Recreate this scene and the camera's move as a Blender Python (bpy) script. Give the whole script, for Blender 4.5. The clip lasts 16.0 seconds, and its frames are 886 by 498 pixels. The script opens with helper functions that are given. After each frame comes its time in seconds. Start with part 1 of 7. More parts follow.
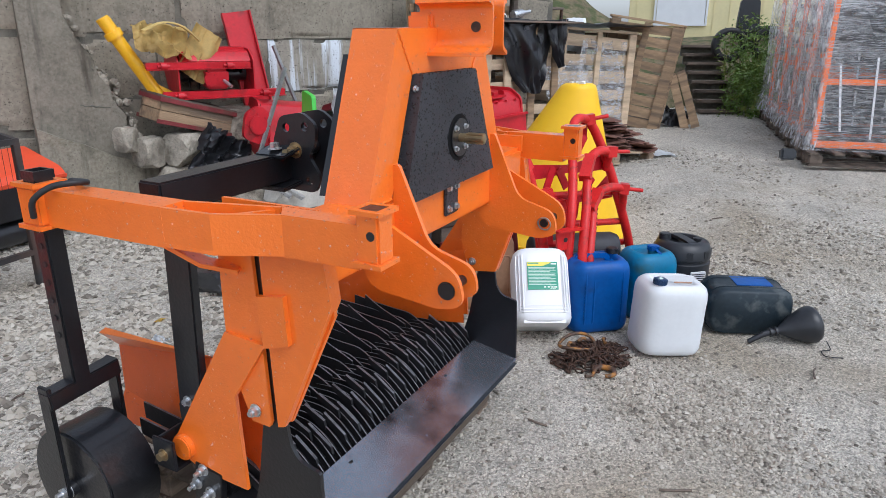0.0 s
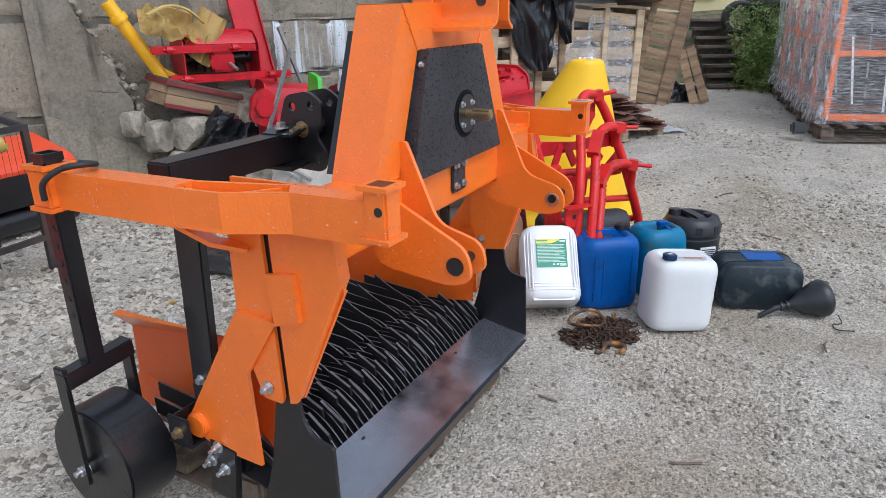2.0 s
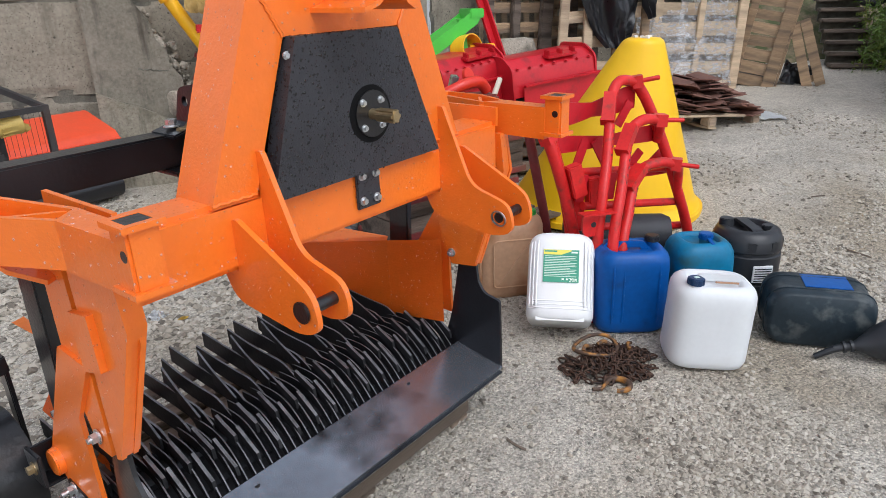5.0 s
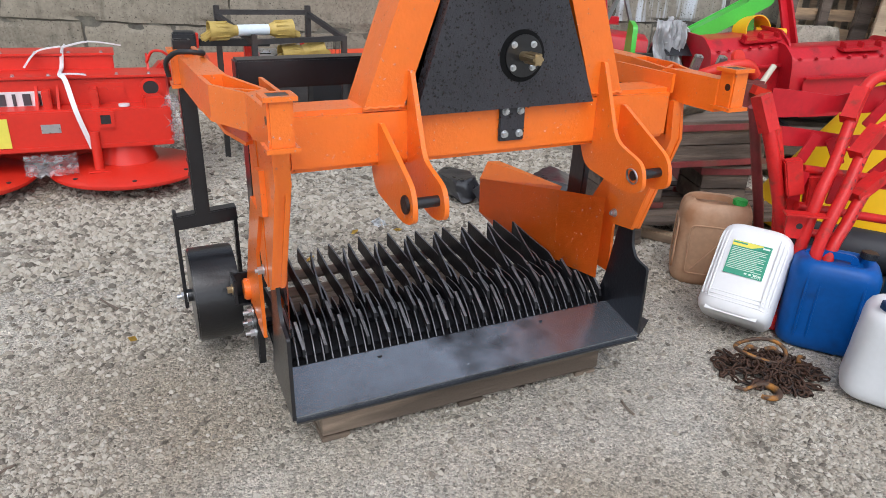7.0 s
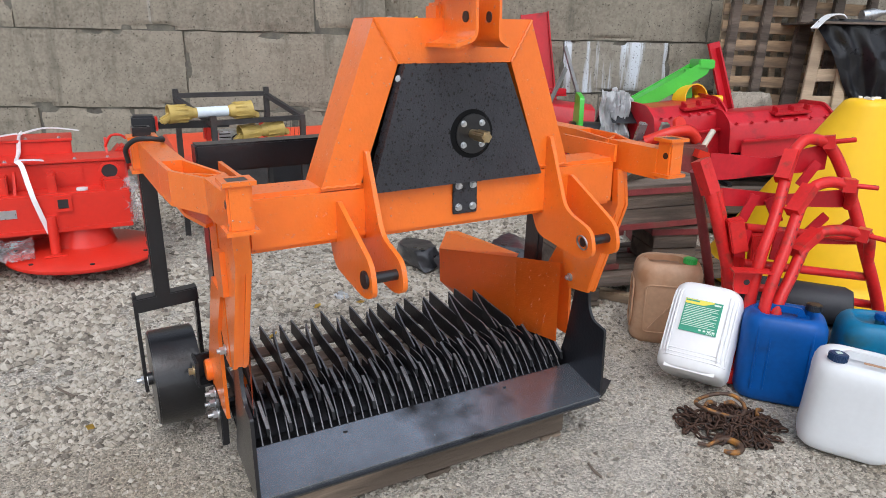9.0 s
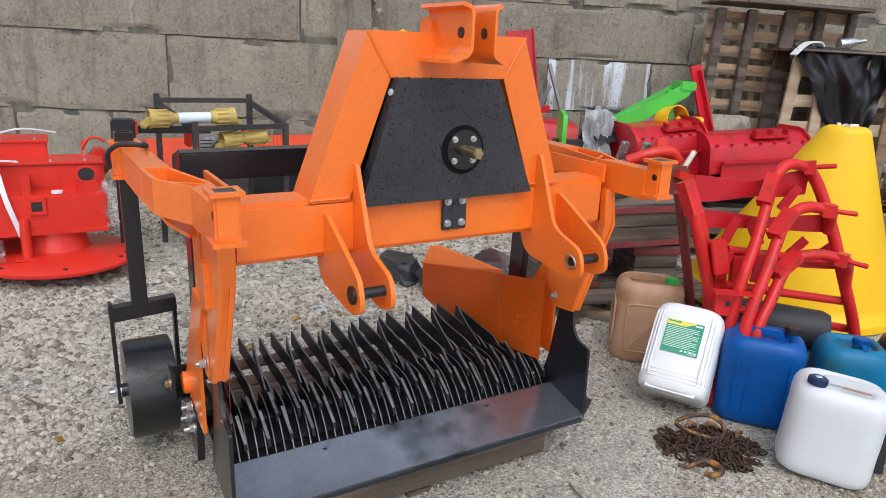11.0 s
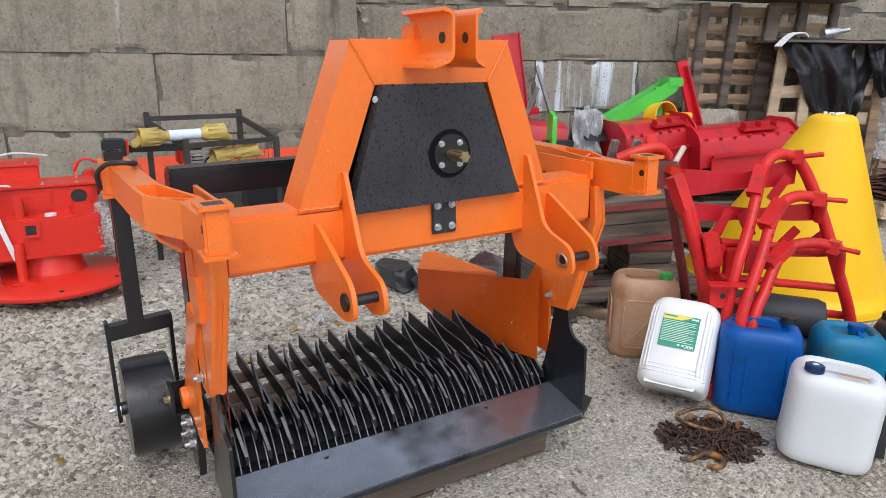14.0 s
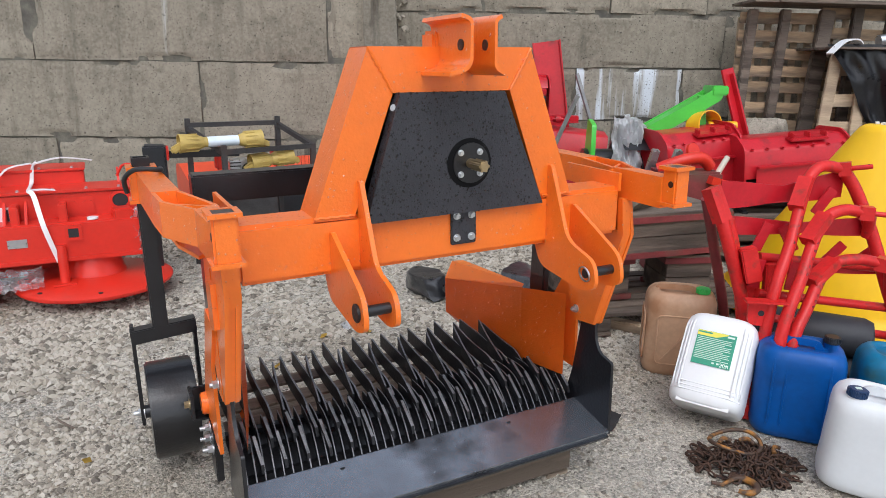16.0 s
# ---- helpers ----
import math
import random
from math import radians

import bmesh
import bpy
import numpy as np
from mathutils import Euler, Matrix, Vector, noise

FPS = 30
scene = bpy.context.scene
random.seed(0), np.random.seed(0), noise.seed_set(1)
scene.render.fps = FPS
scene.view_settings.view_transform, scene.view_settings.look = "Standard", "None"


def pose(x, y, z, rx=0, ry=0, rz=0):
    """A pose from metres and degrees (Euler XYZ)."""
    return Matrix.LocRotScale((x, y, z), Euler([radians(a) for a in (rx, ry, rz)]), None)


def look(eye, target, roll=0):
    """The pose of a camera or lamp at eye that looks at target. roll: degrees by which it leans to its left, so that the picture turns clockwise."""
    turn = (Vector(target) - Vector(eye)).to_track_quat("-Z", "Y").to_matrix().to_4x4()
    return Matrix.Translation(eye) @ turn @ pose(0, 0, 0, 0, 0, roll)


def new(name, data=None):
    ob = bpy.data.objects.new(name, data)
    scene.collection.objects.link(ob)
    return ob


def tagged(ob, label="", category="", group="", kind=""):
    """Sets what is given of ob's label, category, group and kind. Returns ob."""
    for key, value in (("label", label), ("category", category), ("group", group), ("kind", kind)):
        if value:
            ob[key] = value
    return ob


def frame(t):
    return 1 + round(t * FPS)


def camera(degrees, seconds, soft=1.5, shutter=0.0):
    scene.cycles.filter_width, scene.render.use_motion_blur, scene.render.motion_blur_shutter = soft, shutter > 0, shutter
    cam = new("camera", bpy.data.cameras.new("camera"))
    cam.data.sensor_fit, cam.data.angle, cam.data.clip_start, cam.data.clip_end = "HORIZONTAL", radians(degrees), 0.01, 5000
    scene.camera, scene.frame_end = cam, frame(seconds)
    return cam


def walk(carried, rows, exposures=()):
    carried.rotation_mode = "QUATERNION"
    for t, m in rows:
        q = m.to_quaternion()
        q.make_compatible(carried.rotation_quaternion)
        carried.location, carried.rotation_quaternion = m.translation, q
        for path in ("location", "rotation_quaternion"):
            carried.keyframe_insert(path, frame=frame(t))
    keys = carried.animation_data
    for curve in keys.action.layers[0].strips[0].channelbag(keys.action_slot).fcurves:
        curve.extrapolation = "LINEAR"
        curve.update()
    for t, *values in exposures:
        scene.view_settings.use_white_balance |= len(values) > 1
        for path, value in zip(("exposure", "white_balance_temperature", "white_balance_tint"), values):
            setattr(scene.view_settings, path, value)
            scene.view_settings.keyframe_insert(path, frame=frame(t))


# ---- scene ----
cam = camera(66.6, 16.0, soft=0.5)
PATH = [
    (0, (-1.976, -0.809, 1.602), (-0.297, 0.1, 1.008), 0.2),
    (0.5, (-1.973, -0.813, 1.593), (-0.348, 0.163, 0.956), 0.2),
    (1, (-1.984, -0.829, 1.59), (-0.355, 0.123, 0.926), -1.7),
    (1.5, (-1.978, -0.818, 1.588), (-0.328, 0.102, 0.931), -1.2),
    (2, (-1.981, -0.815, 1.589), (-0.33, 0.11, 0.943), -0.9),
    (2.5, (-1.974, -0.804, 1.593), (-0.33, 0.138, 0.952), -0.9),
    (3, (-1.959, -0.8, 1.591), (-0.323, 0.163, 0.962), -0.9),
    (3.2, (-1.945, -0.798, 1.594), (-0.313, 0.173, 0.967), -0.8),
    (5.3, (-1.182, -1.153, 1.588), (0.15, 0.145, 0.853), -2.5),
    (5.5, (-1.123, -1.207, 1.591), (0.067, 0.244, 0.899), -2.0),
    (6, (-0.99, -1.404, 1.596), (-0.128, 0.224, 0.816), 2.7),
    (6.5, (-1.033, -1.508, 1.56), (-0.176, 0.14, 0.817), 1.3),
    (7, (-1.097, -1.562, 1.541), (-0.299, 0.097, 0.76), 2.6),
    (7.5, (-1.12, -1.598, 1.557), (-0.298, 0.072, 0.824), 2.1),
    (8, (-1.117, -1.621, 1.574), (-0.19, 0.041, 0.961), 1.5),
    (8.5, (-1.1, -1.619, 1.573), (-0.182, 0.056, 0.98), 1.1),
    (11, (-1.12, -1.57, 1.578), (-0.14, 0.082, 1.023), 3.2),
    (11.5, (-1.108, -1.575, 1.583), (0.002, -0.003, 1.037), 1.2),
    (12, (-1.106, -1.596, 1.579), (0.012, -0.035, 1.02), 0.8),
    (12.5, (-1.108, -1.595, 1.575), (-0.064, 0.017, 1.018), 1.0),
    (13, (-1.094, -1.602, 1.575), (-0.085, 0.034, 1.022), -0.9),
    (13.5, (-1.101, -1.595, 1.572), (-0.099, 0.046, 1.022), 0.2),
    (14, (-1.109, -1.592, 1.573), (-0.121, 0.063, 1.037), 0.7),
    (14.5, (-1.126, -1.592, 1.573), (-0.137, 0.049, 0.999), 0.7),
    (15, (-1.132, -1.603, 1.583), (-0.145, 0.055, 1.059), 0.6),
    (15.5, (-1.118, -1.596, 1.577), (-0.181, 0.095, 1.063), 1.0),
    (16, (-1.019, -1.592, 1.574), (-0.142, 0.13, 1.057), 0.7),
]
walk(cam, [(t, look(eye, target, roll)) for t, eye, target, roll in PATH], exposures=((0, 0.33, 5800, 10), (3.2, 0.33, 5800, 10), (5.3, 0.33, 6130, 10), (16, 0.33, 6130, 10)))

# ---- light ----
world = bpy.data.worlds.new("overcast_sky")
scene.world = world
world.use_nodes = True
wn, wl = world.node_tree.nodes, world.node_tree.links
sky = wn.new("ShaderNodeTexSky")
sky.sky_type = "NISHITA"
sky.sun_disc = False
sky.sun_elevation, sky.sun_rotation = radians(52), radians(200)
sky.air_density, sky.dust_density, sky.ozone_density = 1.0, 2.5, 1.5
grey = wn.new("ShaderNodeHueSaturation")
grey.inputs["Saturation"].default_value = 0.3
wl.new(sky.outputs[0], grey.inputs["Color"])
wl.new(grey.outputs[0], wn["Background"].inputs[0])
wn["Background"].inputs[1].default_value = 0.17
sun = new("sun", bpy.data.lights.new("sun", "SUN"))
sun.data.energy, sun.data.angle, sun.data.color = 0.6, radians(40), (1.0, 0.985, 0.965)
sun.matrix_world = look((-3, -6, 10), (0, 0, 0))


# ---- materials ----
def material(name, base, rough=0.5, metal=0.0, vary=0.12, scale=6.0, bump=0.0, bump_scale=60.0, dirt=None, dirt_at=0.62, dirt_scale=3.0, coat=0.0, drops=0.0, random_tint=0.0, spec=0.5, stretch=None, shaded_pits=None, grain=None):
    m = bpy.data.materials.new(name)
    m.use_nodes = True
    n, l = m.node_tree.nodes, m.node_tree.links
    b = n["Principled BSDF"]
    b.inputs["Metallic"].default_value = metal
    b.inputs["Specular IOR Level"].default_value = spec
    b.inputs["Coat Weight"].default_value = coat
    b.inputs["Coat Roughness"].default_value = 0.12
    tc = n.new("ShaderNodeTexCoord")
    src = tc.outputs["Object"]
    if stretch:
        mp = n.new("ShaderNodeMapping")
        mp.inputs["Scale"].default_value = stretch
        l.new(src, mp.inputs[0])
        src = mp.outputs[0]

    def noise_tex(s, detail=6):
        t = n.new("ShaderNodeTexNoise")
        t.inputs["Scale"].default_value = s
        t.inputs["Detail"].default_value = detail
        l.new(src, t.inputs["Vector"])
        return t

    def ramp(sock, a, c):
        r = n.new("ShaderNodeMapRange")
        r.inputs[1].default_value, r.inputs[2].default_value = a, c
        l.new(sock, r.inputs[0])
        return r.outputs[0]

    big, small = noise_tex(scale), noise_tex(scale * 9)
    add = n.new("ShaderNodeMath")
    add.operation = "MULTIPLY_ADD"
    l.new(small.outputs[0], add.inputs[0])
    add.inputs[1].default_value = 0.5
    l.new(big.outputs[0], add.inputs[2])
    lo = tuple(max(0.0, c * (1 - vary)) for c in base)
    hi = tuple(min(1.0, c * (1 + vary)) for c in base)
    mix = n.new("ShaderNodeMix")
    mix.data_type = "RGBA"
    mix.inputs[6].default_value, mix.inputs[7].default_value = (*lo, 1), (*hi, 1)
    l.new(ramp(add.outputs[0], 0.45, 1.05), mix.inputs[0])
    col = mix.outputs[2]
    if random_tint:
        oi = n.new("ShaderNodeObjectInfo")
        hs = n.new("ShaderNodeHueSaturation")
        mr = n.new("ShaderNodeMapRange")
        mr.inputs[3].default_value, mr.inputs[4].default_value = 1 - random_tint, 1 + random_tint
        l.new(oi.outputs["Random"], mr.inputs[0])
        l.new(mr.outputs[0], hs.inputs["Value"])
        l.new(col, hs.inputs["Color"])
        col = hs.outputs[0]
    if dirt:
        dn = noise_tex(dirt_scale, 10)
        dm = n.new("ShaderNodeMix")
        dm.data_type = "RGBA"
        dm.inputs[7].default_value = (*dirt, 1)
        l.new(ramp(dn.outputs[0], dirt_at - 0.08, dirt_at + 0.08), dm.inputs[0])
        l.new(col, dm.inputs[6])
        col = dm.outputs[2]
    heights = []
    for kind, spec_ in (("shaded_pits", shaded_pits), ("grain", grain), ("grain", grain and (grain[0] * 2.7, grain[1] * 0.7))):
        if not spec_:
            continue
        vo = n.new("ShaderNodeTexVoronoi")
        vo.inputs["Scale"].default_value = spec_[0]
        l.new(src, vo.inputs["Vector"])
        sep = n.new("ShaderNodeSeparateColor")
        l.new(vo.outputs["Color"], sep.inputs[0])
        f = n.new("ShaderNodeMapRange")
        if kind == "shaded_pits":
            rad = n.new("ShaderNodeMath")
            rad.operation = "MULTIPLY"
            l.new(sep.outputs[0], rad.inputs[0])
            rad.inputs[1].default_value = spec_[1]
            hole = n.new("ShaderNodeMath")
            hole.operation = "SUBTRACT"
            l.new(vo.outputs["Distance"], hole.inputs[0])
            l.new(rad.outputs[0], hole.inputs[1])
            f.inputs[1].default_value, f.inputs[2].default_value = -0.12, 0.05
            l.new(hole.outputs[0], f.inputs[0])
            shade = n.new("ShaderNodeMapRange")
            shade.inputs[3].default_value, shade.inputs[4].default_value = 0.74, 1.0
            l.new(f.outputs[0], shade.inputs[0])
            heights.append((f.outputs[0], 0.006))
        else:
            shade = n.new("ShaderNodeMapRange")
            shade.inputs[3].default_value, shade.inputs[4].default_value = 1 - spec_[1], 1 + spec_[1] * 0.7
            l.new(sep.outputs[0], shade.inputs[0])
            f.inputs[1].default_value, f.inputs[2].default_value, f.inputs[3].default_value, f.inputs[4].default_value = 0.1, 0.7, 1.0, 0.0
            l.new(vo.outputs["Distance"], f.inputs[0])
            heights.append((f.outputs[0], 0.35 / spec_[0]))
        hv_ = n.new("ShaderNodeHueSaturation")
        l.new(shade.outputs[0], hv_.inputs["Value"])
        l.new(col, hv_.inputs["Color"])
        col = hv_.outputs[0]
    l.new(col, b.inputs["Base Color"])
    rr = n.new("ShaderNodeMapRange")
    rr.inputs[3].default_value, rr.inputs[4].default_value = max(0.03, rough - 0.1), min(1.0, rough + 0.1)
    l.new(big.outputs[0], rr.inputs[0])
    l.new(rr.outputs[0], b.inputs["Roughness"])
    last = None
    if bump:
        bn = noise_tex(bump_scale, 8)
        bp = n.new("ShaderNodeBump")
        bp.inputs["Strength"].default_value = bump
        bp.inputs["Distance"].default_value = 0.01
        l.new(bn.outputs[0], bp.inputs["Height"])
        last = bp.outputs[0]
    for sock, dist in heights:
        bp = n.new("ShaderNodeBump")
        bp.inputs["Strength"].default_value = 0.9
        bp.inputs["Distance"].default_value = dist
        l.new(sock, bp.inputs["Height"])
        if last:
            l.new(last, bp.inputs["Normal"])
        last = bp.outputs[0]
    if drops:
        vo = n.new("ShaderNodeTexVoronoi")
        vo.inputs["Scale"].default_value = 170
        l.new(src, vo.inputs["Vector"])
        keep = n.new("ShaderNodeMath")
        keep.operation = "GREATER_THAN"
        sep = n.new("ShaderNodeSeparateColor")
        l.new(vo.outputs["Color"], sep.inputs[0])
        l.new(sep.outputs[0], keep.inputs[0])
        keep.inputs[1].default_value = 1 - drops
        size = n.new("ShaderNodeMapRange")
        size.inputs[1].default_value, size.inputs[2].default_value = 0.36, 0.1
        l.new(vo.outputs["Distance"], size.inputs[0])
        ml = n.new("ShaderNodeMath")
        ml.operation = "MULTIPLY"
        l.new(size.outputs[0], ml.inputs[0])
        l.new(keep.outputs[0], ml.inputs[1])
        bp = n.new("ShaderNodeBump")
        bp.inputs["Strength"].default_value = 0.9
        bp.inputs["Distance"].default_value = 0.0022
        l.new(ml.outputs[0], bp.inputs["Height"])
        if last:
            l.new(last, bp.inputs["Normal"])
        last = bp.outputs[0]
    if last:
        l.new(last, b.inputs["Normal"])
    return m


ORANGE = material("orange_paint", (0.87, 0.18, 0.014), 0.34, vary=0.09, scale=3, bump=0.12, bump_scale=110, coat=0.4)
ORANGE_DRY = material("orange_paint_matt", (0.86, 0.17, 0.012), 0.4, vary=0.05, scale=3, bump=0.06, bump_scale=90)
BLACK = material("black_matt_sheet_paint", (0.034, 0.034, 0.04), 0.5, vary=0.25, bump=0.25, bump_scale=220, spec=0.4)
# Beads over black paint are opaque black, darker than the cover.
BLACK_BEAD = material("rain_bead_on_matt_black", (0.004, 0.004, 0.005), 0.14, vary=0.1)
# Part of the white is diffuse: the drops' sky glint put into colour.
WATER = bpy.data.materials.new("rain_water_white_glint")
WATER.use_nodes = True
wb = WATER.node_tree.nodes["Principled BSDF"]
wb.inputs["Base Color"].default_value = (1, 1, 1, 1)
wb.inputs["Transmission Weight"].default_value = 0.81
wb.inputs["IOR"].default_value, wb.inputs["Roughness"].default_value = 1.33, 0.02
BLACK_STEEL = material("black_painted_steel", (0.0085, 0.009, 0.0115), 0.36, vary=0.4, scale=5, bump=0.14, bump_scale=80, coat=0.35)
SHARE = material("wet_scuffed_steel", (0.36, 0.39, 0.44), 0.24, metal=0.85, vary=0.2, scale=3.0, bump=0.03, bump_scale=40, dirt=(0.05, 0.045, 0.045), dirt_at=0.64, dirt_scale=3.2, coat=0.2)
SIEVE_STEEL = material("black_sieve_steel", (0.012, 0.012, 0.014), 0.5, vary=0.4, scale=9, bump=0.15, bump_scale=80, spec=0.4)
PALE_EDGE = material("pale_edge_steel", (0.15, 0.152, 0.16), 0.36, metal=0.5, vary=0.6, scale=20)
ZINC = material("zinc_plated_steel", (0.62, 0.64, 0.66), 0.3, metal=0.9, vary=0.15, scale=40)
BRASS = material("bare_turned_steel", (0.46, 0.35, 0.2), 0.35, metal=0.9, vary=0.25, scale=40)
# Near-black stands in for the shade inside the flange recess and post bore.
RECESS = material("shaded_recess_black", (0.003, 0.003, 0.0035), 0.85, vary=0.2, spec=0.2)
RUBBER = material("black_rubber", (0.02, 0.02, 0.022), 0.55, vary=0.3, bump=0.1)
RED = material("red_paint", (0.66, 0.027, 0.013), 0.38, vary=0.1, scale=4, bump=0.04, coat=0.08, drops=0.12)
CRIMSON = material("crimson_paint", (0.5, 0.012, 0.022), 0.35, vary=0.18, scale=5, bump=0.08, dirt=(0.22, 0.02, 0.02), dirt_at=0.66, dirt_scale=7, spec=0.4)
DARK_RED = material("weathered_red_paint", (0.2, 0.032, 0.034), 0.55, vary=0.3, scale=8, dirt=(0.12, 0.07, 0.05), dirt_at=0.62, bump=0.1)
RED_TUBE = material("red_tube_paint", (0.6, 0.02, 0.019), 0.36, vary=0.22, scale=7, bump=0.14, bump_scale=40, dirt=(0.22, 0.04, 0.025), dirt_at=0.66, dirt_scale=16, spec=0.35)
YELLOW = material("yellow_plastic", (0.9, 0.53, 0.003), 0.42, vary=0.05, scale=2, bump=0.03)
YELLOW_PAINT = material("yellow_paint", (0.86, 0.46, 0.01), 0.35, vary=0.08, coat=0.2)
GREEN = material("green_paint", (0.07, 0.52, 0.05), 0.35, vary=0.1, coat=0.2, dirt=(0.03, 0.06, 0.03), dirt_at=0.7)
RUBBLE = material("broken_concrete", (0.37, 0.33, 0.265), 0.95, vary=0.4, scale=7, bump=1.0, bump_scale=45, dirt=(0.16, 0.14, 0.11), dirt_at=0.56, dirt_scale=5, shaded_pits=(70, 0.4))


def concrete(name, base, deep, pit=1.0, streak=0.5, lime=None, lime_at=0.6, tint=0.12):
    """Cast concrete: cloudy tone, blow holes of two sizes, running stains and, where lime is given, pale runs of it."""
    m = bpy.data.materials.new(name)
    m.use_nodes = True
    n, l = m.node_tree.nodes, m.node_tree.links
    b = n["Principled BSDF"]
    b.inputs["Roughness"].default_value = 0.92
    b.inputs["Specular IOR Level"].default_value = 0.25
    tc, info = n.new("ShaderNodeTexCoord"), n.new("ShaderNodeObjectInfo")
    off = n.new("ShaderNodeVectorMath")
    off.operation = "MULTIPLY_ADD"
    l.new(info.outputs["Random"], off.inputs[0])
    off.inputs[1].default_value = (37, 11, 23)
    l.new(tc.outputs["Object"], off.inputs[2])

    def noise_at(scale, detail=8, squash=None):
        t = n.new("ShaderNodeTexNoise")
        t.inputs["Scale"].default_value, t.inputs["Detail"].default_value, t.inputs["Roughness"].default_value = scale, detail, 0.62
        if squash:
            mp = n.new("ShaderNodeMapping")
            mp.inputs["Scale"].default_value = squash
            l.new(off.outputs[0], mp.inputs[0])
            l.new(mp.outputs[0], t.inputs["Vector"])
        else:
            l.new(off.outputs[0], t.inputs["Vector"])
        return t.outputs[0]

    def span(sock, a, c, lo=0.0, hi=1.0):
        r = n.new("ShaderNodeMapRange")
        for k, v in enumerate((a, c, lo, hi), 1):
            r.inputs[k].default_value = v
        l.new(sock, r.inputs[0])
        return r.outputs[0]

    def blend(fac, a, c):
        x = n.new("ShaderNodeMix")
        x.data_type = "RGBA"
        l.new(fac, x.inputs[0])
        for sock, v in ((x.inputs[6], a), (x.inputs[7], c)):
            if isinstance(v, tuple):
                sock.default_value = (*v, 1)
            else:
                l.new(v, sock)
        return x.outputs[2]

    col = blend(span(noise_at(1.5), 0.36, 0.64), deep, base)
    col = blend(span(noise_at(34, 4), 0.35, 0.75, 0, 0.55), col, tuple(c * 1.45 for c in base))
    col = blend(span(noise_at(9, 8), 0.52, 0.7, 0, 0.5), col, tuple(c * 0.62 for c in deep))
    if streak:
        col = blend(span(noise_at(2.6, 9, (2.4, 2.4, 0.32)), 0.53, 0.68, 0, streak), col, tuple(c * 0.5 for c in deep))
    if lime:
        run = span(noise_at(2.2, 7, (3.2, 1, 0.22)), lime_at, lime_at + 0.1)
        col = blend(run, col, lime)
    last = None
    for scale, keep, rad in ((85, 0.5, 0.42), (34, 0.72, 0.34)) if pit else ():
        vo = n.new("ShaderNodeTexVoronoi")
        vo.inputs["Scale"].default_value = scale
        l.new(off.outputs[0], vo.inputs["Vector"])
        sp = n.new("ShaderNodeSeparateColor")
        l.new(vo.outputs["Color"], sp.inputs[0])
        size = span(sp.outputs[0], keep, 1.0, 0.0, rad)
        sub = n.new("ShaderNodeMath")
        sub.operation = "SUBTRACT"
        l.new(size, sub.inputs[0])
        l.new(vo.outputs["Distance"], sub.inputs[1])
        hole = span(sub.outputs[0], 0.0, 0.09)
        dark = n.new("ShaderNodeMath")
        dark.operation = "MULTIPLY"
        l.new(hole, dark.inputs[0])
        dark.inputs[1].default_value = 0.72 * pit
        col = blend(dark.outputs[0], col, tuple(c * 0.22 for c in deep))
        bp = n.new("ShaderNodeBump")
        bp.invert = True
        bp.inputs["Strength"].default_value, bp.inputs["Distance"].default_value = 0.8, 0.006
        l.new(hole, bp.inputs["Height"])
        if last:
            l.new(last, bp.inputs["Normal"])
        last = bp.outputs[0]
    bp = n.new("ShaderNodeBump")
    bp.inputs["Strength"].default_value, bp.inputs["Distance"].default_value = 0.7, 0.008
    l.new(noise_at(42, 9), bp.inputs["Height"])
    if last:
        l.new(last, bp.inputs["Normal"])
    l.new(bp.outputs[0], b.inputs["Normal"])
    hs = n.new("ShaderNodeHueSaturation")
    l.new(span(info.outputs["Random"], 0, 1, 1 - tint, 1 + tint), hs.inputs["Value"])
    l.new(col, hs.inputs["Color"])
    l.new(hs.outputs[0], b.inputs["Base Color"])
    return m


CONCRETE = concrete("weathered_concrete", (0.295, 0.262, 0.207), (0.2, 0.177, 0.138))
CHALKY_CONCRETE = concrete("chalk_splashed_concrete", (0.295, 0.262, 0.207), (0.2, 0.177, 0.138), lime=(0.5, 0.49, 0.46), lime_at=0.64)
LIME_CONCRETE = concrete("lime_streaked_concrete", (0.28, 0.255, 0.21), (0.2, 0.18, 0.145), lime=(0.62, 0.66, 0.7), lime_at=0.46)
PALE_CONCRETE = concrete("pale_smooth_concrete", (0.225, 0.203, 0.163), (0.125, 0.11, 0.085), pit=0.25, streak=0.85, tint=0.03)
FOOTING = concrete("rough_cast_footing", (0.3, 0.27, 0.215), (0.17, 0.15, 0.11), pit=0.5, streak=1.0, tint=0.03)
MORTAR = material("crumbly_mortar", (0.14, 0.13, 0.105), 0.95, vary=0.35, scale=14, bump=0.9, bump_scale=60, dirt=(0.08, 0.075, 0.065), dirt_at=0.6, dirt_scale=5)
# Dark specks here paint the small shadows between stones into the colour.
GRAVEL = material("gravel_sheet", (0.53, 0.487, 0.415), 0.8, vary=0.3, scale=1.3, bump=0.7, bump_scale=120, dirt=(0.39, 0.335, 0.255), dirt_at=0.57, dirt_scale=0.8, grain=(110, 0.4), shaded_pits=(52, 0.46))
WOOD = material("weathered_wood", (0.36, 0.245, 0.145), 0.75, vary=0.38, scale=5, bump=0.5, bump_scale=40, random_tint=0.25, stretch=(0.3, 2.6, 2.6), dirt=(0.14, 0.1, 0.07), dirt_at=0.56, dirt_scale=3.5)
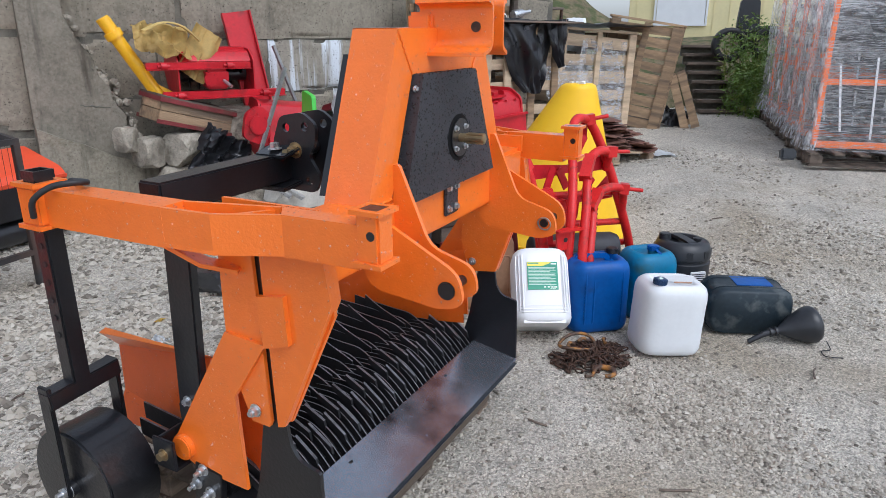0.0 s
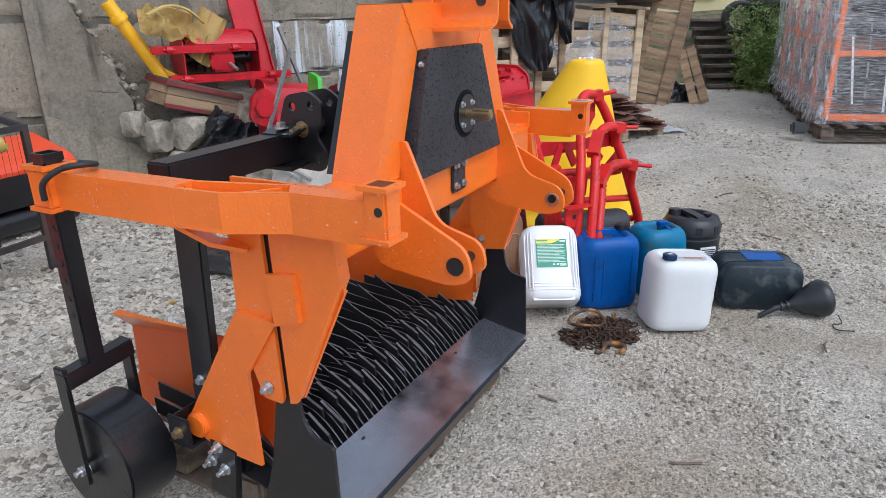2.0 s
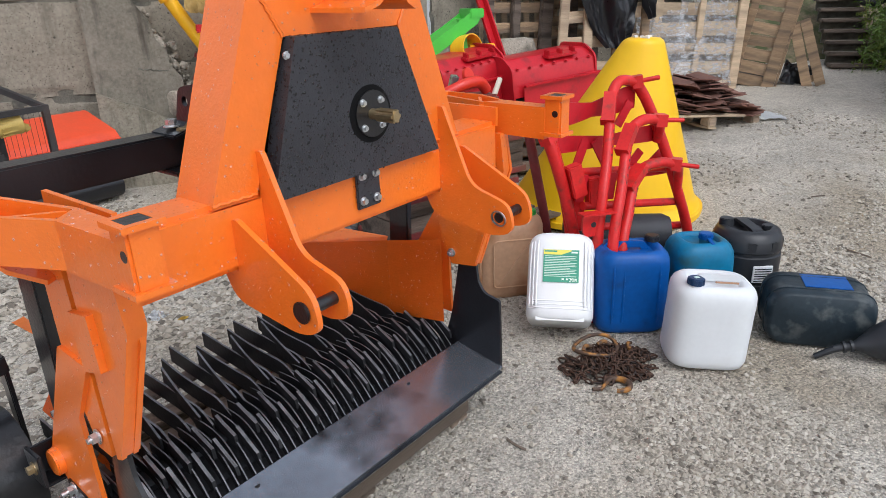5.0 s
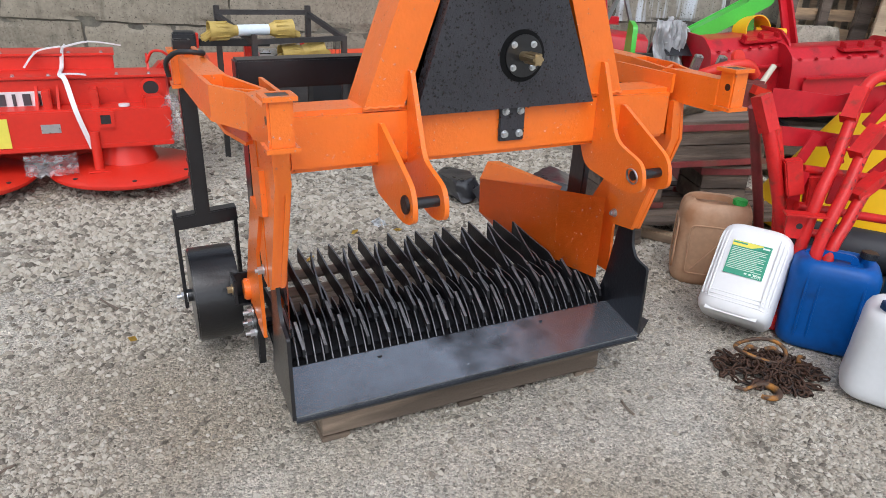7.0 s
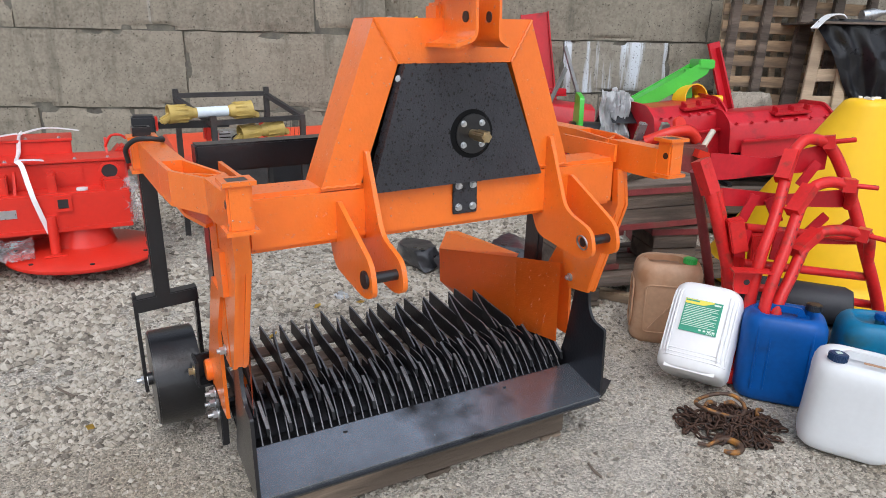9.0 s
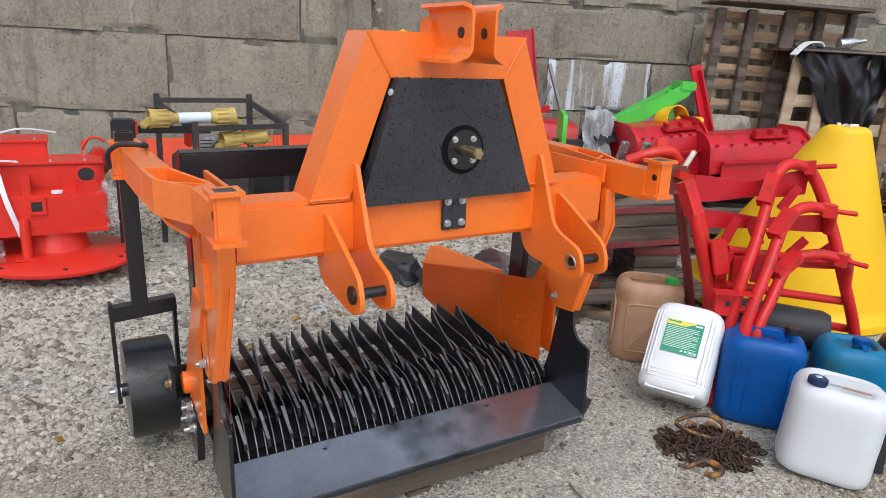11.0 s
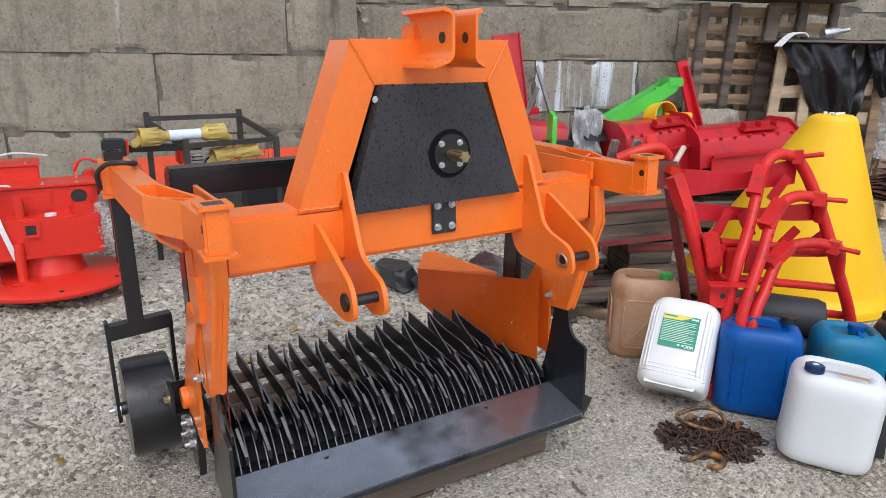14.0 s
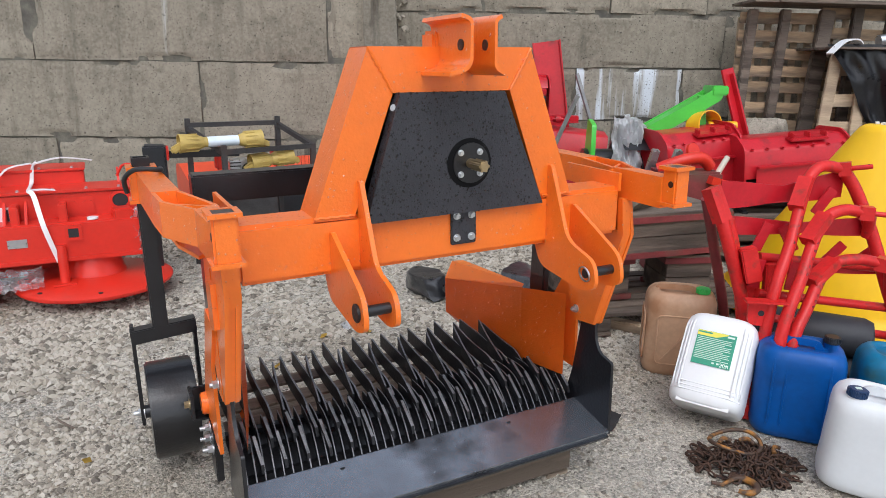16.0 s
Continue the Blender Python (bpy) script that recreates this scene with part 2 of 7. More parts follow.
FRESH_WOOD = material("fresh_pallet_wood", (0.52, 0.4, 0.27), 0.7, vary=0.3, scale=6, bump=0.4, bump_scale=40, random_tint=0.2, stretch=(0.3, 2.6, 2.6), dirt=(0.27, 0.2, 0.14), dirt_at=0.57, dirt_scale=3)
DECK_WOOD = material("brown_pallet_wood", (0.21, 0.158, 0.115), 0.8, vary=0.4, scale=5, bump=0.6, bump_scale=40, random_tint=0.25, stretch=(0.3, 2.6, 2.6), dirt=(0.1, 0.075, 0.055), dirt_at=0.55, dirt_scale=3)
GREY_WOOD = material("dark_weathered_wood", (0.15, 0.115, 0.09), 0.8, vary=0.45, scale=5, bump=0.6, bump_scale=40, random_tint=0.25, stretch=(0.3, 2.6, 2.6), dirt=(0.06, 0.045, 0.035), dirt_at=0.55, dirt_scale=4)
WHITE_PLASTIC = material("white_plastic", (0.8, 0.81, 0.82), 0.35, vary=0.03, scale=8, dirt=(0.6, 0.58, 0.53), dirt_at=0.73, spec=0.5)
MILKY_PLASTIC = material("milky_plastic", (0.68, 0.7, 0.715), 0.4, vary=0.05, scale=5, dirt=(0.6, 0.59, 0.55), dirt_at=0.7)
BLUE_PLASTIC = material("blue_plastic", (0.003, 0.085, 0.34), 0.4, vary=0.25, scale=4, bump=0.12, bump_scale=30, spec=0.28, dirt=(0.006, 0.05, 0.19), dirt_at=0.64, dirt_scale=7)
TEAL_PLASTIC = material("teal_plastic", (0.005, 0.17, 0.33), 0.42, vary=0.25, scale=4, bump=0.1, bump_scale=30, dirt=(0.03, 0.11, 0.14), dirt_at=0.58, dirt_scale=6, spec=0.3)
BROWN_PLASTIC = material("stained_tan_plastic", (0.5, 0.31, 0.19), 0.5, vary=0.2, scale=5, dirt=(0.36, 0.18, 0.09), dirt_at=0.55, dirt_scale=5)
BLACK_PLASTIC = material("black_plastic", (0.018, 0.02, 0.024), 0.4, vary=0.3, bump=0.05)
NAVY_PLASTIC = material("dusty_dark_plastic", (0.016, 0.027, 0.036), 0.45, vary=0.4, scale=4, bump=0.15, bump_scale=40, dirt=(0.09, 0.1, 0.1), dirt_at=0.62, dirt_scale=9, spec=0.35)
FILM = material("black_polythene", (0.03, 0.031, 0.036), 0.3, vary=0.4, scale=5, bump=0.5, bump_scale=14, coat=0.4)
LABEL_GREEN = material("green_label", (0.04, 0.32, 0.2), 0.45, vary=0.08)
LABEL_YELLOW = material("yellow_label", (0.78, 0.72, 0.1), 0.45, vary=0.08)
LABEL_PALE = material("pale_label", (0.66, 0.8, 0.72), 0.45, vary=0.04)
CAP_GREEN = material("green_cap_plastic", (0.05, 0.42, 0.08), 0.4, vary=0.1)
CAP_BLUE = material("dark_blue_cap_plastic", (0.012, 0.04, 0.11), 0.4, vary=0.1)
RUST = material("rusty_steel", (0.085, 0.043, 0.026), 0.7, metal=0.25, vary=0.5, scale=20, bump=0.4, dirt=(0.03, 0.021, 0.018), dirt_at=0.53, dirt_scale=20)
RUST_YELLOW = material("worn_yellow_steel", (0.42, 0.18, 0.03), 0.6, vary=0.4, scale=20, dirt=(0.07, 0.04, 0.025), dirt_at=0.47, dirt_scale=18)
STRAP = material("white_strap", (0.75, 0.75, 0.76), 0.5, vary=0.06)
LEAF = material("dark_green_leaves", (0.12, 0.2, 0.035), 0.5, vary=0.6, scale=14, dirt=(0.24, 0.25, 0.06), dirt_at=0.6, dirt_scale=5)


# ---- building helpers ----
def part(name, bm, mat, parent=None, label="", smooth=40):
    bmesh.ops.recalc_face_normals(bm, faces=bm.faces)
    me = bpy.data.meshes.new(name)
    bm.to_mesh(me)
    bm.free()
    for m in mat if isinstance(mat, (list, tuple)) else (mat,):
        me.materials.append(m)
    if smooth:
        me.shade_smooth()
        me.set_sharp_from_angle(angle=radians(smooth))
    ob = new(name, me)
    ob.parent = parent
    if label:
        ob["label"] = label
    return ob


def thing(name, m, label, category, group="", kind=""):
    return tagged(place(new(name), m), label, category, group, kind)


def place(ob, m):
    ob.matrix_basis = m
    return ob


def soften(bm, geom_faces, w, seg=2):
    if w > 0:
        es = [e for e in {e for f in geom_faces for e in f.edges} if len(e.link_faces) == 2 and e.calc_face_angle(0) > 0.5]
        bmesh.ops.bevel(bm, geom=es, offset=w, segments=seg, affect="EDGES", clamp_overlap=True)


def box(bm, c, s, r=(0, 0, 0), bevel=0.0):
    m = pose(*c, *r) @ Matrix.Diagonal((*s, 1))
    vs = bmesh.ops.create_cube(bm, size=1, matrix=m)["verts"]
    soften(bm, {f for v in vs for f in v.link_faces}, bevel)
    return bm


def prism(bm, pts, axis, a, b, bevel=0.0):
    """A polygon in the two other axes, in their order x y z, drawn out along an axis from a to b."""
    def at(p, k):
        q = list(p)
        q.insert("xyz".index(axis), k)
        return q
    lo = [bm.verts.new(at(p, a)) for p in pts]
    hi = [bm.verts.new(at(p, b)) for p in pts]
    k = len(pts)
    fs = [bm.faces.new(lo[::-1]), bm.faces.new(hi)]
    fs += [bm.faces.new((lo[i], lo[(i + 1) % k], hi[(i + 1) % k], hi[i])) for i in range(k)]
    soften(bm, fs, bevel, 1)
    return bm


def rounded(pts, r, n=4):
    """The polygon pts with its corners rounded; r is one radius or one for each corner."""
    out, k = [], len(pts)
    for i in range(k):
        p, a, b = Vector(pts[i]), Vector(pts[i - 1]), Vector(pts[(i + 1) % k])
        rad = r[i] if isinstance(r, (list, tuple)) else r
        if rad <= 0:
            out.append(tuple(p))
            continue
        da, db = (a - p), (b - p)
        d = min(rad, da.length * 0.45, db.length * 0.45)
        s, e = p + da.normalized() * d, p + db.normalized() * d
        for j in range(n + 1):
            t = j / n
            out.append(tuple(s * (1 - t) ** 2 + p * 2 * t * (1 - t) + e * t ** 2))
    return out


def cyl(bm, p, q, r, r2=None, seg=20, bevel=0.0):
    p, q = Vector(p), Vector(q)
    m = Matrix.Translation((p + q) / 2) @ (q - p).to_track_quat("Z", "Y").to_matrix().to_4x4()
    vs = bmesh.ops.create_cone(bm, cap_ends=True, segments=seg, radius1=r, radius2=r if r2 is None else r2, depth=(q - p).length, matrix=m)["verts"]
    if bevel:
        fs = {f for v in vs for f in v.link_faces}
        es = [e for e in {e for f in fs for e in f.edges} if e.calc_face_angle(0) > 0.8]
        bmesh.ops.bevel(bm, geom=es, offset=bevel, segments=2, affect="EDGES")
    return bm


def curve_points(pts, n=6):
    """A smooth line through pts."""
    v = [Vector(p) for p in pts]
    out = []
    for i in range(len(v) - 1):
        a, b, c, d = v[max(i - 1, 0)], v[i], v[i + 1], v[min(i + 2, len(v) - 1)]
        for j in range(n):
            t = j / n
            out.append(0.5 * (2 * b + (c - a) * t + (2 * a - 5 * b + 4 * c - d) * t * t + (3 * b - a - 3 * c + d) * t ** 3))
    return out + [v[-1]]


def sweep(bm, pts, r, seg=12, square=None):
    """A bar along pts: round with radius r, or of the section square (width, height)."""
    v = [Vector(p) for p in pts]
    rings, up = [], None
    for i, p in enumerate(v):
        d = (v[min(i + 1, len(v) - 1)] - v[max(i - 1, 0)]).normalized()
        if up is None:
            up = Vector((0, 0, 1)) if abs(d.z) < 0.9 else Vector((0, 1, 0))
        side = d.cross(up).normalized()
        up = side.cross(d).normalized()
        if square:
            w, h = square[0] / 2, square[1] / 2
            offs = [side * w + up * h, -side * w + up * h, -side * w - up * h, side * w - up * h]
        else:
            rr = r[i] if isinstance(r, (list, tuple)) else r
            offs = [side * math.cos(2 * math.pi * k / seg) * rr + up * math.sin(2 * math.pi * k / seg) * rr for k in range(seg)]
        rings.append([bm.verts.new(p + o) for o in offs])
    k = len(rings[0])
    for a, b in zip(rings, rings[1:]):
        for i in range(k):
            bm.faces.new((a[i], a[(i + 1) % k], b[(i + 1) % k], b[i]))
    bm.faces.new(rings[0][::-1])
    bm.faces.new(rings[-1])
    return bm


def ring_tube(bm, c, axis, r_out, r_in, h, seg=28):
    """A thick ring about c, along axis."""
    m = Matrix.Translation(c) @ Vector(axis).to_track_quat("Z", "Y").to_matrix().to_4x4()
    prof = [(r_in, -h / 2), (r_out, -h / 2), (r_out, h / 2), (r_in, h / 2)]
    rows = [[bm.verts.new(m @ Vector((r * math.cos(2 * math.pi * k / seg), r * math.sin(2 * math.pi * k / seg), z))) for k in range(seg)] for r, z in prof]
    for i in range(4):
        a, b = rows[i], rows[(i + 1) % 4]
        for k in range(seg):
            bm.faces.new((a[k], a[(k + 1) % seg], b[(k + 1) % seg], b[k]))
    return bm


def lathe(bm, prof, seg=32, m=None):
    """Turns a profile of (radius, height) round z."""
    m = m or Matrix()
    rows = [[bm.verts.new(m @ Vector((r * math.cos(2 * math.pi * k / seg), r * math.sin(2 * math.pi * k / seg), z))) for k in range(seg)] for r, z in prof]
    for a, b in zip(rows, rows[1:]):
        for k in range(seg):
            bm.faces.new((a[k], a[(k + 1) % seg], b[(k + 1) % seg], b[k]))
    bm.faces.new(rows[0][::-1])
    bm.faces.new(rows[-1])
    return bm


def B():
    return bmesh.new()


def bolt(parent, p, axis, r=0.011, mat=None, name="bolt", washer=True, shank=0.0, label="zinc-plated hexagon bolt"):
    """A hexagon head at p, its face towards axis."""
    a = Vector(axis).normalized()
    p = Vector(p)
    bm = B()
    if washer:
        cyl(bm, p, p + a * 0.003, r * 1.45, seg=18)
    cyl(bm, p + a * 0.003, p + a * (0.003 + r * 1.1), r, seg=6)
    if shank:
        cyl(bm, p + a * 0.004, p + a * (r * 1.1 + shank), r * 0.55, seg=10)
    return part(name, bm, mat or ZINC, parent, label)


# ---- the potato digger ----
XC = -0.038
digger = thing("potato_digger", pose(XC, 0, 0.004, 0, -1.05, 0), "wet orange and black potato digger standing on a wooden pallet", "farm machine")

# main beam and arch
YF = 0.222
part("main_beam", box(B(), (0.0, YF + 0.075, 1.08), (1.33, 0.15, 0.17), bevel=0.014), ORANGE, digger, "orange square-tube cross beam")
arch_parts = []
for s in (-1, 1):
    leg = [(s * 0.268, 1.63), (s * 0.195, 1.505), (s * 0.325, 1.155), (s * 0.445, 1.155)]
    part("arch_leg", prism(B(), leg, "y", YF, YF + 0.15, bevel=0.014), ORANGE, digger)
part("arch_top", prism(B(), [(-0.268, 1.632), (0.268, 1.632), (0.195, 1.505), (-0.195, 1.505)], "y", YF + 0.001, YF + 0.149, bevel=0.012), ORANGE, digger)
for s in (-1, 1):
    part("weld_bead", sweep(B(), [(s * (0.268 - 0.073 * t + 0.003 * math.sin(40 * t)), YF - 0.001, 1.63 - 0.125 * t) for t in [i / 14 for i in range(15)]], 0.0045, 6), ORANGE, digger)
    part("weld_bead", sweep(B(), [(s * (0.445 - 0.12 * t), YF - 0.002, 1.164 + 0.002 * math.sin(50 * t)) for t in [i / 12 for i in range(13)]], 0.004, 6), ORANGE, digger)

# cover with the shaft
cov = [(-0.186, 1.506), (0.158, 1.504), (0.31, 1.146), (-0.299, 1.14)]
bm = prism(B(), cov, "y", YF - 0.032, YF + 0.02, bevel=0.004)
cover = part("cover", bm, BLACK, digger, "black sheet-steel gearbox cover beaded with raindrops")
SX, SZ = 0.036, 1.295
# Flat disc coloured with the recess's shade; nothing is sunk into the cover.
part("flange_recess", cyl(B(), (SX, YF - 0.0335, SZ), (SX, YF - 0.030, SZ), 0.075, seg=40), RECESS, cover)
part("flange", cyl(B(), (SX + 0.004, YF - 0.034, SZ), (SX + 0.004, YF - 0.038, SZ), 0.061, seg=40), BLACK_STEEL, cover)
for k in range(4):
    a = radians(45 + 90 * k)
    bolt(cover, (SX + 0.046 * math.cos(a), YF - 0.038, SZ + 0.046 * math.sin(a)), (0, -1, 0), 0.0068)
bm = B()
cyl(bm, (SX, YF - 0.03, SZ), (SX, YF - 0.125, SZ), 0.0145, seg=18, bevel=0.002)
for k in range(6):
    a = radians(60 * k)
    box(bm, (SX + 0.0145 * math.cos(a), YF - 0.092, SZ + 0.0145 * math.sin(a)), (0.007, 0.06, 0.007), (0, -math.degrees(a), 0))
part("drive_shaft", bm, BRASS, cover, "bare steel splined drive shaft")
for z, xx in ((1.465, -0.2), (1.203, -0.296)):
    bolt(cover, (xx, YF - 0.012, z), (-0.3, -1, 0), 0.0068)
bm = box(B(), (0.03, YF - 0.006, 1.095), (0.088, 0.01, 0.115), bevel=0.003)
tab = part("cover_plate", bm, BLACK, digger, "small black bolted plate")
for dx in (-0.026, 0.026):
    for z in (1.13, 1.06):
        bolt(tab, (0.03 + dx, YF - 0.011, z), (0, -1, 0), 0.0085)

# upper hitch: two bent channels set back to back on the arch
part("hitch_base", box(B(), (0.0, YF + 0.055, 1.642), (0.12, 0.085, 0.07), bevel=0.01), ORANGE, digger)
for x, sgn, f0, f1 in ((-0.036, -1, 0.07, 0.034), (0.03, 1, 0.034, 0.02)):
    prof = rounded([(x + sgn * f0, 1.552), (x, 1.57), (x, 1.702), (x + sgn * f1, 1.712)], [0, 0.034, 0.03, 0], 6)
    mid = Vector((x + sgn * 0.06, 1.635))
    back = []
    for p in prof:
        d = (mid - Vector(p)).normalized() * 0.011
        back.append((p[0] + d.x, p[1] + d.y))
    part("hitch_cheek", prism(B(), prof + back[::-1], "y", 0.04, YF + 0.06), ORANGE, digger, "bent orange hitch channel with a pin hole")
    # Rust-coloured disc stands in for the hole's shaded inside; no hole is cut.
    part("pin_hole", cyl(B(), (x - 0.002, 0.092, 1.634), (x + sgn * 0.0135, 0.092, 1.634), 0.015, seg=20), RUST, digger)

# lower hitch lugs and pins
outer = rounded([(YF + 0.005, 1.12), (YF - 0.015, 1.125), (-0.035, 1.0), (-0.05, 0.912), (0.02, 0.889), (0.25, 0.915), (0.29, 0.995), (YF + 0.002, 0.995)], [0, 0.015, 0.05, 0.045, 0.05, 0.05, 0, 0], 4)
inner = rounded([(YF + 0.005, 1.262), (YF - 0.018, 1.265), (0.105, 1.035), (-0.035, 0.995), (-0.05, 0.912), (0.02, 0.889), (0.25, 0.915), (0.29, 0.995), (YF + 0.002, 0.995)], [0, 0.012, 0.04, 0.05, 0.045, 0.05, 0.05, 0, 0], 4)
for s in (-1, 1):
    xo, xi = (-0.395, -0.305) if s < 0 else (0.455, 0.355)
    part("hitch_lug", prism(B(), outer, "x", xo - 0.007, xo + 0.007, bevel=0.002), ORANGE, digger)
    part("hitch_lug", prism(B(), inner, "x", xi - 0.007, xi + 0.007, bevel=0.002), ORANGE, digger)
    lo, hi = min(xo, xi), max(xo, xi)
    bm = cyl(B(), (lo - 0.012, 0.0, 0.952), (hi + 0.014, 0.0, 0.952), 0.0155, seg=22, bevel=0.002)
    if s < 0:
        cyl(bm, (lo - 0.016, 0, 0.952), (lo - 0.008, 0, 0.952), 0.026, seg=24, bevel=0.002)
        part("hitch_pin", bm, BLACK_STEEL, digger, "black steel hitch pin")
    else:
        pin = part("hitch_pin", bm, BLACK_STEEL, digger, "black steel hitch pin with a linch ring")
        part("linch_ring", ring_tube(B(), (lo - 0.016, -0.004, 0.952), (1, 0, 0.2), 0.026, 0.022, 0.005), ZINC, pin, "zinc linch-pin ring")


def side(s):
    """Sleeve, arm, leg and side plate on one side."""
    # front sleeve
    x0, y0 = (-0.72, 0.012) if s < 0 else (0.724, 0.028)
    bm = box(B(), (x0, y0, 1.192), (0.062, 0.062, 0.12), bevel=0.006)
    sl = part("sleeve", bm, ORANGE, digger)
    for z in (1.252, 1.132):
        bm = ring_square(B(), (x0, y0, z), 0.08, 0.05, 0.011)
        part("sleeve_rim", bm, ORANGE, sl)
    part("sleeve_mouth", box(B(), (x0, y0, 1.2535), (0.049, 0.049, 0.006)), BLACK_STEEL, sl)
    part("sleeve_hole", cyl(B(), (x0 + s * 0.029, y0 - 0.01, 1.2), (x0 + s * 0.0318, y0 - 0.01, 1.2), 0.011, seg=18), BLACK_STEEL, sl)
    part("sleeve_hole", cyl(B(), (x0 - s * 0.029, y0 - 0.01, 1.2), (x0 - s * 0.0318, y0 - 0.01, 1.2), 0.011, seg=18), BLACK_STEEL, sl)
    # arm
    k0 = 0.016
    front_box = [(0.729 + k0, y0 + 0.026), (0.739 + k0, 0.249), (0.676 + k0, 0.3), (0.671 + k0, y0 + 0.026)]
    rear_box = [(0.838, 0.56), (0.855, 1.03), (0.775, 1.03), (0.757, 0.56)]
    for q in (front_box, rear_box):
        part("arm", prism(B(), [(s * p[0], p[1]) for p in q], "z", 1.115, 1.22, bevel=0.007), ORANGE, digger)

    def arm_plate(a, b, z0=1.117, z1=1.219, t=0.012):
        d = Vector((b[0] - a[0], b[1] - a[1])).normalized()
        n2 = Vector((-d.y, d.x)) * t
        q = [a, b, (b[0] + n2.x, b[1] + n2.y), (a[0] + n2.x, a[1] + n2.y)]
        return part("arm_plate", prism(B(), [(s * p[0], p[1]) for p in q], "z", z0, z1), ORANGE, digger)

    arm_plate((0.739 + k0, 0.249), (0.828, 0.405))
    arm_plate((0.828, 0.405), (0.838, 0.565))
    arm_plate((0.757, 0.565), (0.69, 0.3))
    arm_plate((0.69, 0.3), (0.818, 0.398), z1=1.212)
    arm_plate((0.663, 0.22), (0.668, 0.53), z0=1.15, z1=1.212)
    part("arm_plate", prism(B(), [(s * p[0], p[1]) for p in ((0.739, 0.249), (0.828, 0.405), (0.838, 0.56), (0.757, 0.56), (0.68, 0.3))], "z", 1.117, 1.127), ORANGE, digger)
    part("arm_stay", sweep(B(), [(s * 0.8, 0.62, 1.12), (s * 0.76, 0.52, 1.06), (s * 0.715, 0.44, 1.04)], 0, square=(0.05, 0.012)), ORANGE, digger)
    # leg plates
    xl = 0.703
    lo, hi = sorted((s * xl, s * (xl + 0.012)))
    yf = 0.0 if s < 0 else 0.045
    front = [(0.372, 1.115), (0.172 + yf, 1.125), (0.15 + yf, 0.99), (0.335, 0.6), (0.36, 0.592)]
    rear = [(0.515, 1.115), (0.4, 1.115), (0.39, 0.85), (0.384, 0.6), (0.392, 0.583), (0.455, 0.585), (0.49, 0.68), (0.52, 0.83)]
    brace = [(0.513, 0.85), (0.37, 0.84), (0.5, 0.655), (0.492, 0.345), (0.68, 0.35), (0.725, 0.37), (0.79, 0.43), (0.765, 0.455)]
    part("leg_plate", prism(B(), front, "x", lo, hi, bevel=0.002), ORANGE, digger, "folded orange leg plate")
    part("leg_plate", prism(B(), [(0.17 + yf, 1.12), (0.155 + yf, 0.992), (0.335, 0.605), (0.335, 0.63), (0.185 + yf, 0.99), (0.195 + yf, 1.12)], "x", *sorted((s * (xl - 0.034), s * xl))), ORANGE, digger)
    part("leg_plate", prism(B(), rear, "x", lo, hi, bevel=0.002), ORANGE, digger)
    part("leg_brace", prism(B(), brace, "x", *sorted((s * (xl + 0.012), s * (xl + 0.024))), bevel=0.002), ORANGE, digger, "orange leg brace plate")
    part("leg_patch", prism(B(), [(0.29, 0.995), (0.383, 0.98), (0.37, 0.835), (0.284, 0.86)], "x", *sorted((s * (xl + 0.012), s * (xl + 0.028))), bevel=0.003), ORANGE, digger)
    bolt(digger, (s * (xl + 0.014), 0.435, 0.625), (s, 0, 0), 0.014, shank=0.012)
    # side plate
    xs = 0.688
    plate = [(0.43, 1.205), (0.375, 1.205), (0.345, 0.6), (0.34, 0.56)] + rounded([(0.335, 0.53), (0.31, 0.488), (0.236, 0.472), (0.232, 0.172), (0.52, 0.2), (0.47, 0.36), (0.425, 0.6)], [0, 0.05, 0.012, 0, 0, 0.02, 0], 5)
    part("side_plate", prism(B(), plate, "x", *sorted((s * xs, s * (xs + 0.012)))), BLACK_STEEL, digger, "black steel side plate with a curved notch")
    # inner leg plate
    inleg = [(0.5, 1.0), (0.172 + yf, 1.0), (0.165 + yf, 0.95), (0.335, 0.6), (0.45, 0.585), (0.5, 0.68)]
    part("inner_leg_plate", prism(B(), inleg, "x", *sorted((s * (xs - 0.014), s * (xs - 0.002))), bevel=0.002), ORANGE, digger)
    bolt(digger, (s * (xs - 0.014), 0.448, 0.632), (-s, 0, 0), 0.012, shank=0.01)
    # pivot boss and rear fittings
    part("pivot_boss", cyl(B(), (s * (xl + 0.0), 0.735, 0.42), (s * (xl + 0.045), 0.735, 0.42), 0.04, seg=26, bevel=0.004), ORANGE, digger)
    part("pivot_bracket", box(B(), (s * (xl + 0.03), 0.795, 0.415), (0.09, 0.012, 0.1), (6, 0, 0), bevel=0.003), BLACK_STEEL, digger)
    part("pivot_bracket", box(B(), (s * (xl + 0.03), 0.78, 0.36), (0.09, 0.1, 0.01), bevel=0.003), BLACK_STEEL, digger)
    br = part("pivot_bracket", box(B(), (s * (xl + 0.074), 0.77, 0.412), (0.012, 0.09, 0.1), bevel=0.003), BLACK_STEEL, digger)
    bolt(br, (s * (xl + 0.08), 0.77, 0.41), (s, 0, 0), 0.014, BRASS, label="brass-coloured hexagon bolt")
    cl = part("clamp_plate", box(B(), (s * (xl + 0.016), 0.66, 0.27), (0.025, 0.11, 0.2), (8, 0, 0), bevel=0.003), BLACK_STEEL, digger)
    for yy, zz in ((0.665, 0.36), (0.7, 0.3), (0.645, 0.285)):
        bolt(cl, (s * (xl + 0.029), yy, zz), (s, 0, 0), 0.014, shank=0.02)
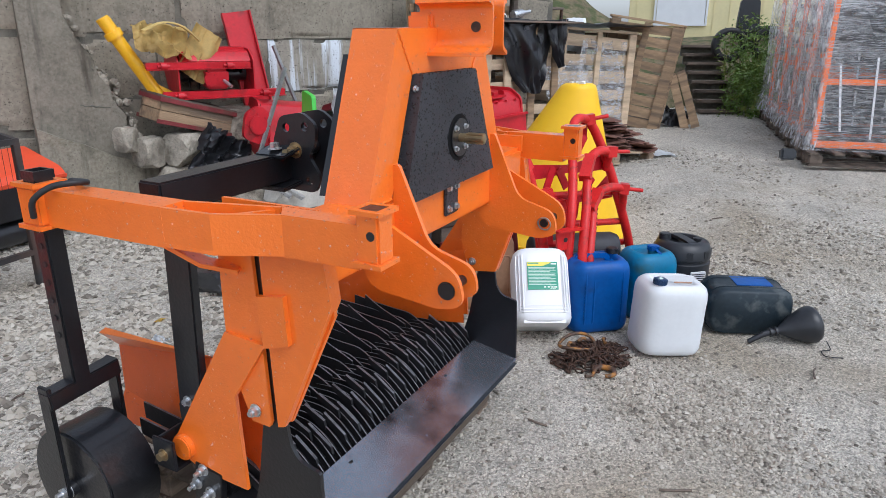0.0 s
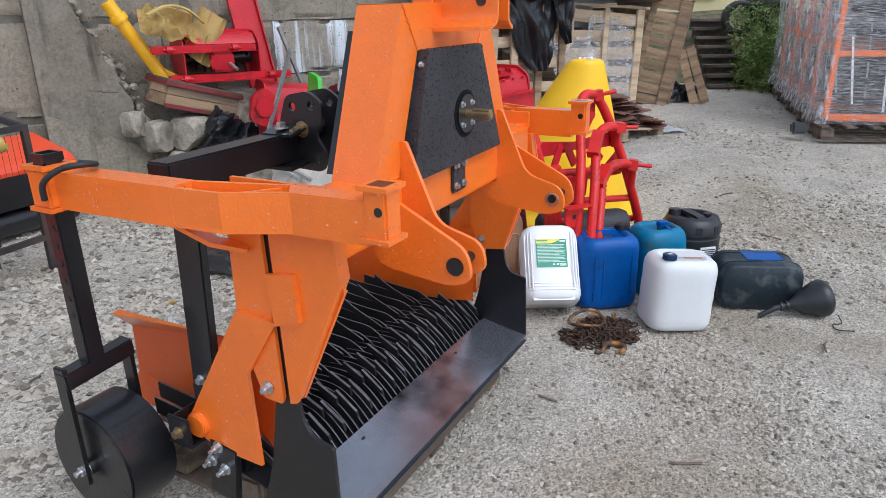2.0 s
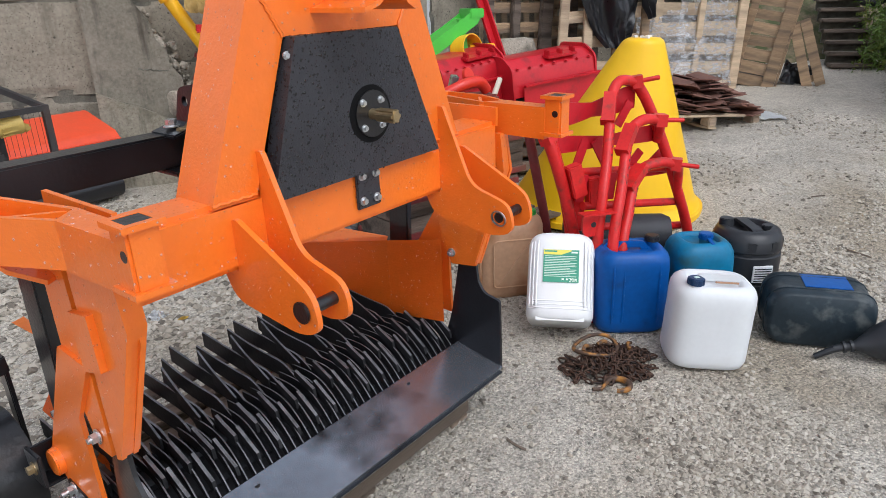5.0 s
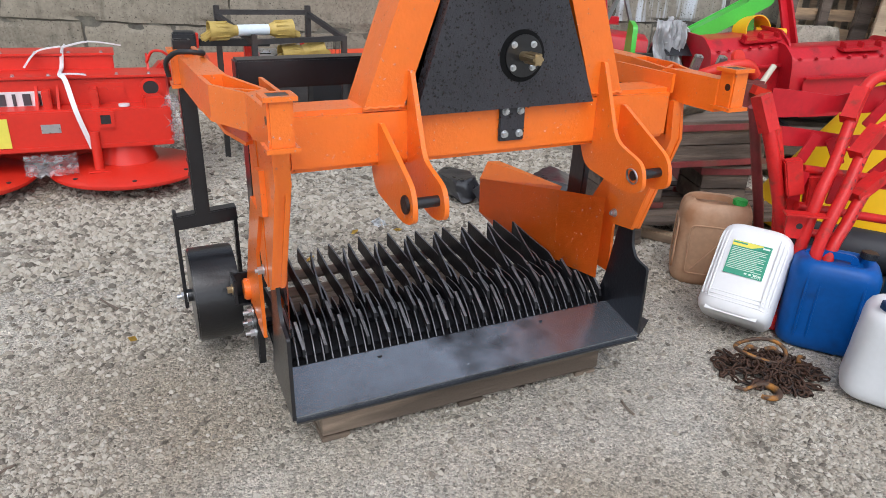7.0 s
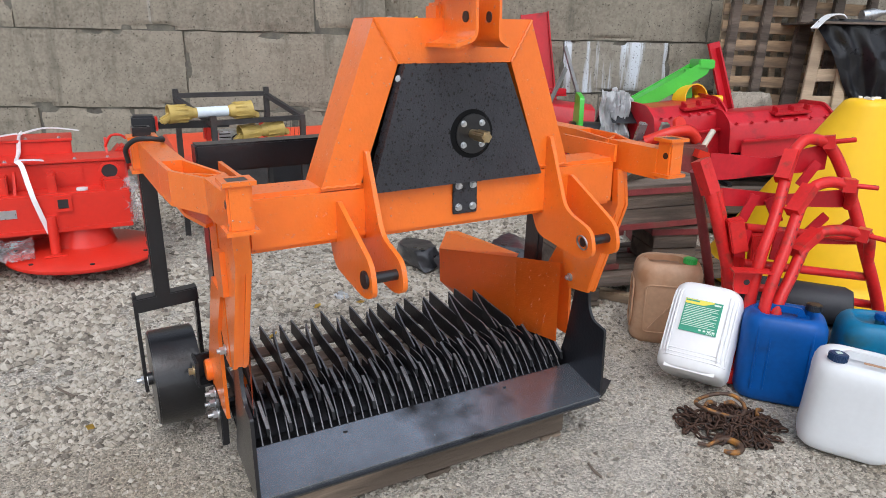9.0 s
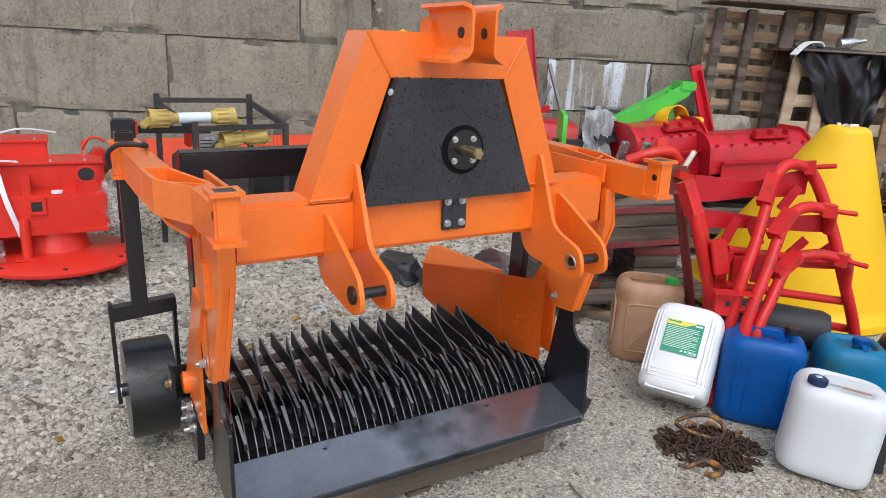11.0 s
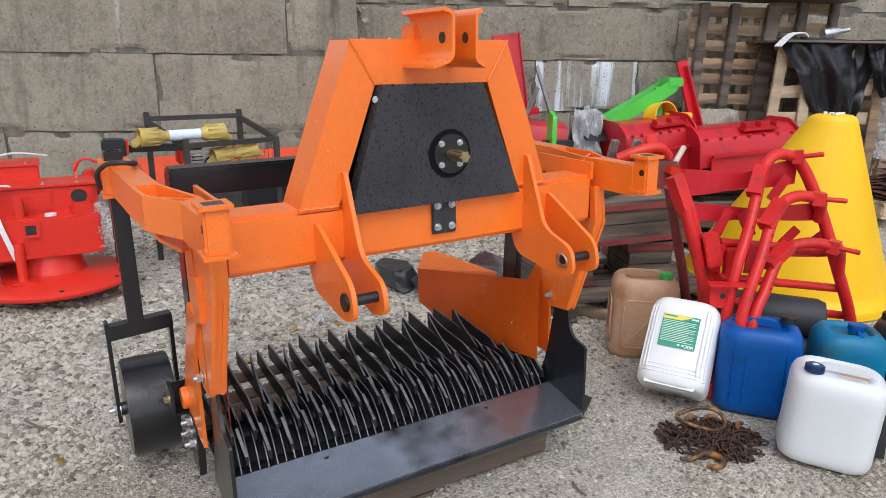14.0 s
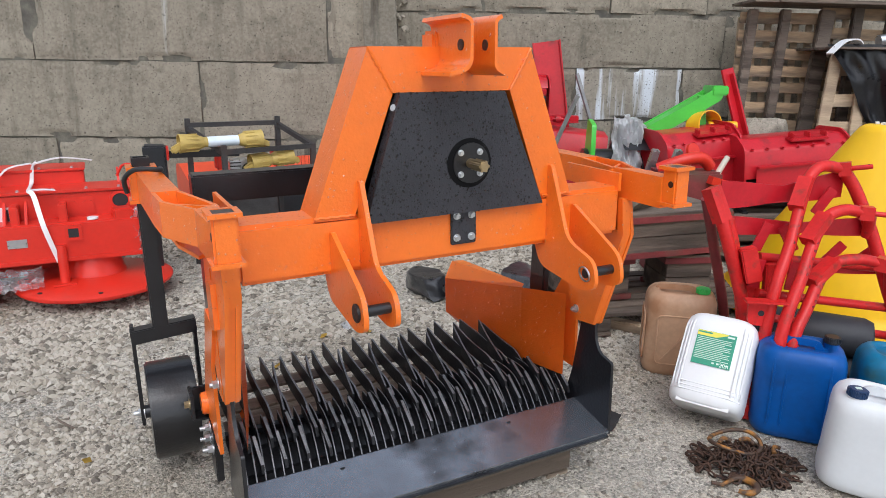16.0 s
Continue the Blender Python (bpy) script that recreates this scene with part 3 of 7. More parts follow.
    # rear hanger bar
    part("hanger_bar", box(B(), (s * 0.682, 0.715, 0.79), (0.03, 0.1, 0.7), (3, 0, 0), bevel=0.004), BLACK_STEEL, digger, "black flat steel hanger")
    bolt(digger, (s * 0.698, 0.735, 0.56), (s, 0, 0), 0.012)


def holed(poly, holes, axis, a, b, seg=18):
    """A flat plate of outline poly with round holes (u, v, radius) cut through it, from a to b along axis."""
    bm = B()
    k = "xyz".index(axis)

    def loop(pts):
        vs = []
        for p in pts:
            q = list(p)
            q.insert(k, a)
            vs.append(bm.verts.new(q))
        return [bm.edges.new((vs[i], vs[(i + 1) % len(vs)])) for i in range(len(vs))]

    edges = loop(poly)
    for u, v, r in holes:
        edges += loop([(u + r * math.cos(2 * math.pi * i / seg), v + r * math.sin(2 * math.pi * i / seg)) for i in range(seg)])
    bmesh.ops.triangle_fill(bm, use_beauty=True, edges=edges)
    out = bmesh.ops.extrude_face_region(bm, geom=bm.faces[:])["geom"]
    d = [0.0, 0.0, 0.0]
    d[k] = b - a
    bmesh.ops.translate(bm, verts=[g for g in out if isinstance(g, bmesh.types.BMVert)], vec=d)
    return bm


def ring_square(bm, c, w, hole, h):
    o, i = w / 2, hole / 2
    for x, y, sx, sy in ((0, (o + i) / 2, w, o - i), (0, -(o + i) / 2, w, o - i), ((o + i) / 2, 0, o - i, hole), (-(o + i) / 2, 0, o - i, hole)):
        box(bm, (c[0] + x, c[1] + y, c[2]), (sx, sy, h))
    return bm


side(-1)
side(1)

# guide wings
for s in (-1, 1):
    def at(x, y, z):
        return bm.verts.new((s * x, y, z))
    bm = B()
    near = [at(0.642, 0.475, 0.69), at(0.642, 0.475, 0.335)]
    f0, f1, fo, fb = at(0.586, 0.71, 0.655), at(0.59, 0.72, 0.324), at(0.6, 0.715, 0.668), at(0.61, 0.73, 0.3)
    c0, c1, t0, t1, b0 = at(0.515, 1.3, 0.54), at(0.52, 1.3, 0.36), at(0.555, 1.3, 0.624), at(0.602, 1.27, 0.63), at(0.59, 1.27, 0.285)
    bm.faces.new((near[0], near[1], f1, f0))
    bm.faces.new((f0, f1, c1, c0))
    bm.faces.new((f0, c0, t0, t1, fo))
    bm.faces.new((f1, fb, b0, c1))
    bmesh.ops.solidify(bm, geom=bm.faces[:], thickness=0.006)
    part("guide_wing", bm, ORANGE, digger, "folded orange guide wing", smooth=0)

# share and sieve
bm = prism(B(), [(0.232, 0.170), (0.445, 0.222), (0.445, 0.234), (0.225, 0.190)], "x", -0.688, 0.688, bevel=0.002)
share = part("share_blade", bm, SHARE, digger, "wet steel share plate with grey scuffs and rust bloom")
part("share_edge", prism(B(), [(0.222, 0.168), (0.236, 0.17), (0.24, 0.16), (0.230, 0.155)], "x", -0.688, 0.688), BLACK_STEEL, share)
for x in (-0.34, 0.34):
    part("bolt_hole", cyl(B(), (x, 0.41, 0.222), (x, 0.41, 0.2275), 0.009, seg=14), RUBBER, share)
rng = random.Random(41)


def tine(name, x, prof, t=0.006, lean=0.0):
    bm = prism(B(), prof, "x", x - t / 2, x + t / 2)
    bm.normal_update()
    bmesh.ops.recalc_face_normals(bm, faces=bm.faces)
    # Faces that point upward take the paler second material.
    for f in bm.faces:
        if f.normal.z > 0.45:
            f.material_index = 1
    for v in bm.verts:
        v.co.x += lean * (v.co.y - 0.55)
    return part(name, bm, (SIEVE_STEEL, PALE_EDGE), digger, smooth=0)


def strip(points, w):
    """An upright strip of height w under a line of (y, z)."""
    return points + [(y, z - w) for y, z in reversed(points)]


low = [tuple(p.yz) for p in curve_points([(0, 0.445, 0.236), (0, 0.475, 0.268), (0, 0.52, 0.305), (0, 0.575, 0.332), (0, 0.64, 0.338), (0, 0.73, 0.33)], 3)]
# Black sheet added below the tines so that their gaps come out dark.
part("sieve_tray", prism(B(), [(0.445, 0.2), (0.73, 0.262), (0.73, 0.256), (0.445, 0.194)], "x", -0.68, 0.68), SIEVE_STEEL, digger)
N = 43
for i in range(N):
    x = -0.65 + 1.3 * i / (N - 1)
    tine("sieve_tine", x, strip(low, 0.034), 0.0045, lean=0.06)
N = 17
for i in range(N):
    x = -0.63 + 1.27 * i / (N - 1)
    j = rng.uniform(-0.006, 0.006)
    tine("sieve_spur", x, [(0.61 + j, 0.384), (0.535, 0.334), (0.53, 0.3), (0.545, 0.3), (0.615 + j, 0.365)], 0.011, lean=-0.12)
    tine("sieve_spur", x + 0.022, [(0.55 + j, 0.352), (0.472, 0.28), (0.465, 0.25), (0.485, 0.25), (0.555 + j, 0.332)], 0.011, lean=-0.12)
N = 20
for i in range(N):
    x = -0.645 + 1.29 * i / (N - 1)
    tip = 1.08 if i % 2 else 1.02
    top = [tuple(p.yz) for p in curve_points([(0, 0.655, 0.322), (0, 0.72, 0.362), (0, 0.8, 0.372), (0, 0.9, 0.385), (0, tip, 0.408 + rng.uniform(-0.008, 0.01))], 3)]
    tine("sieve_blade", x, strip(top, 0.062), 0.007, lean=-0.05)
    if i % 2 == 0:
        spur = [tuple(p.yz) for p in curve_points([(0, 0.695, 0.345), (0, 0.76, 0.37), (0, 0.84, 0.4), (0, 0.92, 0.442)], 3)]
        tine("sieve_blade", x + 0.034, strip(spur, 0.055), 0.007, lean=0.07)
SLAT = material("rust_brown_slat", (0.2, 0.14, 0.105), 0.75, vary=0.4, scale=6, bump=0.4, bump_scale=40, dirt=(0.08, 0.055, 0.045), dirt_at=0.56, dirt_scale=4, stretch=(0.3, 2, 2))
for y, z in ((0.755, 0.292), (0.865, 0.306), (0.985, 0.322)):
    part("sieve_slat", box(B(), (0, y, z), (1.35, 0.066, 0.012), (6, 0, 0), bevel=0.002), SLAT, digger, "flat brown cross slat under the sieve blades")
for y, z in ((0.52, 0.222), (0.62, 0.268), (0.72, 0.278)):
    part("sieve_bar", box(B(), (0, y, z), (1.36, 0.02, 0.026), (20, 0, 0)), BLACK_STEEL, digger)

# rear cross tube with its adjuster
part("rear_tube", box(B(), (-0.425, 0.768, 1.188), (0.556, 0.09, 0.094), bevel=0.006), BLACK_STEEL, digger, "black rear square tube")
ADJ = rounded([(0.625, 1.105), (0.74, 1.11), (0.8, 1.165), (0.795, 1.27), (0.76, 1.355), (0.665, 1.372), (0.61, 1.335), (0.615, 1.27), (0.648, 1.23), (0.6, 1.16)], 0.022)
ADJ_HOLES = ((0.648, 1.145, 0.014), (0.735, 1.15, 0.014), (0.655, 1.325, 0.015), (0.735, 1.318, 0.015), (0.765, 1.225, 0.012))
adj = part("adjuster_plate", holed(ADJ, ADJ_HOLES, "x", -0.168, -0.154), BLACK_STEEL, digger, "black adjuster plate with bolt holes")
part("adjuster_plate", holed(ADJ, ADJ_HOLES, "x", -0.07, -0.056), BLACK_STEEL, digger)
part("spacer_tube", cyl(B(), (-0.154, 0.7, 1.245), (-0.07, 0.7, 1.245), 0.026, seg=18), BLACK_STEEL, adj)
bolt(adj, (-0.168, 0.70, 1.245), (-1, 0, 0), 0.019, BRASS, shank=0.034, label="brass-coloured bolt")
yoke = part("adjuster_yoke", box(B(), (-0.2, 0.745, 1.243), (0.1, 0.13, 0.014), (0, -14, 0), bevel=0.004), BLACK_STEEL, digger)
bolt(yoke, (-0.212, 0.75, 1.252), (0, 0, 1), 0.016)
part("adjuster_yoke", box(B(), (-0.2, 0.745, 1.133), (0.12, 0.13, 0.014), (0, -6, 0), bevel=0.004), BLACK_STEEL, digger)
part("adjuster_yoke", box(B(), (-0.15, 0.76, 1.188), (0.014, 0.14, 0.11), bevel=0.004), BLACK_STEEL, digger)
part("rear_link", box(B(), (0.12, 0.72, 1.24), (0.4, 0.06, 0.08), bevel=0.005), BLACK_STEEL, digger)
part("back_cover", prism(B(), [(-0.25, 1.56), (0.25, 1.56), (0.4, 1.17), (-0.4, 1.17)], "y", YF + 0.152, YF + 0.2, bevel=0.004), BLACK_STEEL, digger, "black sheet-steel rear cover")

# depth wheel
PX, PY = -0.835, 1.047
rs = part("rear_sleeve", box(B(), (PX, PY, 1.172), (0.085, 0.085, 0.11), bevel=0.006), ORANGE, digger)
for z in (1.232, 1.114):
    part("sleeve_rim", ring_square(B(), (PX, PY, z), 0.1, 0.064, 0.012), ORANGE, rs)
post = part("wheel_post", box(B(), (PX, PY, 0.935), (0.056, 0.056, 0.64), bevel=0.005), BLACK_STEEL, digger, "black square post with adjusting holes")
for k in range(7):
    part("post_hole", cyl(B(), (PX - 0.0312, PY, 0.78 + 0.055 * k), (PX - 0.0295, PY, 0.78 + 0.055 * k), 0.009, seg=12), RUBBER, post)
part("post_mouth", ring_square(B(), (PX, PY, 1.256), 0.06, 0.046, 0.024), BLACK_STEEL, post)
# Black plug painted as the dark hollow of the tube.
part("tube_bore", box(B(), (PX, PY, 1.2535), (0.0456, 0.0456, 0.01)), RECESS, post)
hose = curve_points([(PX - 0.055, PY - 0.04, 1.15), (PX - 0.06, PY - 0.06, 1.2), (PX - 0.03, PY - 0.1, 1.235), (PX + 0.01, PY - 0.14, 1.243), (PX + 0.055, PY - 0.13, 1.235), (PX + 0.06, PY - 0.05, 1.23)])
part("rubber_strap", sweep(B(), hose, 0.0085, 10), RUBBER, digger, "black rubber strap")
fork = part("wheel_fork", box(B(), (PX + 0.01, PY, 0.605), (0.235, 0.055, 0.055), (0, -4, 0), bevel=0.004), BLACK_STEEL, digger)
for dx in (-0.1, 0.12):
    part("fork_arm", box(B(), (PX + dx, PY + 0.005, 0.435), (0.014, 0.05, 0.41), (0, 0, 0), bevel=0.003), BLACK_STEEL, fork)
WX0, WX1, WZ = PX - 0.075, PX + 0.095, 0.28
wh = part("wheel", cyl(B(), (WX0, PY, WZ), (WX1, PY, WZ), 0.19, seg=56, bevel=0.006), BLACK_STEEL, digger, "plain black steel depth wheel")
part("axle", cyl(B(), (WX0 - 0.035, PY, WZ), (WX1 + 0.07, PY, WZ), 0.013, seg=16), BLACK_STEEL, wh)
bolt(wh, (WX0 - 0.018, PY, WZ), (-1, 0, 0), 0.018, shank=0.02)
part("hub", cyl(B(), (WX0 - 0.022, PY, WZ), (WX0 + 0.01, PY, WZ), 0.026, seg=18), BLACK_STEEL, wh)


# raindrops beaded on the paint
def raindrops(rng, paint, water):
    vs, fs = [], []
    for ob in [digger] + list(digger.children_recursive):
        if ob.type != "MESH" or ob.data.materials[0] != paint:
            continue
        me = ob.data
        me.calc_loop_triangles()
        black = me.materials[0] == BLACK
        for tri in me.loop_triangles:
            n = tri.normal
            if n.z < -0.25 or tri.area < 2e-5:
                continue
            density = 9000 if black else 1200 + 2000 * max(0.0, n.z)
            want = tri.area * density
            count = int(want) + (rng.random() < want % 1)
            a, b, c = (me.vertices[i].co for i in tri.vertices)
            u = (b - a).normalized()
            v = n.cross(u)
            for _ in range(count):
                p, q = rng.random(), rng.random()
                if p + q > 1:
                    p, q = 1 - p, 1 - q
                o = a + (b - a) * p + (c - a) * q
                r = (0.0011 + 0.0028 * rng.random() ** 2.2) if black else (0.001 + 0.0024 * rng.random() ** 2.2)
                k = len(vs)
                for rad, up in ((1.0, 0.0), (0.72, 0.38)):
                    for t in range(6):
                        w = t * math.pi / 3
                        vs.append(o + (u * math.cos(w) + v * math.sin(w)) * r * rad + n * r * up)
                vs.append(o + n * r * 0.55)
                for t in range(6):
                    t2 = (t + 1) % 6
                    fs += [(k + t, k + t2, k + 6 + t2, k + 6 + t), (k + 6 + t, k + 6 + t2, k + 12)]
    me = bpy.data.meshes.new("raindrops")
    me.from_pydata(vs, [], fs)
    me.materials.append(water)
    me.shade_smooth()
    drops = new("rain_beading", me)
    drops.parent = digger
    drops["label"] = "rain beads on paint, pale over orange and black over black"


raindrops(random.Random(77), ORANGE, WATER)
raindrops(random.Random(78), BLACK, BLACK_BEAD)


# ---- ground ----
def slope(x, y):
    """The yard rises gently towards the back."""
    a = math.log1p(math.exp(min(50, (x - 2.4) * 3))) / 3
    b = math.log1p(math.exp(min(50, y * 2))) / 2 - 0.2
    return 0.075 * min(a, 12) + 0.012 * max(0.0, min(b, 8))


def ground_height(x, y):
    near = math.exp(-((x - 1) ** 2 + (y - 1) ** 2) / 60)
    return slope(x, y) + near * (0.010 * noise.noise((x * 0.9, y * 0.9, 0)) + 0.006 * noise.noise((x * 2.7, y * 2.7, 3)) - 0.004)


def graded(lo, hi, far, step, n=14):
    mid = list(np.arange(lo, hi + 1e-6, step))
    out = [hi + (far - hi) * ((k + 1) / n) ** 3 for k in range(n)]
    return [lo - (v - hi) for v in reversed(out)] + mid + out


gx, gy = graded(-5, 10, 1500, 0.1), graded(-6, 9, 1500, 0.1)
verts = [(x, y, ground_height(x, y)) for y in gy for x in gx]
faces = [(j * len(gx) + i, j * len(gx) + i + 1, (j + 1) * len(gx) + i + 1, (j + 1) * len(gx) + i) for j in range(len(gy) - 1) for i in range(len(gx) - 1)]
me = bpy.data.meshes.new("ground")
me.from_pydata(verts, [], faces)
me.materials.append(GRAVEL)
me.shade_smooth()
tagged(new("ground", me), "damp pale gravel yard with puddle-darkened patches", "ground", kind="structure")

# ---- retaining wall ----
WA = math.atan2(-0.45, 0.893)
WN = Vector((0.45, 0.893, 0)).normalized()
W0 = WN * 5.17
WM = Matrix.Translation(W0) @ Matrix.Rotation(WA, 4, "Z")
wall = tagged(place(part("wall_back", box(B(), (-2.25, 0.26, 1.5), (14.5, 0.58, 3.4)), MORTAR), WM), "retaining wall of weathered concrete blocks with crumbling mortar", "wall", kind="structure")
rng = random.Random(5)
LEFT_ROWS = [(-0.6, 0.085), (0.085, 0.85), (0.85, 1.613), (1.613, 2.36), (2.36, 3.1)]
RIGHT_ROWS = [(-0.5, 0.03), (0.03, 0.55), (0.55, 1.08), (1.08, 1.6), (1.6, 2.113), (2.113, 2.63), (2.63, 3.15)]
LEFT_CUTS = {0.85: [-9.5, -7.4, -5.0, -2.63, -0.86], 1.613: [-9.5, -8.0, -6.4, -4.26, -1.335, -0.86]}
RIGHT_CUTS = {1.08: [-0.85, 0.1, 1.15, 2.22, 3.6, 5.0], 1.6: [-0.85, 0.35, 2.6, 5.0], 2.113: [-0.85, 0.2, 1.45, 2.4, 3.6, 5.0]}
for rows, known, u0, u1 in ((LEFT_ROWS, LEFT_CUTS, -9.5, -0.86), (RIGHT_ROWS, RIGHT_CUTS, -0.85, 5.0)):
    for z0, z1 in rows:
        cuts = known.get(z0)
        if not cuts:
            cuts = [u0]
            while cuts[-1] < u1 - 0.3:
                cuts.append(min(u1, cuts[-1] + rng.choice((1.2, 1.6, 2.35, 0.95))))
        for x0, x1 in zip(cuts, cuts[1:]):
            w, h = x1 - x0, z1 - z0
            bm = box(B(), (0, 0, 0), (w - 0.016, 0.2, h - 0.016))
            bmesh.ops.subdivide_edges(bm, edges=bm.edges[:], cuts=21, use_grid_fill=True)
            for v in bm.verts:
                near = max(abs(v.co.x) - w / 2, abs(v.co.z) - h / 2) + 0.045
                q = Vector((v.co.x + x0 * 3, v.co.y, v.co.z + z0 * 5))
                chip = max(0.0, noise.noise(q * 5) + 0.15) * 0.07 if near > 0 and v.co.y < 0 else 0
                v.co.y += 0.008 * noise.noise(q * 3) + 0.005 * noise.noise(q * 11) + chip
                v.co.z += 0.012 * noise.noise(q * 6) * (near > 0)
            lime = (z0, x0) in ((1.08, 1.15),)
            ob = part("block", bm, LIME_CONCRETE if lime else CHALKY_CONCRETE if (z0, x0) == (1.613, -4.26) else CONCRETE, wall, smooth=50)
            ob.matrix_basis = pose((x0 + x1) / 2, 0.05 + rng.uniform(-0.012, 0.012), (z0 + z1) / 2, 0, rng.uniform(-0.25, 0.25), 0)

slab = [(-0.96, 3.2), (-0.96, -0.1), (1.05, -0.1), (0.95, 0.24), (0.5, 0.33), (0.1, 0.39), (-0.08, 0.44), (-0.12, 0.52), (-0.2, 0.58), (-0.19, 0.7), (-0.26, 0.8), (-0.25, 0.95), (-0.34, 1.08), (-0.35, 1.2), (-0.42, 1.28), (-0.46, 1.45), (-0.56, 1.6), (-0.63, 1.78), (-0.65, 2.2), (-0.65, 3.2)]
bm = prism(B(), slab, "y", -0.2, 0.0, bevel=0.012)
pil = tagged(place(part("buttress", bm, PALE_CONCRETE), WM), "pale smooth concrete buttress with a broken flared edge", "buttress", kind="structure")
foot = [(-0.96, -0.1), (1.05, -0.1), (0.95, 0.02), (0.7, 0.12), (0.45, 0.24), (0.2, 0.35), (-0.04, 0.462), (-0.15, 0.5), (-0.3, 0.575), (-0.42, 0.62), (-0.62, 0.725), (-0.8, 0.8), (-0.96, 0.885)]
bm = prism(B(), foot, "y", -0.29, -0.198, bevel=0.008)
part("footing", bm, FOOTING, pil, "rough cast footing below the buttress")
r = random.Random(91)
for k in range(70):
    t = r.random()
    i = r.randrange(7, len(slab) - 2)
    a, b = Vector(slab[i]), Vector(slab[i + 1])
    p = a.lerp(b, t)
    bm = B()
    bmesh.ops.create_icosphere(bm, subdivisions=1, radius=r.uniform(0.012, 0.045))
    for v in bm.verts:
        v.co *= r.uniform(0.7, 1.25)
    part("aggregate_lump", bm, RUBBLE, pil, smooth=0).matrix_basis = pose(p.x + r.uniform(-0.01, 0.08), r.uniform(-0.2, -0.06), p.y + r.uniform(-0.04, 0.04), r.uniform(0, 90), r.uniform(0, 90), 0)
for k, (x0, z0, x1, z1) in enumerate(((-0.6, 1.05, -0.36, 1.02),)):
    part("crack", sweep(B(), [(x0 + (x1 - x0) * t, -0.2 + 0.003 * math.sin(9 * t), z0 + (z1 - z0) * t + 0.012 * noise.noise((t * 9, k, 0))) for t in [i / 24 for i in range(25)]], 0.006, 5), MORTAR, pil)


# ---- jerrycans ----
def jerrycan(name, m, w, d, h, mat, label, cap=(0.0, 0.0), cap_mat=None, taper=0.0, ribs=3, handle=True, group="plastic jerrycans", cap_h=0.03):
    ob = thing(name, m, label, "jerrycan", group)
    r = min(w, d) * 0.36
    bm = B()
    levels = [(0.0, 0.88), (0.01, 0.95), (0.035, 1.0), (h * 0.2, 1.0), (h * 0.35, 0.992), (h * 0.5, 0.997), (h * 0.65, 0.992), (h * 0.8, 1.0 - taper * 0.3), (h * 0.88, 0.985 - taper * 0.6), (h * 0.945, 0.93 - taper), (h * 0.985, 0.83 - taper), (h, 0.74 - taper), (h, 0.66 - taper), (h - 0.008, 0.61 - taper), (h - 0.022, 0.57 - taper)]
    rings = []
    for z, k in levels:
        ww, dd = w / 2 * k, d / 2 * k
        pts = rounded([(-ww, -dd), (ww, -dd), (ww, dd), (-ww, dd)], r * k, 6)
        rings.append([bm.verts.new((p[0], p[1], z)) for p in pts])
    k = len(rings[0])
    for a, b in zip(rings, rings[1:]):
        for i in range(k):
            bm.faces.new((a[i], a[(i + 1) % k], b[(i + 1) % k], b[i]))
    bm.faces.new(rings[0][::-1])
    bm.faces.new(rings[-1])
    body = part("body", bm, mat, ob, smooth=60)
    for j in range(ribs):
        z = h * (0.2 + 0.5 * j / max(1, ribs - 1))
        pts = rounded([(-w / 2 - 0.001, -d / 2 - 0.001), (w / 2 + 0.001, -d / 2 - 0.001), (w / 2 + 0.001, d / 2 + 0.001), (-w / 2 - 0.001, d / 2 + 0.001)], r, 6)
        part("rib", sweep(B(), [(*p, z) for p in pts] + [(*pts[0], z)], 0.004, 6), mat, body)
    cx, cy = cap
    if cap_mat:
        part("neck", cyl(B(), (cx, cy, h * 0.9), (cx, cy, h + 0.004), 0.031, seg=24), mat, ob)
        bm = cyl(B(), (cx, cy, h), (cx, cy, h + cap_h), 0.035, 0.032, seg=24, bevel=0.003)
        for j in range(24):
            a = 2 * math.pi * j / 24
            box(bm, (cx + 0.0345 * math.cos(a), cy + 0.0345 * math.sin(a), h + cap_h / 2 - 0.001), (0.003, 0.004, cap_h * 0.8), (0, 0, math.degrees(a)))
        part("cap", bm, cap_mat, ob)
    if handle:
        x1, x2 = (-w * 0.22, w * 0.36) if cx < 0.03 else (-w * 0.36, w * 0.2)
        pts = curve_points([(x1, 0, h - 0.03), (x1 + 0.012, 0, h - 0.002), (x1 + 0.04, 0, h + 0.006), (x2 - 0.04, 0, h + 0.006), (x2 - 0.012, 0, h - 0.002), (x2, 0, h - 0.03)])
        part("handle", sweep(B(), pts, 0.0, square=(0.032, 0.016)), mat, ob)
    return ob


label_can = jerrycan("jerrycan", pose(1.322, 0.352, 0.078, -37, 0, -61), 0.32, 0.26, 0.43, WHITE_PLASTIC, "white plastic jerrycan with a green label, leaning back on gravel", ribs=0)
for sx in (-1, 1):
    for k in range(3):
        x = sx * (0.112 + 0.016 * k)
        part("body_rib", sweep(B(), curve_points([(x, -0.122 + 0.014 * k, 0.06), (x, -0.132 + 0.014 * k, 0.1), (x, -0.132 + 0.014 * k, 0.33), (x * 0.97, -0.122 + 0.014 * k, 0.38)], 4), 0.004, 8), WHITE_PLASTIC, label_can)
for z in (0.05, 0.068, 0.086):
    part("body_rib", sweep(B(), [(-0.15, -0.09, z), (-0.11, -0.129, z), (0.11, -0.129, z), (0.15, -0.09, z)], 0.0032, 8), WHITE_PLASTIC, label_can)
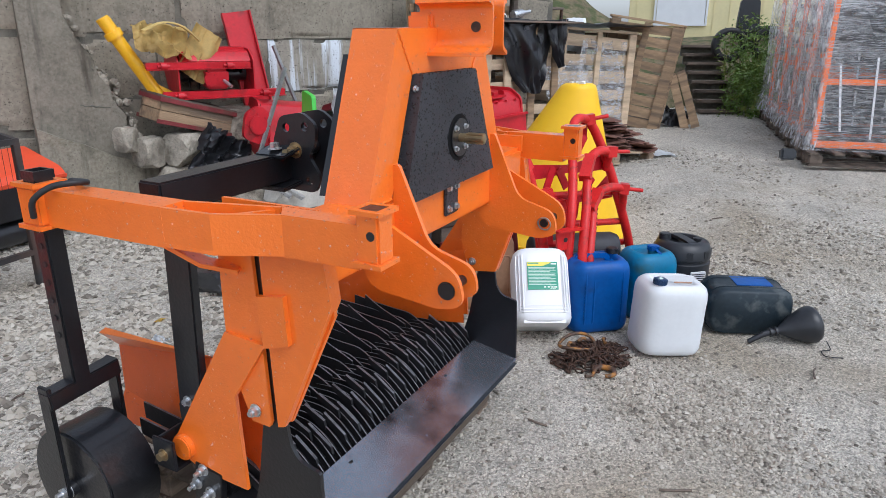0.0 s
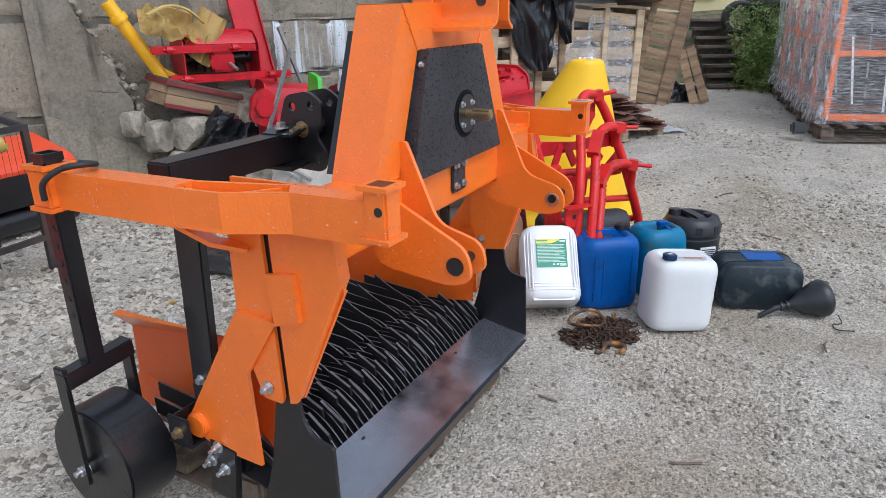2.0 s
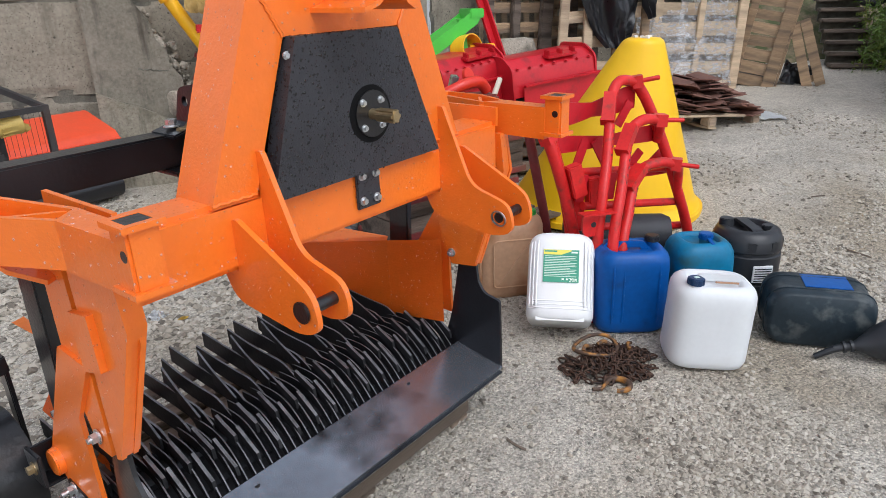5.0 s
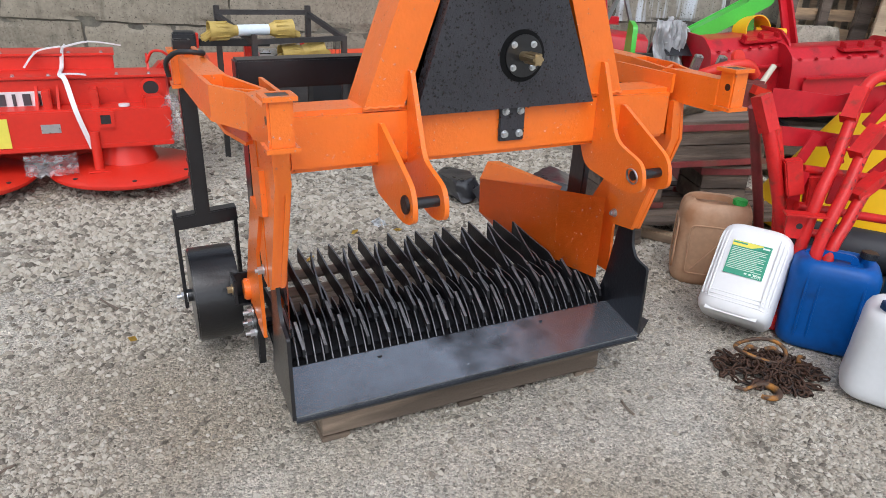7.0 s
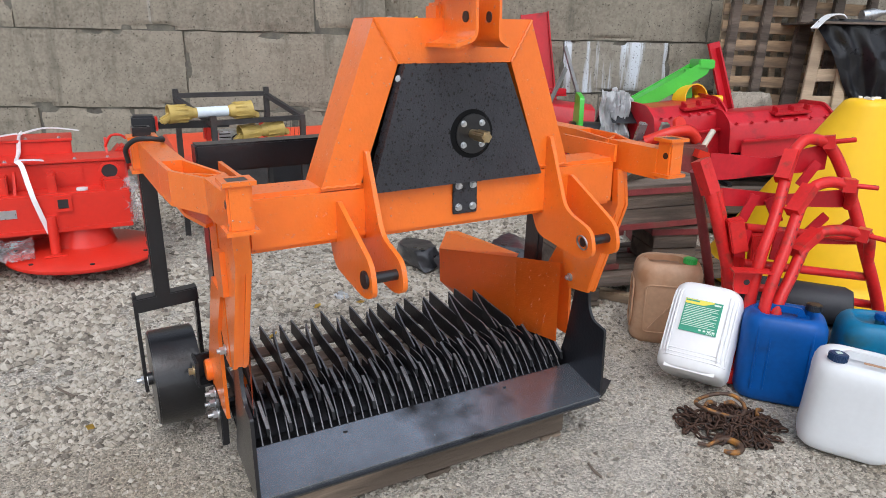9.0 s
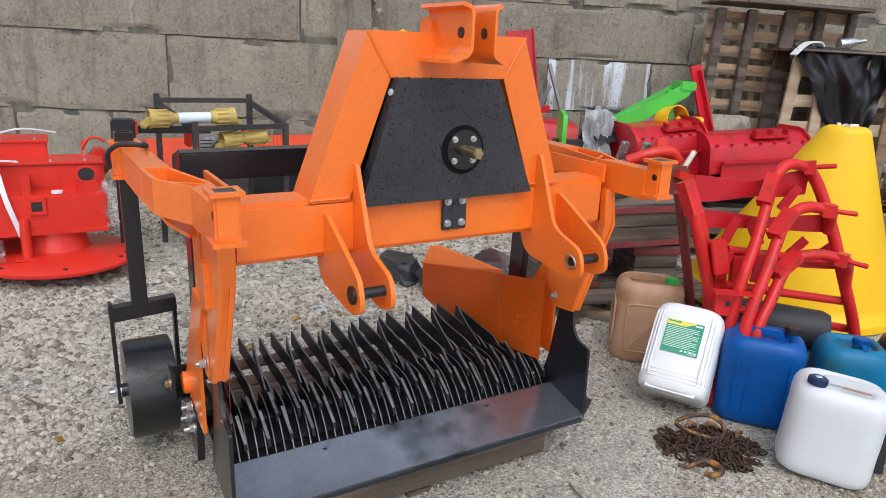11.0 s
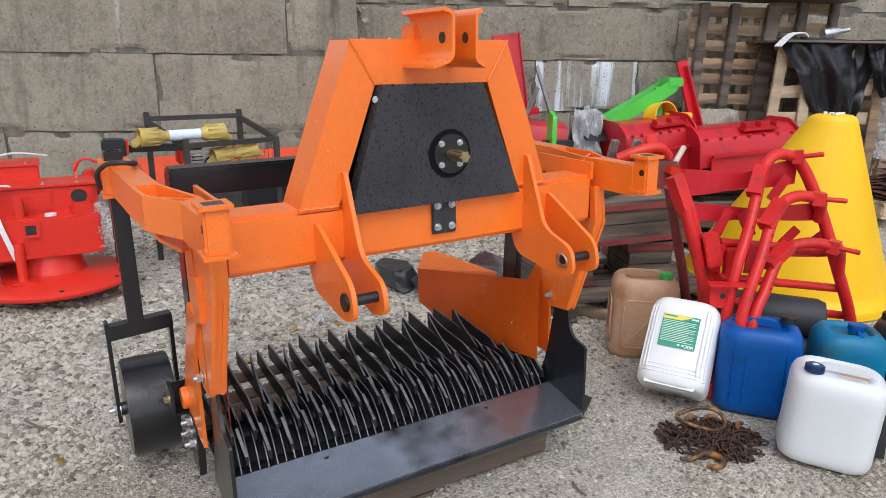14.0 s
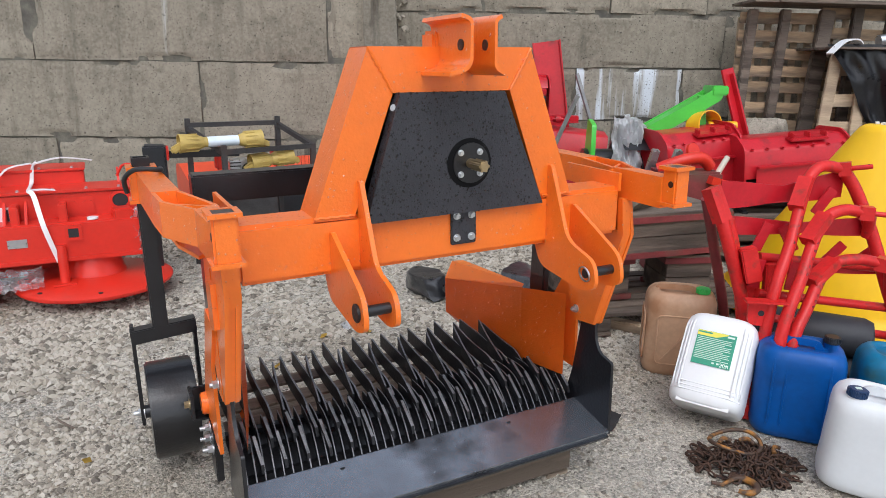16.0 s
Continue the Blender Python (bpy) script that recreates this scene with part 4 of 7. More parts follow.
lab = part("label", box(B(), (0.0, -0.133, 0.255), (0.168, 0.003, 0.16)), LABEL_GREEN, label_can, "green and yellow printed label")
part("label_band", box(B(), (-0.018, -0.1345, 0.322), (0.13, 0.003, 0.024)), LABEL_YELLOW, lab)
part("label_band", prism(B(), [(0.0, 0.309), (0.083, 0.309), (0.083, 0.334), (0.05, 0.329)], "y", -0.1375, -0.1355), LABEL_GREEN, lab)
part("label_mark", box(B(), (0.062, -0.1378, 0.322), (0.03, 0.0015, 0.008)), LABEL_PALE, lab)
part("label_mark", box(B(), (-0.05, -0.1365, 0.326), (0.06, 0.0012, 0.007)), LABEL_GREEN, lab)
for k in range(13):
    wk = (0.15, 0.144, 0.15, 0.12)[k % 4]
    part("print_line", box(B(), (-0.078 + wk / 2, -0.1352, 0.302 - 0.0082 * k), (wk, 0.0012, 0.0026)), LABEL_PALE, lab)
for k in range(4):
    part("label_mark", box(B(), (0.01 + 0.02 * k, -0.1352, 0.19), (0.011, 0.0012, 0.008)), LABEL_PALE, lab)
txt = bpy.data.curves.new("volume_mark", "FONT")
txt.body, txt.size, txt.extrude, txt.align_x = "20л", 0.026, 0.0006, "RIGHT"
txt.materials.append(LABEL_PALE)
mark = new("volume_mark", txt)
mark.parent = lab
mark.matrix_basis = pose(0.078, -0.1353, 0.1785, 90, 0, 0)
for k in range(5):
    part("foot_rib", prism(B(), [(-0.11 + 0.045 * k, -0.115), (-0.0875 + 0.045 * k, -0.07), (-0.065 + 0.045 * k, -0.115)], "z", -0.006, 0.012), WHITE_PLASTIC, label_can)
white = jerrycan("jerrycan", pose(1.535, -0.262, 0.012, 0, 3, -56), 0.35, 0.27, 0.385, MILKY_PLASTIC, "milky white plastic jerrycan with a dark blue cap", (-0.1, -0.075), CAP_BLUE, ribs=0)
part("cap_sticker", box(B(), (-0.1, -0.075, 0.4165), (0.022, 0.016, 0.002), (0, 0, 30)), LABEL_PALE, white)
part("handle_slot", box(B(), (0.045, -0.033, 0.3805), (0.1, 0.012, 0.006), bevel=0.002), BROWN_PLASTIC, white, "dirty slot beside the handle")
blue = jerrycan("jerrycan", pose(1.68, 0.17, 0.0, 0, 0, -50), 0.36, 0.28, 0.415, BLUE_PLASTIC, "deep blue plastic jerrycan with a black cap", (0.12, 0.055), BLACK_PLASTIC, ribs=0)
for x in (-0.11, -0.06, 0.11):
    part("body_rib", sweep(B(), curve_points([(x, -0.135, 0.06), (x, -0.139, 0.1), (x, -0.137, 0.3), (x, -0.128, 0.37)], 4), 0.006, 8), BLUE_PLASTIC, blue)
tan = jerrycan("jerrycan", pose(1.677, 0.885, 0.0, 0, 0, -40), 0.36, 0.28, 0.455, BROWN_PLASTIC, "stained tan plastic jerrycan with a green cap", (0.1, -0.06), CAP_GREEN, ribs=0)
for a, w2, d2 in ((0, 0.24, 0.14), (90, 0.17, 0.18), (-90, 0.17, 0.18)):
    fr = rounded([(-w2 / 2, 0.07), (w2 / 2, 0.07), (w2 / 2, 0.34), (-w2 / 2, 0.34)], 0.03, 4)
    part("panel_rib", sweep(B(), [(p[0], -d2, p[1]) for p in fr] + [(fr[0][0], -d2, fr[0][1])], 0.005, 6), BROWN_PLASTIC, tan).matrix_basis = pose(0, 0, 0, 0, 0, a)
part("panel_rib", sweep(B(), [(-0.09, -0.143, 0.09), (0.08, -0.143, 0.32)], 0.004, 6), BROWN_PLASTIC, tan)
teal = jerrycan("jerrycan", pose(2.02, -0.05, 0.0, 0, 0, -45), 0.31, 0.29, 0.4, TEAL_PLASTIC, "faded teal plastic jerrycan with a blue cap", (0.02, -0.02), BLUE_PLASTIC, ribs=0, handle=False, taper=0.06)
part("strap", box(B(), (0.02, -0.07, 0.404), (0.02, 0.07, 0.008), (12, 0, 0), bevel=0.002), BLUE_PLASTIC, teal)
keg = thing("jerrycan", pose(2.31, -0.2, slope(2.31, -0.2), 0, 0, -50), "round black plastic drum with a carrying bridge and side cap", "drum", "plastic jerrycans")
body = part("body", lathe(B(), [(0.15, 0.0), (0.165, 0.012), (0.172, 0.04), (0.17, 0.12), (0.163, 0.125), (0.163, 0.14), (0.172, 0.145), (0.174, 0.27), (0.166, 0.276), (0.166, 0.292), (0.174, 0.298), (0.172, 0.345), (0.155, 0.388), (0.125, 0.402), (0.11, 0.4), (0.1, 0.375), (0.05, 0.37)], 44), BLACK_PLASTIC, keg, smooth=50)
part("handle", sweep(B(), curve_points([(0.0, 0.12, 0.385), (0.0, 0.09, 0.399), (0.0, 0.0, 0.401), (0.0, -0.09, 0.399), (0.0, -0.12, 0.385)]), 0, square=(0.055, 0.016)), BLACK_PLASTIC, keg)
part("cap", cyl(B(), (-0.1, 0.045, 0.385), (-0.1, 0.045, 0.43), 0.038, 0.035, seg=24, bevel=0.004), BLACK_PLASTIC, keg)
part("cap", cyl(B(), (0.09, -0.02, 0.38), (0.09, -0.02, 0.405), 0.028, seg=20, bevel=0.003), BLACK_PLASTIC, keg)
tag = part("paper_label", box(B(), (0.02, -0.172, 0.19), (0.1, 0.012, 0.09), bevel=0.002), STRAP, keg, "pale printed paper label")
for k in range(6):
    part("print_line", box(B(), (0.02, -0.179, 0.155 + 0.013 * k), (0.085, 0.002, 0.005)), BLACK_PLASTIC, tag)
for k in range(9):
    a = radians(40 * k + 15)
    part("dent_rib", box(B(), (0.168 * math.cos(a), 0.168 * math.sin(a), 0.33), (0.012, 0.045, 0.05), (0, 0, math.degrees(a)), bevel=0.004), BLACK_PLASTIC, body)
dark = jerrycan("jerrycan", pose(1.934, -0.662, 0.137, -90, 0, -67), 0.46, 0.27, 0.3, NAVY_PLASTIC, "dusty dark jerrycan lying on its side", ribs=2, handle=False)
part("blue_patch", box(B(), (0.03, -0.1365, 0.16), (0.2, 0.004, 0.15), bevel=0.001), BLUE_PLASTIC, dark, "faded blue patch")

# ---- yellow hopper ----
hopper = thing("spreader_hopper", pose(3.28, 1.1, slope(3.2, 0.6) - 0.005), "yellow plastic spreader hopper cone standing upside down", "hopper")
bm = B()
seg = 64
prof = [(0.70, 0.0, 0.0), (0.705, 0.03, 0.0), (0.69, 0.045, 0.005), (0.68, 0.075, 0.01), (0.65, 0.09, 0.02), (0.64, 0.13, 0.03), (0.14, 1.19, 0.97), (0.125, 1.215, 0.99), (0.1, 1.23, 1.0), (0.03, 1.232, 1.0)]
rows = [[bm.verts.new((r * math.cos(2 * math.pi * k / seg) - 0.27 * o, r * math.sin(2 * math.pi * k / seg) - 0.35 * o, z)) for k in range(seg)] for r, z, o in prof]
for a, b in zip(rows, rows[1:]):
    for k in range(seg):
        bm.faces.new((a[k], a[(k + 1) % seg], b[(k + 1) % seg], b[k]))
bm.faces.new(rows[-1])
part("cone", bm, YELLOW, hopper, smooth=60)


def gz(x, y):
    return slope(x, y)


def board(bm, c, s, r=(0, 0, 0)):
    return box(bm, c, s, r, bevel=min(s) * 0.12)


def pallet(name, m, w, d, mat, label, h=0.14, boards=7, group=""):
    ob = thing(name, m, label, "pallet", group)
    for k in range(boards):
        y = -d / 2 + 0.05 + (d - 0.1) * k / (boards - 1)
        part("deck_board", board(B(), (0, y, h - 0.011), (w, 0.095, 0.022)), mat, ob)
    for k in range(3):
        x = -w / 2 + 0.05 + (w - 0.1) * k / 2
        part("bottom_runner", board(B(), (x, 0, 0.011), (0.1, d, 0.022)), mat, ob)
        for j in range(3):
            y = -d / 2 + 0.07 + (d - 0.14) * j / 2
            part("spacer_block", board(B(), (x, y, h / 2), (0.1, 0.13, h - 0.046)), mat, ob)
    return ob


# ---- under and beside the digger ----
under = pallet("wooden_pallet", pose(-0.06, 0.73, 0.0, 0, 0, 1), 1.16, 0.86, DECK_WOOD, "weathered wooden pallet under the potato digger", h=0.145, boards=6)
for y in (0.305, 1.155):
    part("edge_board", board(B(), (0.0, y - 0.73, 0.083), (1.16, 0.026, 0.098)), DECK_WOOD, under)


def chain(name, m, n, seed, label):
    """A heap of links along a wandering line."""
    ob = thing(name, m, label, "chain")
    r = random.Random(seed)
    link = ring_link(0.021, 0.0125, 0.0042)
    x = y = 0.0
    a = 0.0
    for k in range(n):
        a += r.uniform(-0.9, 0.9)
        x, y = x + 0.031 * math.cos(a), y + 0.031 * math.sin(a)
        if (x / 0.22) ** 2 + (y / 0.16) ** 2 > 1:
            a = math.atan2(-y, -x) + r.uniform(-0.6, 0.6)
            x, y = x * 0.9, y * 0.9
        z = 0.009 + 0.04 * r.random() * max(0.1, 1 - (x / 0.24) ** 2 - (y / 0.18) ** 2)
        o = new("link", link)
        o.parent = ob
        o.matrix_basis = pose(x, y, z, 90 * (k % 2) + r.uniform(-30, 30), r.uniform(-20, 20), math.degrees(a))
    return ob


def ring_link(l, w, r):
    pts = [(l * math.cos(t), w * math.sin(t), 0) for t in [2 * math.pi * i / 14 for i in range(15)]]
    bm = B()
    rings = []
    for i in range(14):
        p, q = Vector(pts[i]), Vector(pts[i + 1])
        d = (q - p).normalized()
        sd = d.cross(Vector((0, 0, 1)))
        rings.append([bm.verts.new(p + sd * r * math.cos(2 * math.pi * k / 6) + Vector((0, 0, 1)) * r * math.sin(2 * math.pi * k / 6)) for k in range(6)])
    for i in range(14):
        a, b = rings[i], rings[(i + 1) % 14]
        for k in range(6):
            bm.faces.new((a[k], a[(k + 1) % 6], b[(k + 1) % 6], b[k]))
    me = bpy.data.meshes.new("link")
    bm.to_mesh(me)
    bm.free()
    me.materials.append(RUST)
    me.shade_smooth()
    return me


heap = chain("rusty_chain", pose(1.225, 0.035, 0.0, 0, 0, -40), 330, 4, "heap of rusty steel chain with a lifting hook on the gravel")
hk = [(0.048 * math.cos(t), 0.048 * math.sin(t), 0.018) for t in [radians(-150 + 14 * i) for i in range(20)]] + [(-0.075, 0.03, 0.016), (-0.11, 0.05, 0.02)]
part("lifting_hook", sweep(B(), hk, [0.008 + 0.007 * math.sin(math.pi * min(1, i / 20)) for i in range(len(hk))], 10), RUST_YELLOW, heap, "worn lifting hook").matrix_basis = pose(-0.04, -0.177, 0.0, 0, 0, 30)
rg = [(0.105 * math.cos(t), 0.08 * math.sin(t), 0.05 + 0.012 * math.sin(t * 2)) for t in [2 * math.pi * i / 24 for i in range(25)]]
part("master_ring", sweep(B(), rg, 0.009, 10), RUST_YELLOW, heap, "worn yellow master ring").matrix_basis = pose(-0.03, 0.1, 0.005, 6, 0, 10)
for x, y, a in ((-0.07, 0.09, 30), (0.02, 0.11, -20), (0.13, 0.07, 60)):
    part("shackle", sweep(B(), curve_points([(-0.03, 0, 0.05), (0, 0.012, 0.06), (0.03, 0, 0.05)]), 0.009, 8), RUST_YELLOW, heap).matrix_basis = pose(x, y, 0, 0, 0, a)

fun = thing("plastic_funnel", pose(1.945, -0.86, 0.085, 0, 78, -60), "black plastic funnel lying on its side", "funnel")
part("bowl", lathe(B(), [(0.014, -0.15), (0.02, -0.06), (0.07, 0.02), (0.1, 0.09), (0.104, 0.12), (0.095, 0.14), (0.07, 0.155), (0.02, 0.16)], 32), BLACK_PLASTIC, fun)
part("spout", sweep(B(), curve_points([(0, 0, -0.07), (0.004, 0.0, -0.14), (0.03, 0, -0.23)]), [0.02 - 0.0006 * k for k in range(13)], 10), BLACK_PLASTIC, fun)
for k in range(2):
    part("collar", ring_tube(B(), (0, 0, -0.075 - 0.03 * k), (0, 0, 1), 0.026, 0.015, 0.012, 20), BLACK_PLASTIC, fun)
wire = thing("wire_scrap", pose(2.0, -1.05, 0.006), "thin scrap of dark wire on the gravel", "wire")
part("strand", sweep(B(), curve_points([(0, 0, 0.02), (-0.06, -0.02, 0.0), (-0.1, 0.02, 0.0), (-0.16, 0.0, 0.0), (-0.14, -0.08, 0)]), 0.003, 6), RUBBER, wire)
plate_scrap = thing("sheet_scrap", pose(1.72, -0.33, 0.0, 0, 0, -56), "dark steel sheet leaning on a jerrycan", "sheet metal")
part("sheet", box(B(), (0, 0, 0.15), (0.16, 0.006, 0.3), (-12, 0, 0)), BLACK_STEEL, plate_scrap)

# ---- red tined frame ----
rake = thing("tined_frame", pose(0, 0, 0), "red tubular cultivator frame with bent tines, standing on its side", "farm implement")
COLLARS = [(2.12, 0.4, 1.135), (2.09, 0.25, 0.955), (2.14, 0.162, 0.728)]
TIPS = [(2.182, 0.295, 1.158), (2.185, 0.15, 0.95), (2.183, 0.046, 0.718)]
HOOPS = [
    [(1.6, 0.32, 0.1), (1.64, 0.32, 0.58), (1.76, 0.36, 0.8), (1.88, 0.415, 1.01), (1.945, 0.44, 1.1), (2.02, 0.435, 1.15), COLLARS[0]],
    [(1.58, 0.22, 0.08), (1.62, 0.235, 0.45), (1.74, 0.265, 0.68), (1.86, 0.305, 0.87), (1.93, 0.31, 0.94), (2.01, 0.285, 0.968), COLLARS[1]],
    [(1.6, 0.17, 0.06), (1.66, 0.205, 0.4), (1.76, 0.23, 0.54), (1.88, 0.262, 0.675), (1.96, 0.255, 0.73), (2.06, 0.21, 0.745), COLLARS[2]],
]
for h, c, tip in zip(HOOPS, COLLARS, TIPS):
    hoop = part("hoop", sweep(B(), curve_points(h, 5), 0.027, 14), RED_TUBE, rake, "bent red square-shouldered tube")
    a, b = Vector(h[3]), Vector(h[4])
    d = (b - a).normalized()
    part("bracket", sweep(B(), [a - d * 0.06, a + d * 0.1], 0, square=(0.062, 0.05)), RED_TUBE, hoop).location = (-0.012, 0.004, 0.006)
    part("bracket_edge", sweep(B(), [a - d * 0.062, a - d * 0.052], 0, square=(0.07, 0.058)), RED_TUBE, hoop).location = (-0.012, 0.004, 0.006)
    c, tip = Vector(c), Vector(tip)
    pn = part("end_pin", cyl(B(), c, tip, 0.012, seg=12, bevel=0.003), RED_TUBE, rake)
    part("collar", sweep(B(), [c.lerp(tip, -0.12), c.lerp(tip, 0.3)], 0, square=(0.062, 0.062)), RED_TUBE, pn)
    part("pin_hole", cyl(B(), c.lerp(tip, 0.85) + Vector((0, 0, 0.0115)), c.lerp(tip, 0.85) + Vector((0, 0, 0.0125)), 0.005, seg=10), RUBBER, pn)
    r = random.Random(int(tip.z * 100))
    for k in range(5):
        p = Vector(h[2]).lerp(Vector(h[3]), 0.1 + 0.17 * k)
        o = part("paint_chip", box(B(), (0, 0, 0), (0.006 + 0.008 * r.random(), 0.004, 0.012), (r.uniform(0, 40), 20, r.uniform(0, 60))), DARK_RED, hoop)
        o.location = p + Vector((-0.006, -0.026, 0.004))
part("rear_tube", sweep(B(), curve_points([COLLARS[0], (2.18, 0.36, 1.04), (2.24, 0.29, 0.85), (2.3, 0.22, 0.62), (2.42, 0.155, 0.3), (2.46, 0.14, 0.06)], 5), 0.029, 14), RED_TUBE, rake)
for a, b in ((COLLARS[1], (2.235, 0.3, 0.82)), (COLLARS[2], (2.32, 0.2, 0.55))):
    m_ = Vector(a).lerp(Vector(b), 0.45) + Vector((0.03, 0.0, 0.04))
    part("hoop_return", sweep(B(), curve_points([a, m_, b], 5), 0.027, 12), RED_TUBE, rake)
part("tube", sweep(B(), curve_points([(1.74, 0.49, 0.08), (1.71, 0.5, 0.4), (1.58, 0.53, 0.76), (1.53, 0.57, 0.93), (1.5, 0.6, 1.04)], 5), 0.031, 14), RED_TUBE, rake)
part("tube_end", sweep(B(), [(1.54, 0.56, 0.9), (1.495, 0.61, 1.055)], 0, square=(0.066, 0.062)), RED_TUBE, rake)
part("tube", sweep(B(), [(1.93, 0.75, 0.1), (1.83, 0.75, 0.43), (1.63, 0.75, 0.97)], 0.026, 12), DARK_RED, rake)
part("tube", sweep(B(), curve_points([(1.74, 0.5, 0.2), (1.68, 0.54, 0.6), (1.62, 0.6, 0.9)], 5), 0.03, 12), RED_TUBE, rake)
for x, y, z, h_, a in ((1.655, 0.47, 0.7, 0.17, 16), (1.77, 0.43, 0.62, 0.16, 4), (1.72, 0.5, 0.52, 0.2, 6)):
    part("socket_box", box(B(), (0, 0, 0), (0.075, 0.06, h_), bevel=0.006), RED_TUBE, rake).matrix_basis = pose(x, y, z, 0, -a, -34)


def wavy_flat(p, q, h, sag):
    bm = B()
    a, b = Vector(p), Vector(q)
    up = Vector((0, 0, 1))
    n = 12
    nrm = (b - a).cross(up).normalized() * 0.004
    rows = []
    for i in range(n + 1):
        t = i / n
        c = a.lerp(b, t)
        hh = h * (0.55 + 0.45 * abs(math.cos(math.pi * t)))
        zt = c + up * (hh / 2 - sag * math.sin(math.pi * t))
        zb = c - up * (hh / 2 + sag * math.sin(math.pi * t))
        rows.append([bm.verts.new(v) for v in (zt + nrm, zb + nrm, zb - nrm, zt - nrm)])
    for r0, r1 in zip(rows, rows[1:]):
        for k in range(4):
            bm.faces.new((r0[k], r0[(k + 1) % 4], r1[(k + 1) % 4], r1[k]))
    bm.faces.new(rows[0])
    bm.faces.new(rows[-1][::-1])
    return bm


for p, q, h, s in (((1.55, 0.6, 1.02), (2.17, 0.42, 1.06), 0.13, 0.02), ((1.66, 0.62, 0.86), (2.25, 0.32, 0.86), 0.09, 0.01), ((1.7, 0.52, 0.66), (2.32, 0.27, 0.66), 0.07, 0.0)):
    part("cross_flat", wavy_flat(p, q, h, s), CRIMSON, rake)
for p, q in (((1.75, 0.5, 0.72), (2.3, 0.27, 0.66)), ((1.7, 0.45, 0.56), (2.36, 0.22, 0.46)), ((1.8, 0.55, 0.4), (2.44, 0.2, 0.3))):
    part("cross_tube", sweep(B(), [p, q], 0.022, 12), RED_TUBE, rake)
for x, y, z, a in ((1.75, 0.5, 0.82, 20), (1.9, 0.47, 0.8, -30), (2.05, 0.42, 0.98, 30), (2.12, 0.38, 0.72, 40), (2.28, 0.33, 0.7, 50), (1.68, 0.45, 0.66, 10), (1.8, 0.35, 0.66, 5)):
    part("tine_socket", box(B(), (0, 0, 0), (0.05, 0.012, 0.14), bevel=0.003), CRIMSON, rake).matrix_basis = pose(x, y, z, 0, a, -30)
hp = part("hitch_plate", prism(B(), rounded([(-0.06, 0.06), (0.06, 0.06), (0.055, -0.06), (-0.055, -0.06)], [0.0, 0.0, 0.04, 0.04]), "y", -0.008, 0.008), RED_TUBE, rake, "red hitch plate with a hole")
hp.matrix_basis = pose(1.592, 0.335, 0.515, 0, 0, -34)
part("plate_hole", cyl(B(), (0, -0.0095, 0), (0, -0.0075, 0), 0.014, seg=16), RUBBER, hp)
part("plate_lip", box(B(), (0.02, -0.02, 0.062), (0.2, 0.06, 0.01)), RED_TUBE, hp)
part("foot_pad", box(B(), (2.47, 0.145, 0.05), (0.11, 0.09, 0.012), (0, 0, -20)), RED_TUBE, rake)
part("foot_pad", box(B(), (1.6, 0.3, 0.05), (0.3, 0.12, 0.08), (0, 0, -50), bevel=0.008), RED_TUBE, rake)
ROLL = material("grey_black_rubber", (0.034, 0.035, 0.041), 0.6, vary=0.25, scale=4, bump=0.15, bump_scale=30)
for a, b, rad in (((1.93, 0.68, 0.3), (2.26, 0.19, 0.315), 0.105), ((1.97, 0.5, 0.112), (2.3, 0.13, 0.112), 0.108)):
    a, b = Vector(a), Vector(b)
    l = (b - a).length
    m_ = Matrix.Translation((a + b) / 2) @ (b - a).to_track_quat("Z", "Y").to_matrix().to_4x4()
    roll = thing("rubber_roll", m_, "dark rubber-covered roll lying among the jerrycans", "roll", "black rubber rolls")
    part("sleeve", lathe(B(), [(rad * 0.7, -l / 2), (rad * 0.95, -l / 2 + 0.02), (rad, 0), (rad * 0.97, l / 2 - 0.05), (rad * 0.8, l / 2 - 0.01), (rad * 0.35, l / 2)], 32), ROLL, roll)

bits = part("outlet_fittings", box(B(), (-0.28, -0.34, 1.236), (0.06, 0.02, 0.012), (0, 0, 20)), WHITE_PLASTIC, hopper)
for dx, dy, a in ((-0.05, -0.05, 60), (0.06, -0.02, -10), (0.02, 0.05, 35)):
    part("outlet_fittings", box(B(), (-0.28 + dx, -0.34 + dy, 1.237), (0.055, 0.018, 0.012), (0, 0, a)), WHITE_PLASTIC, hopper)
part("rim", ring_tube(B(), (0, 0, 0.022), (0, 0, 1), 0.715, 0.69, 0.04, 64), YELLOW, hopper)

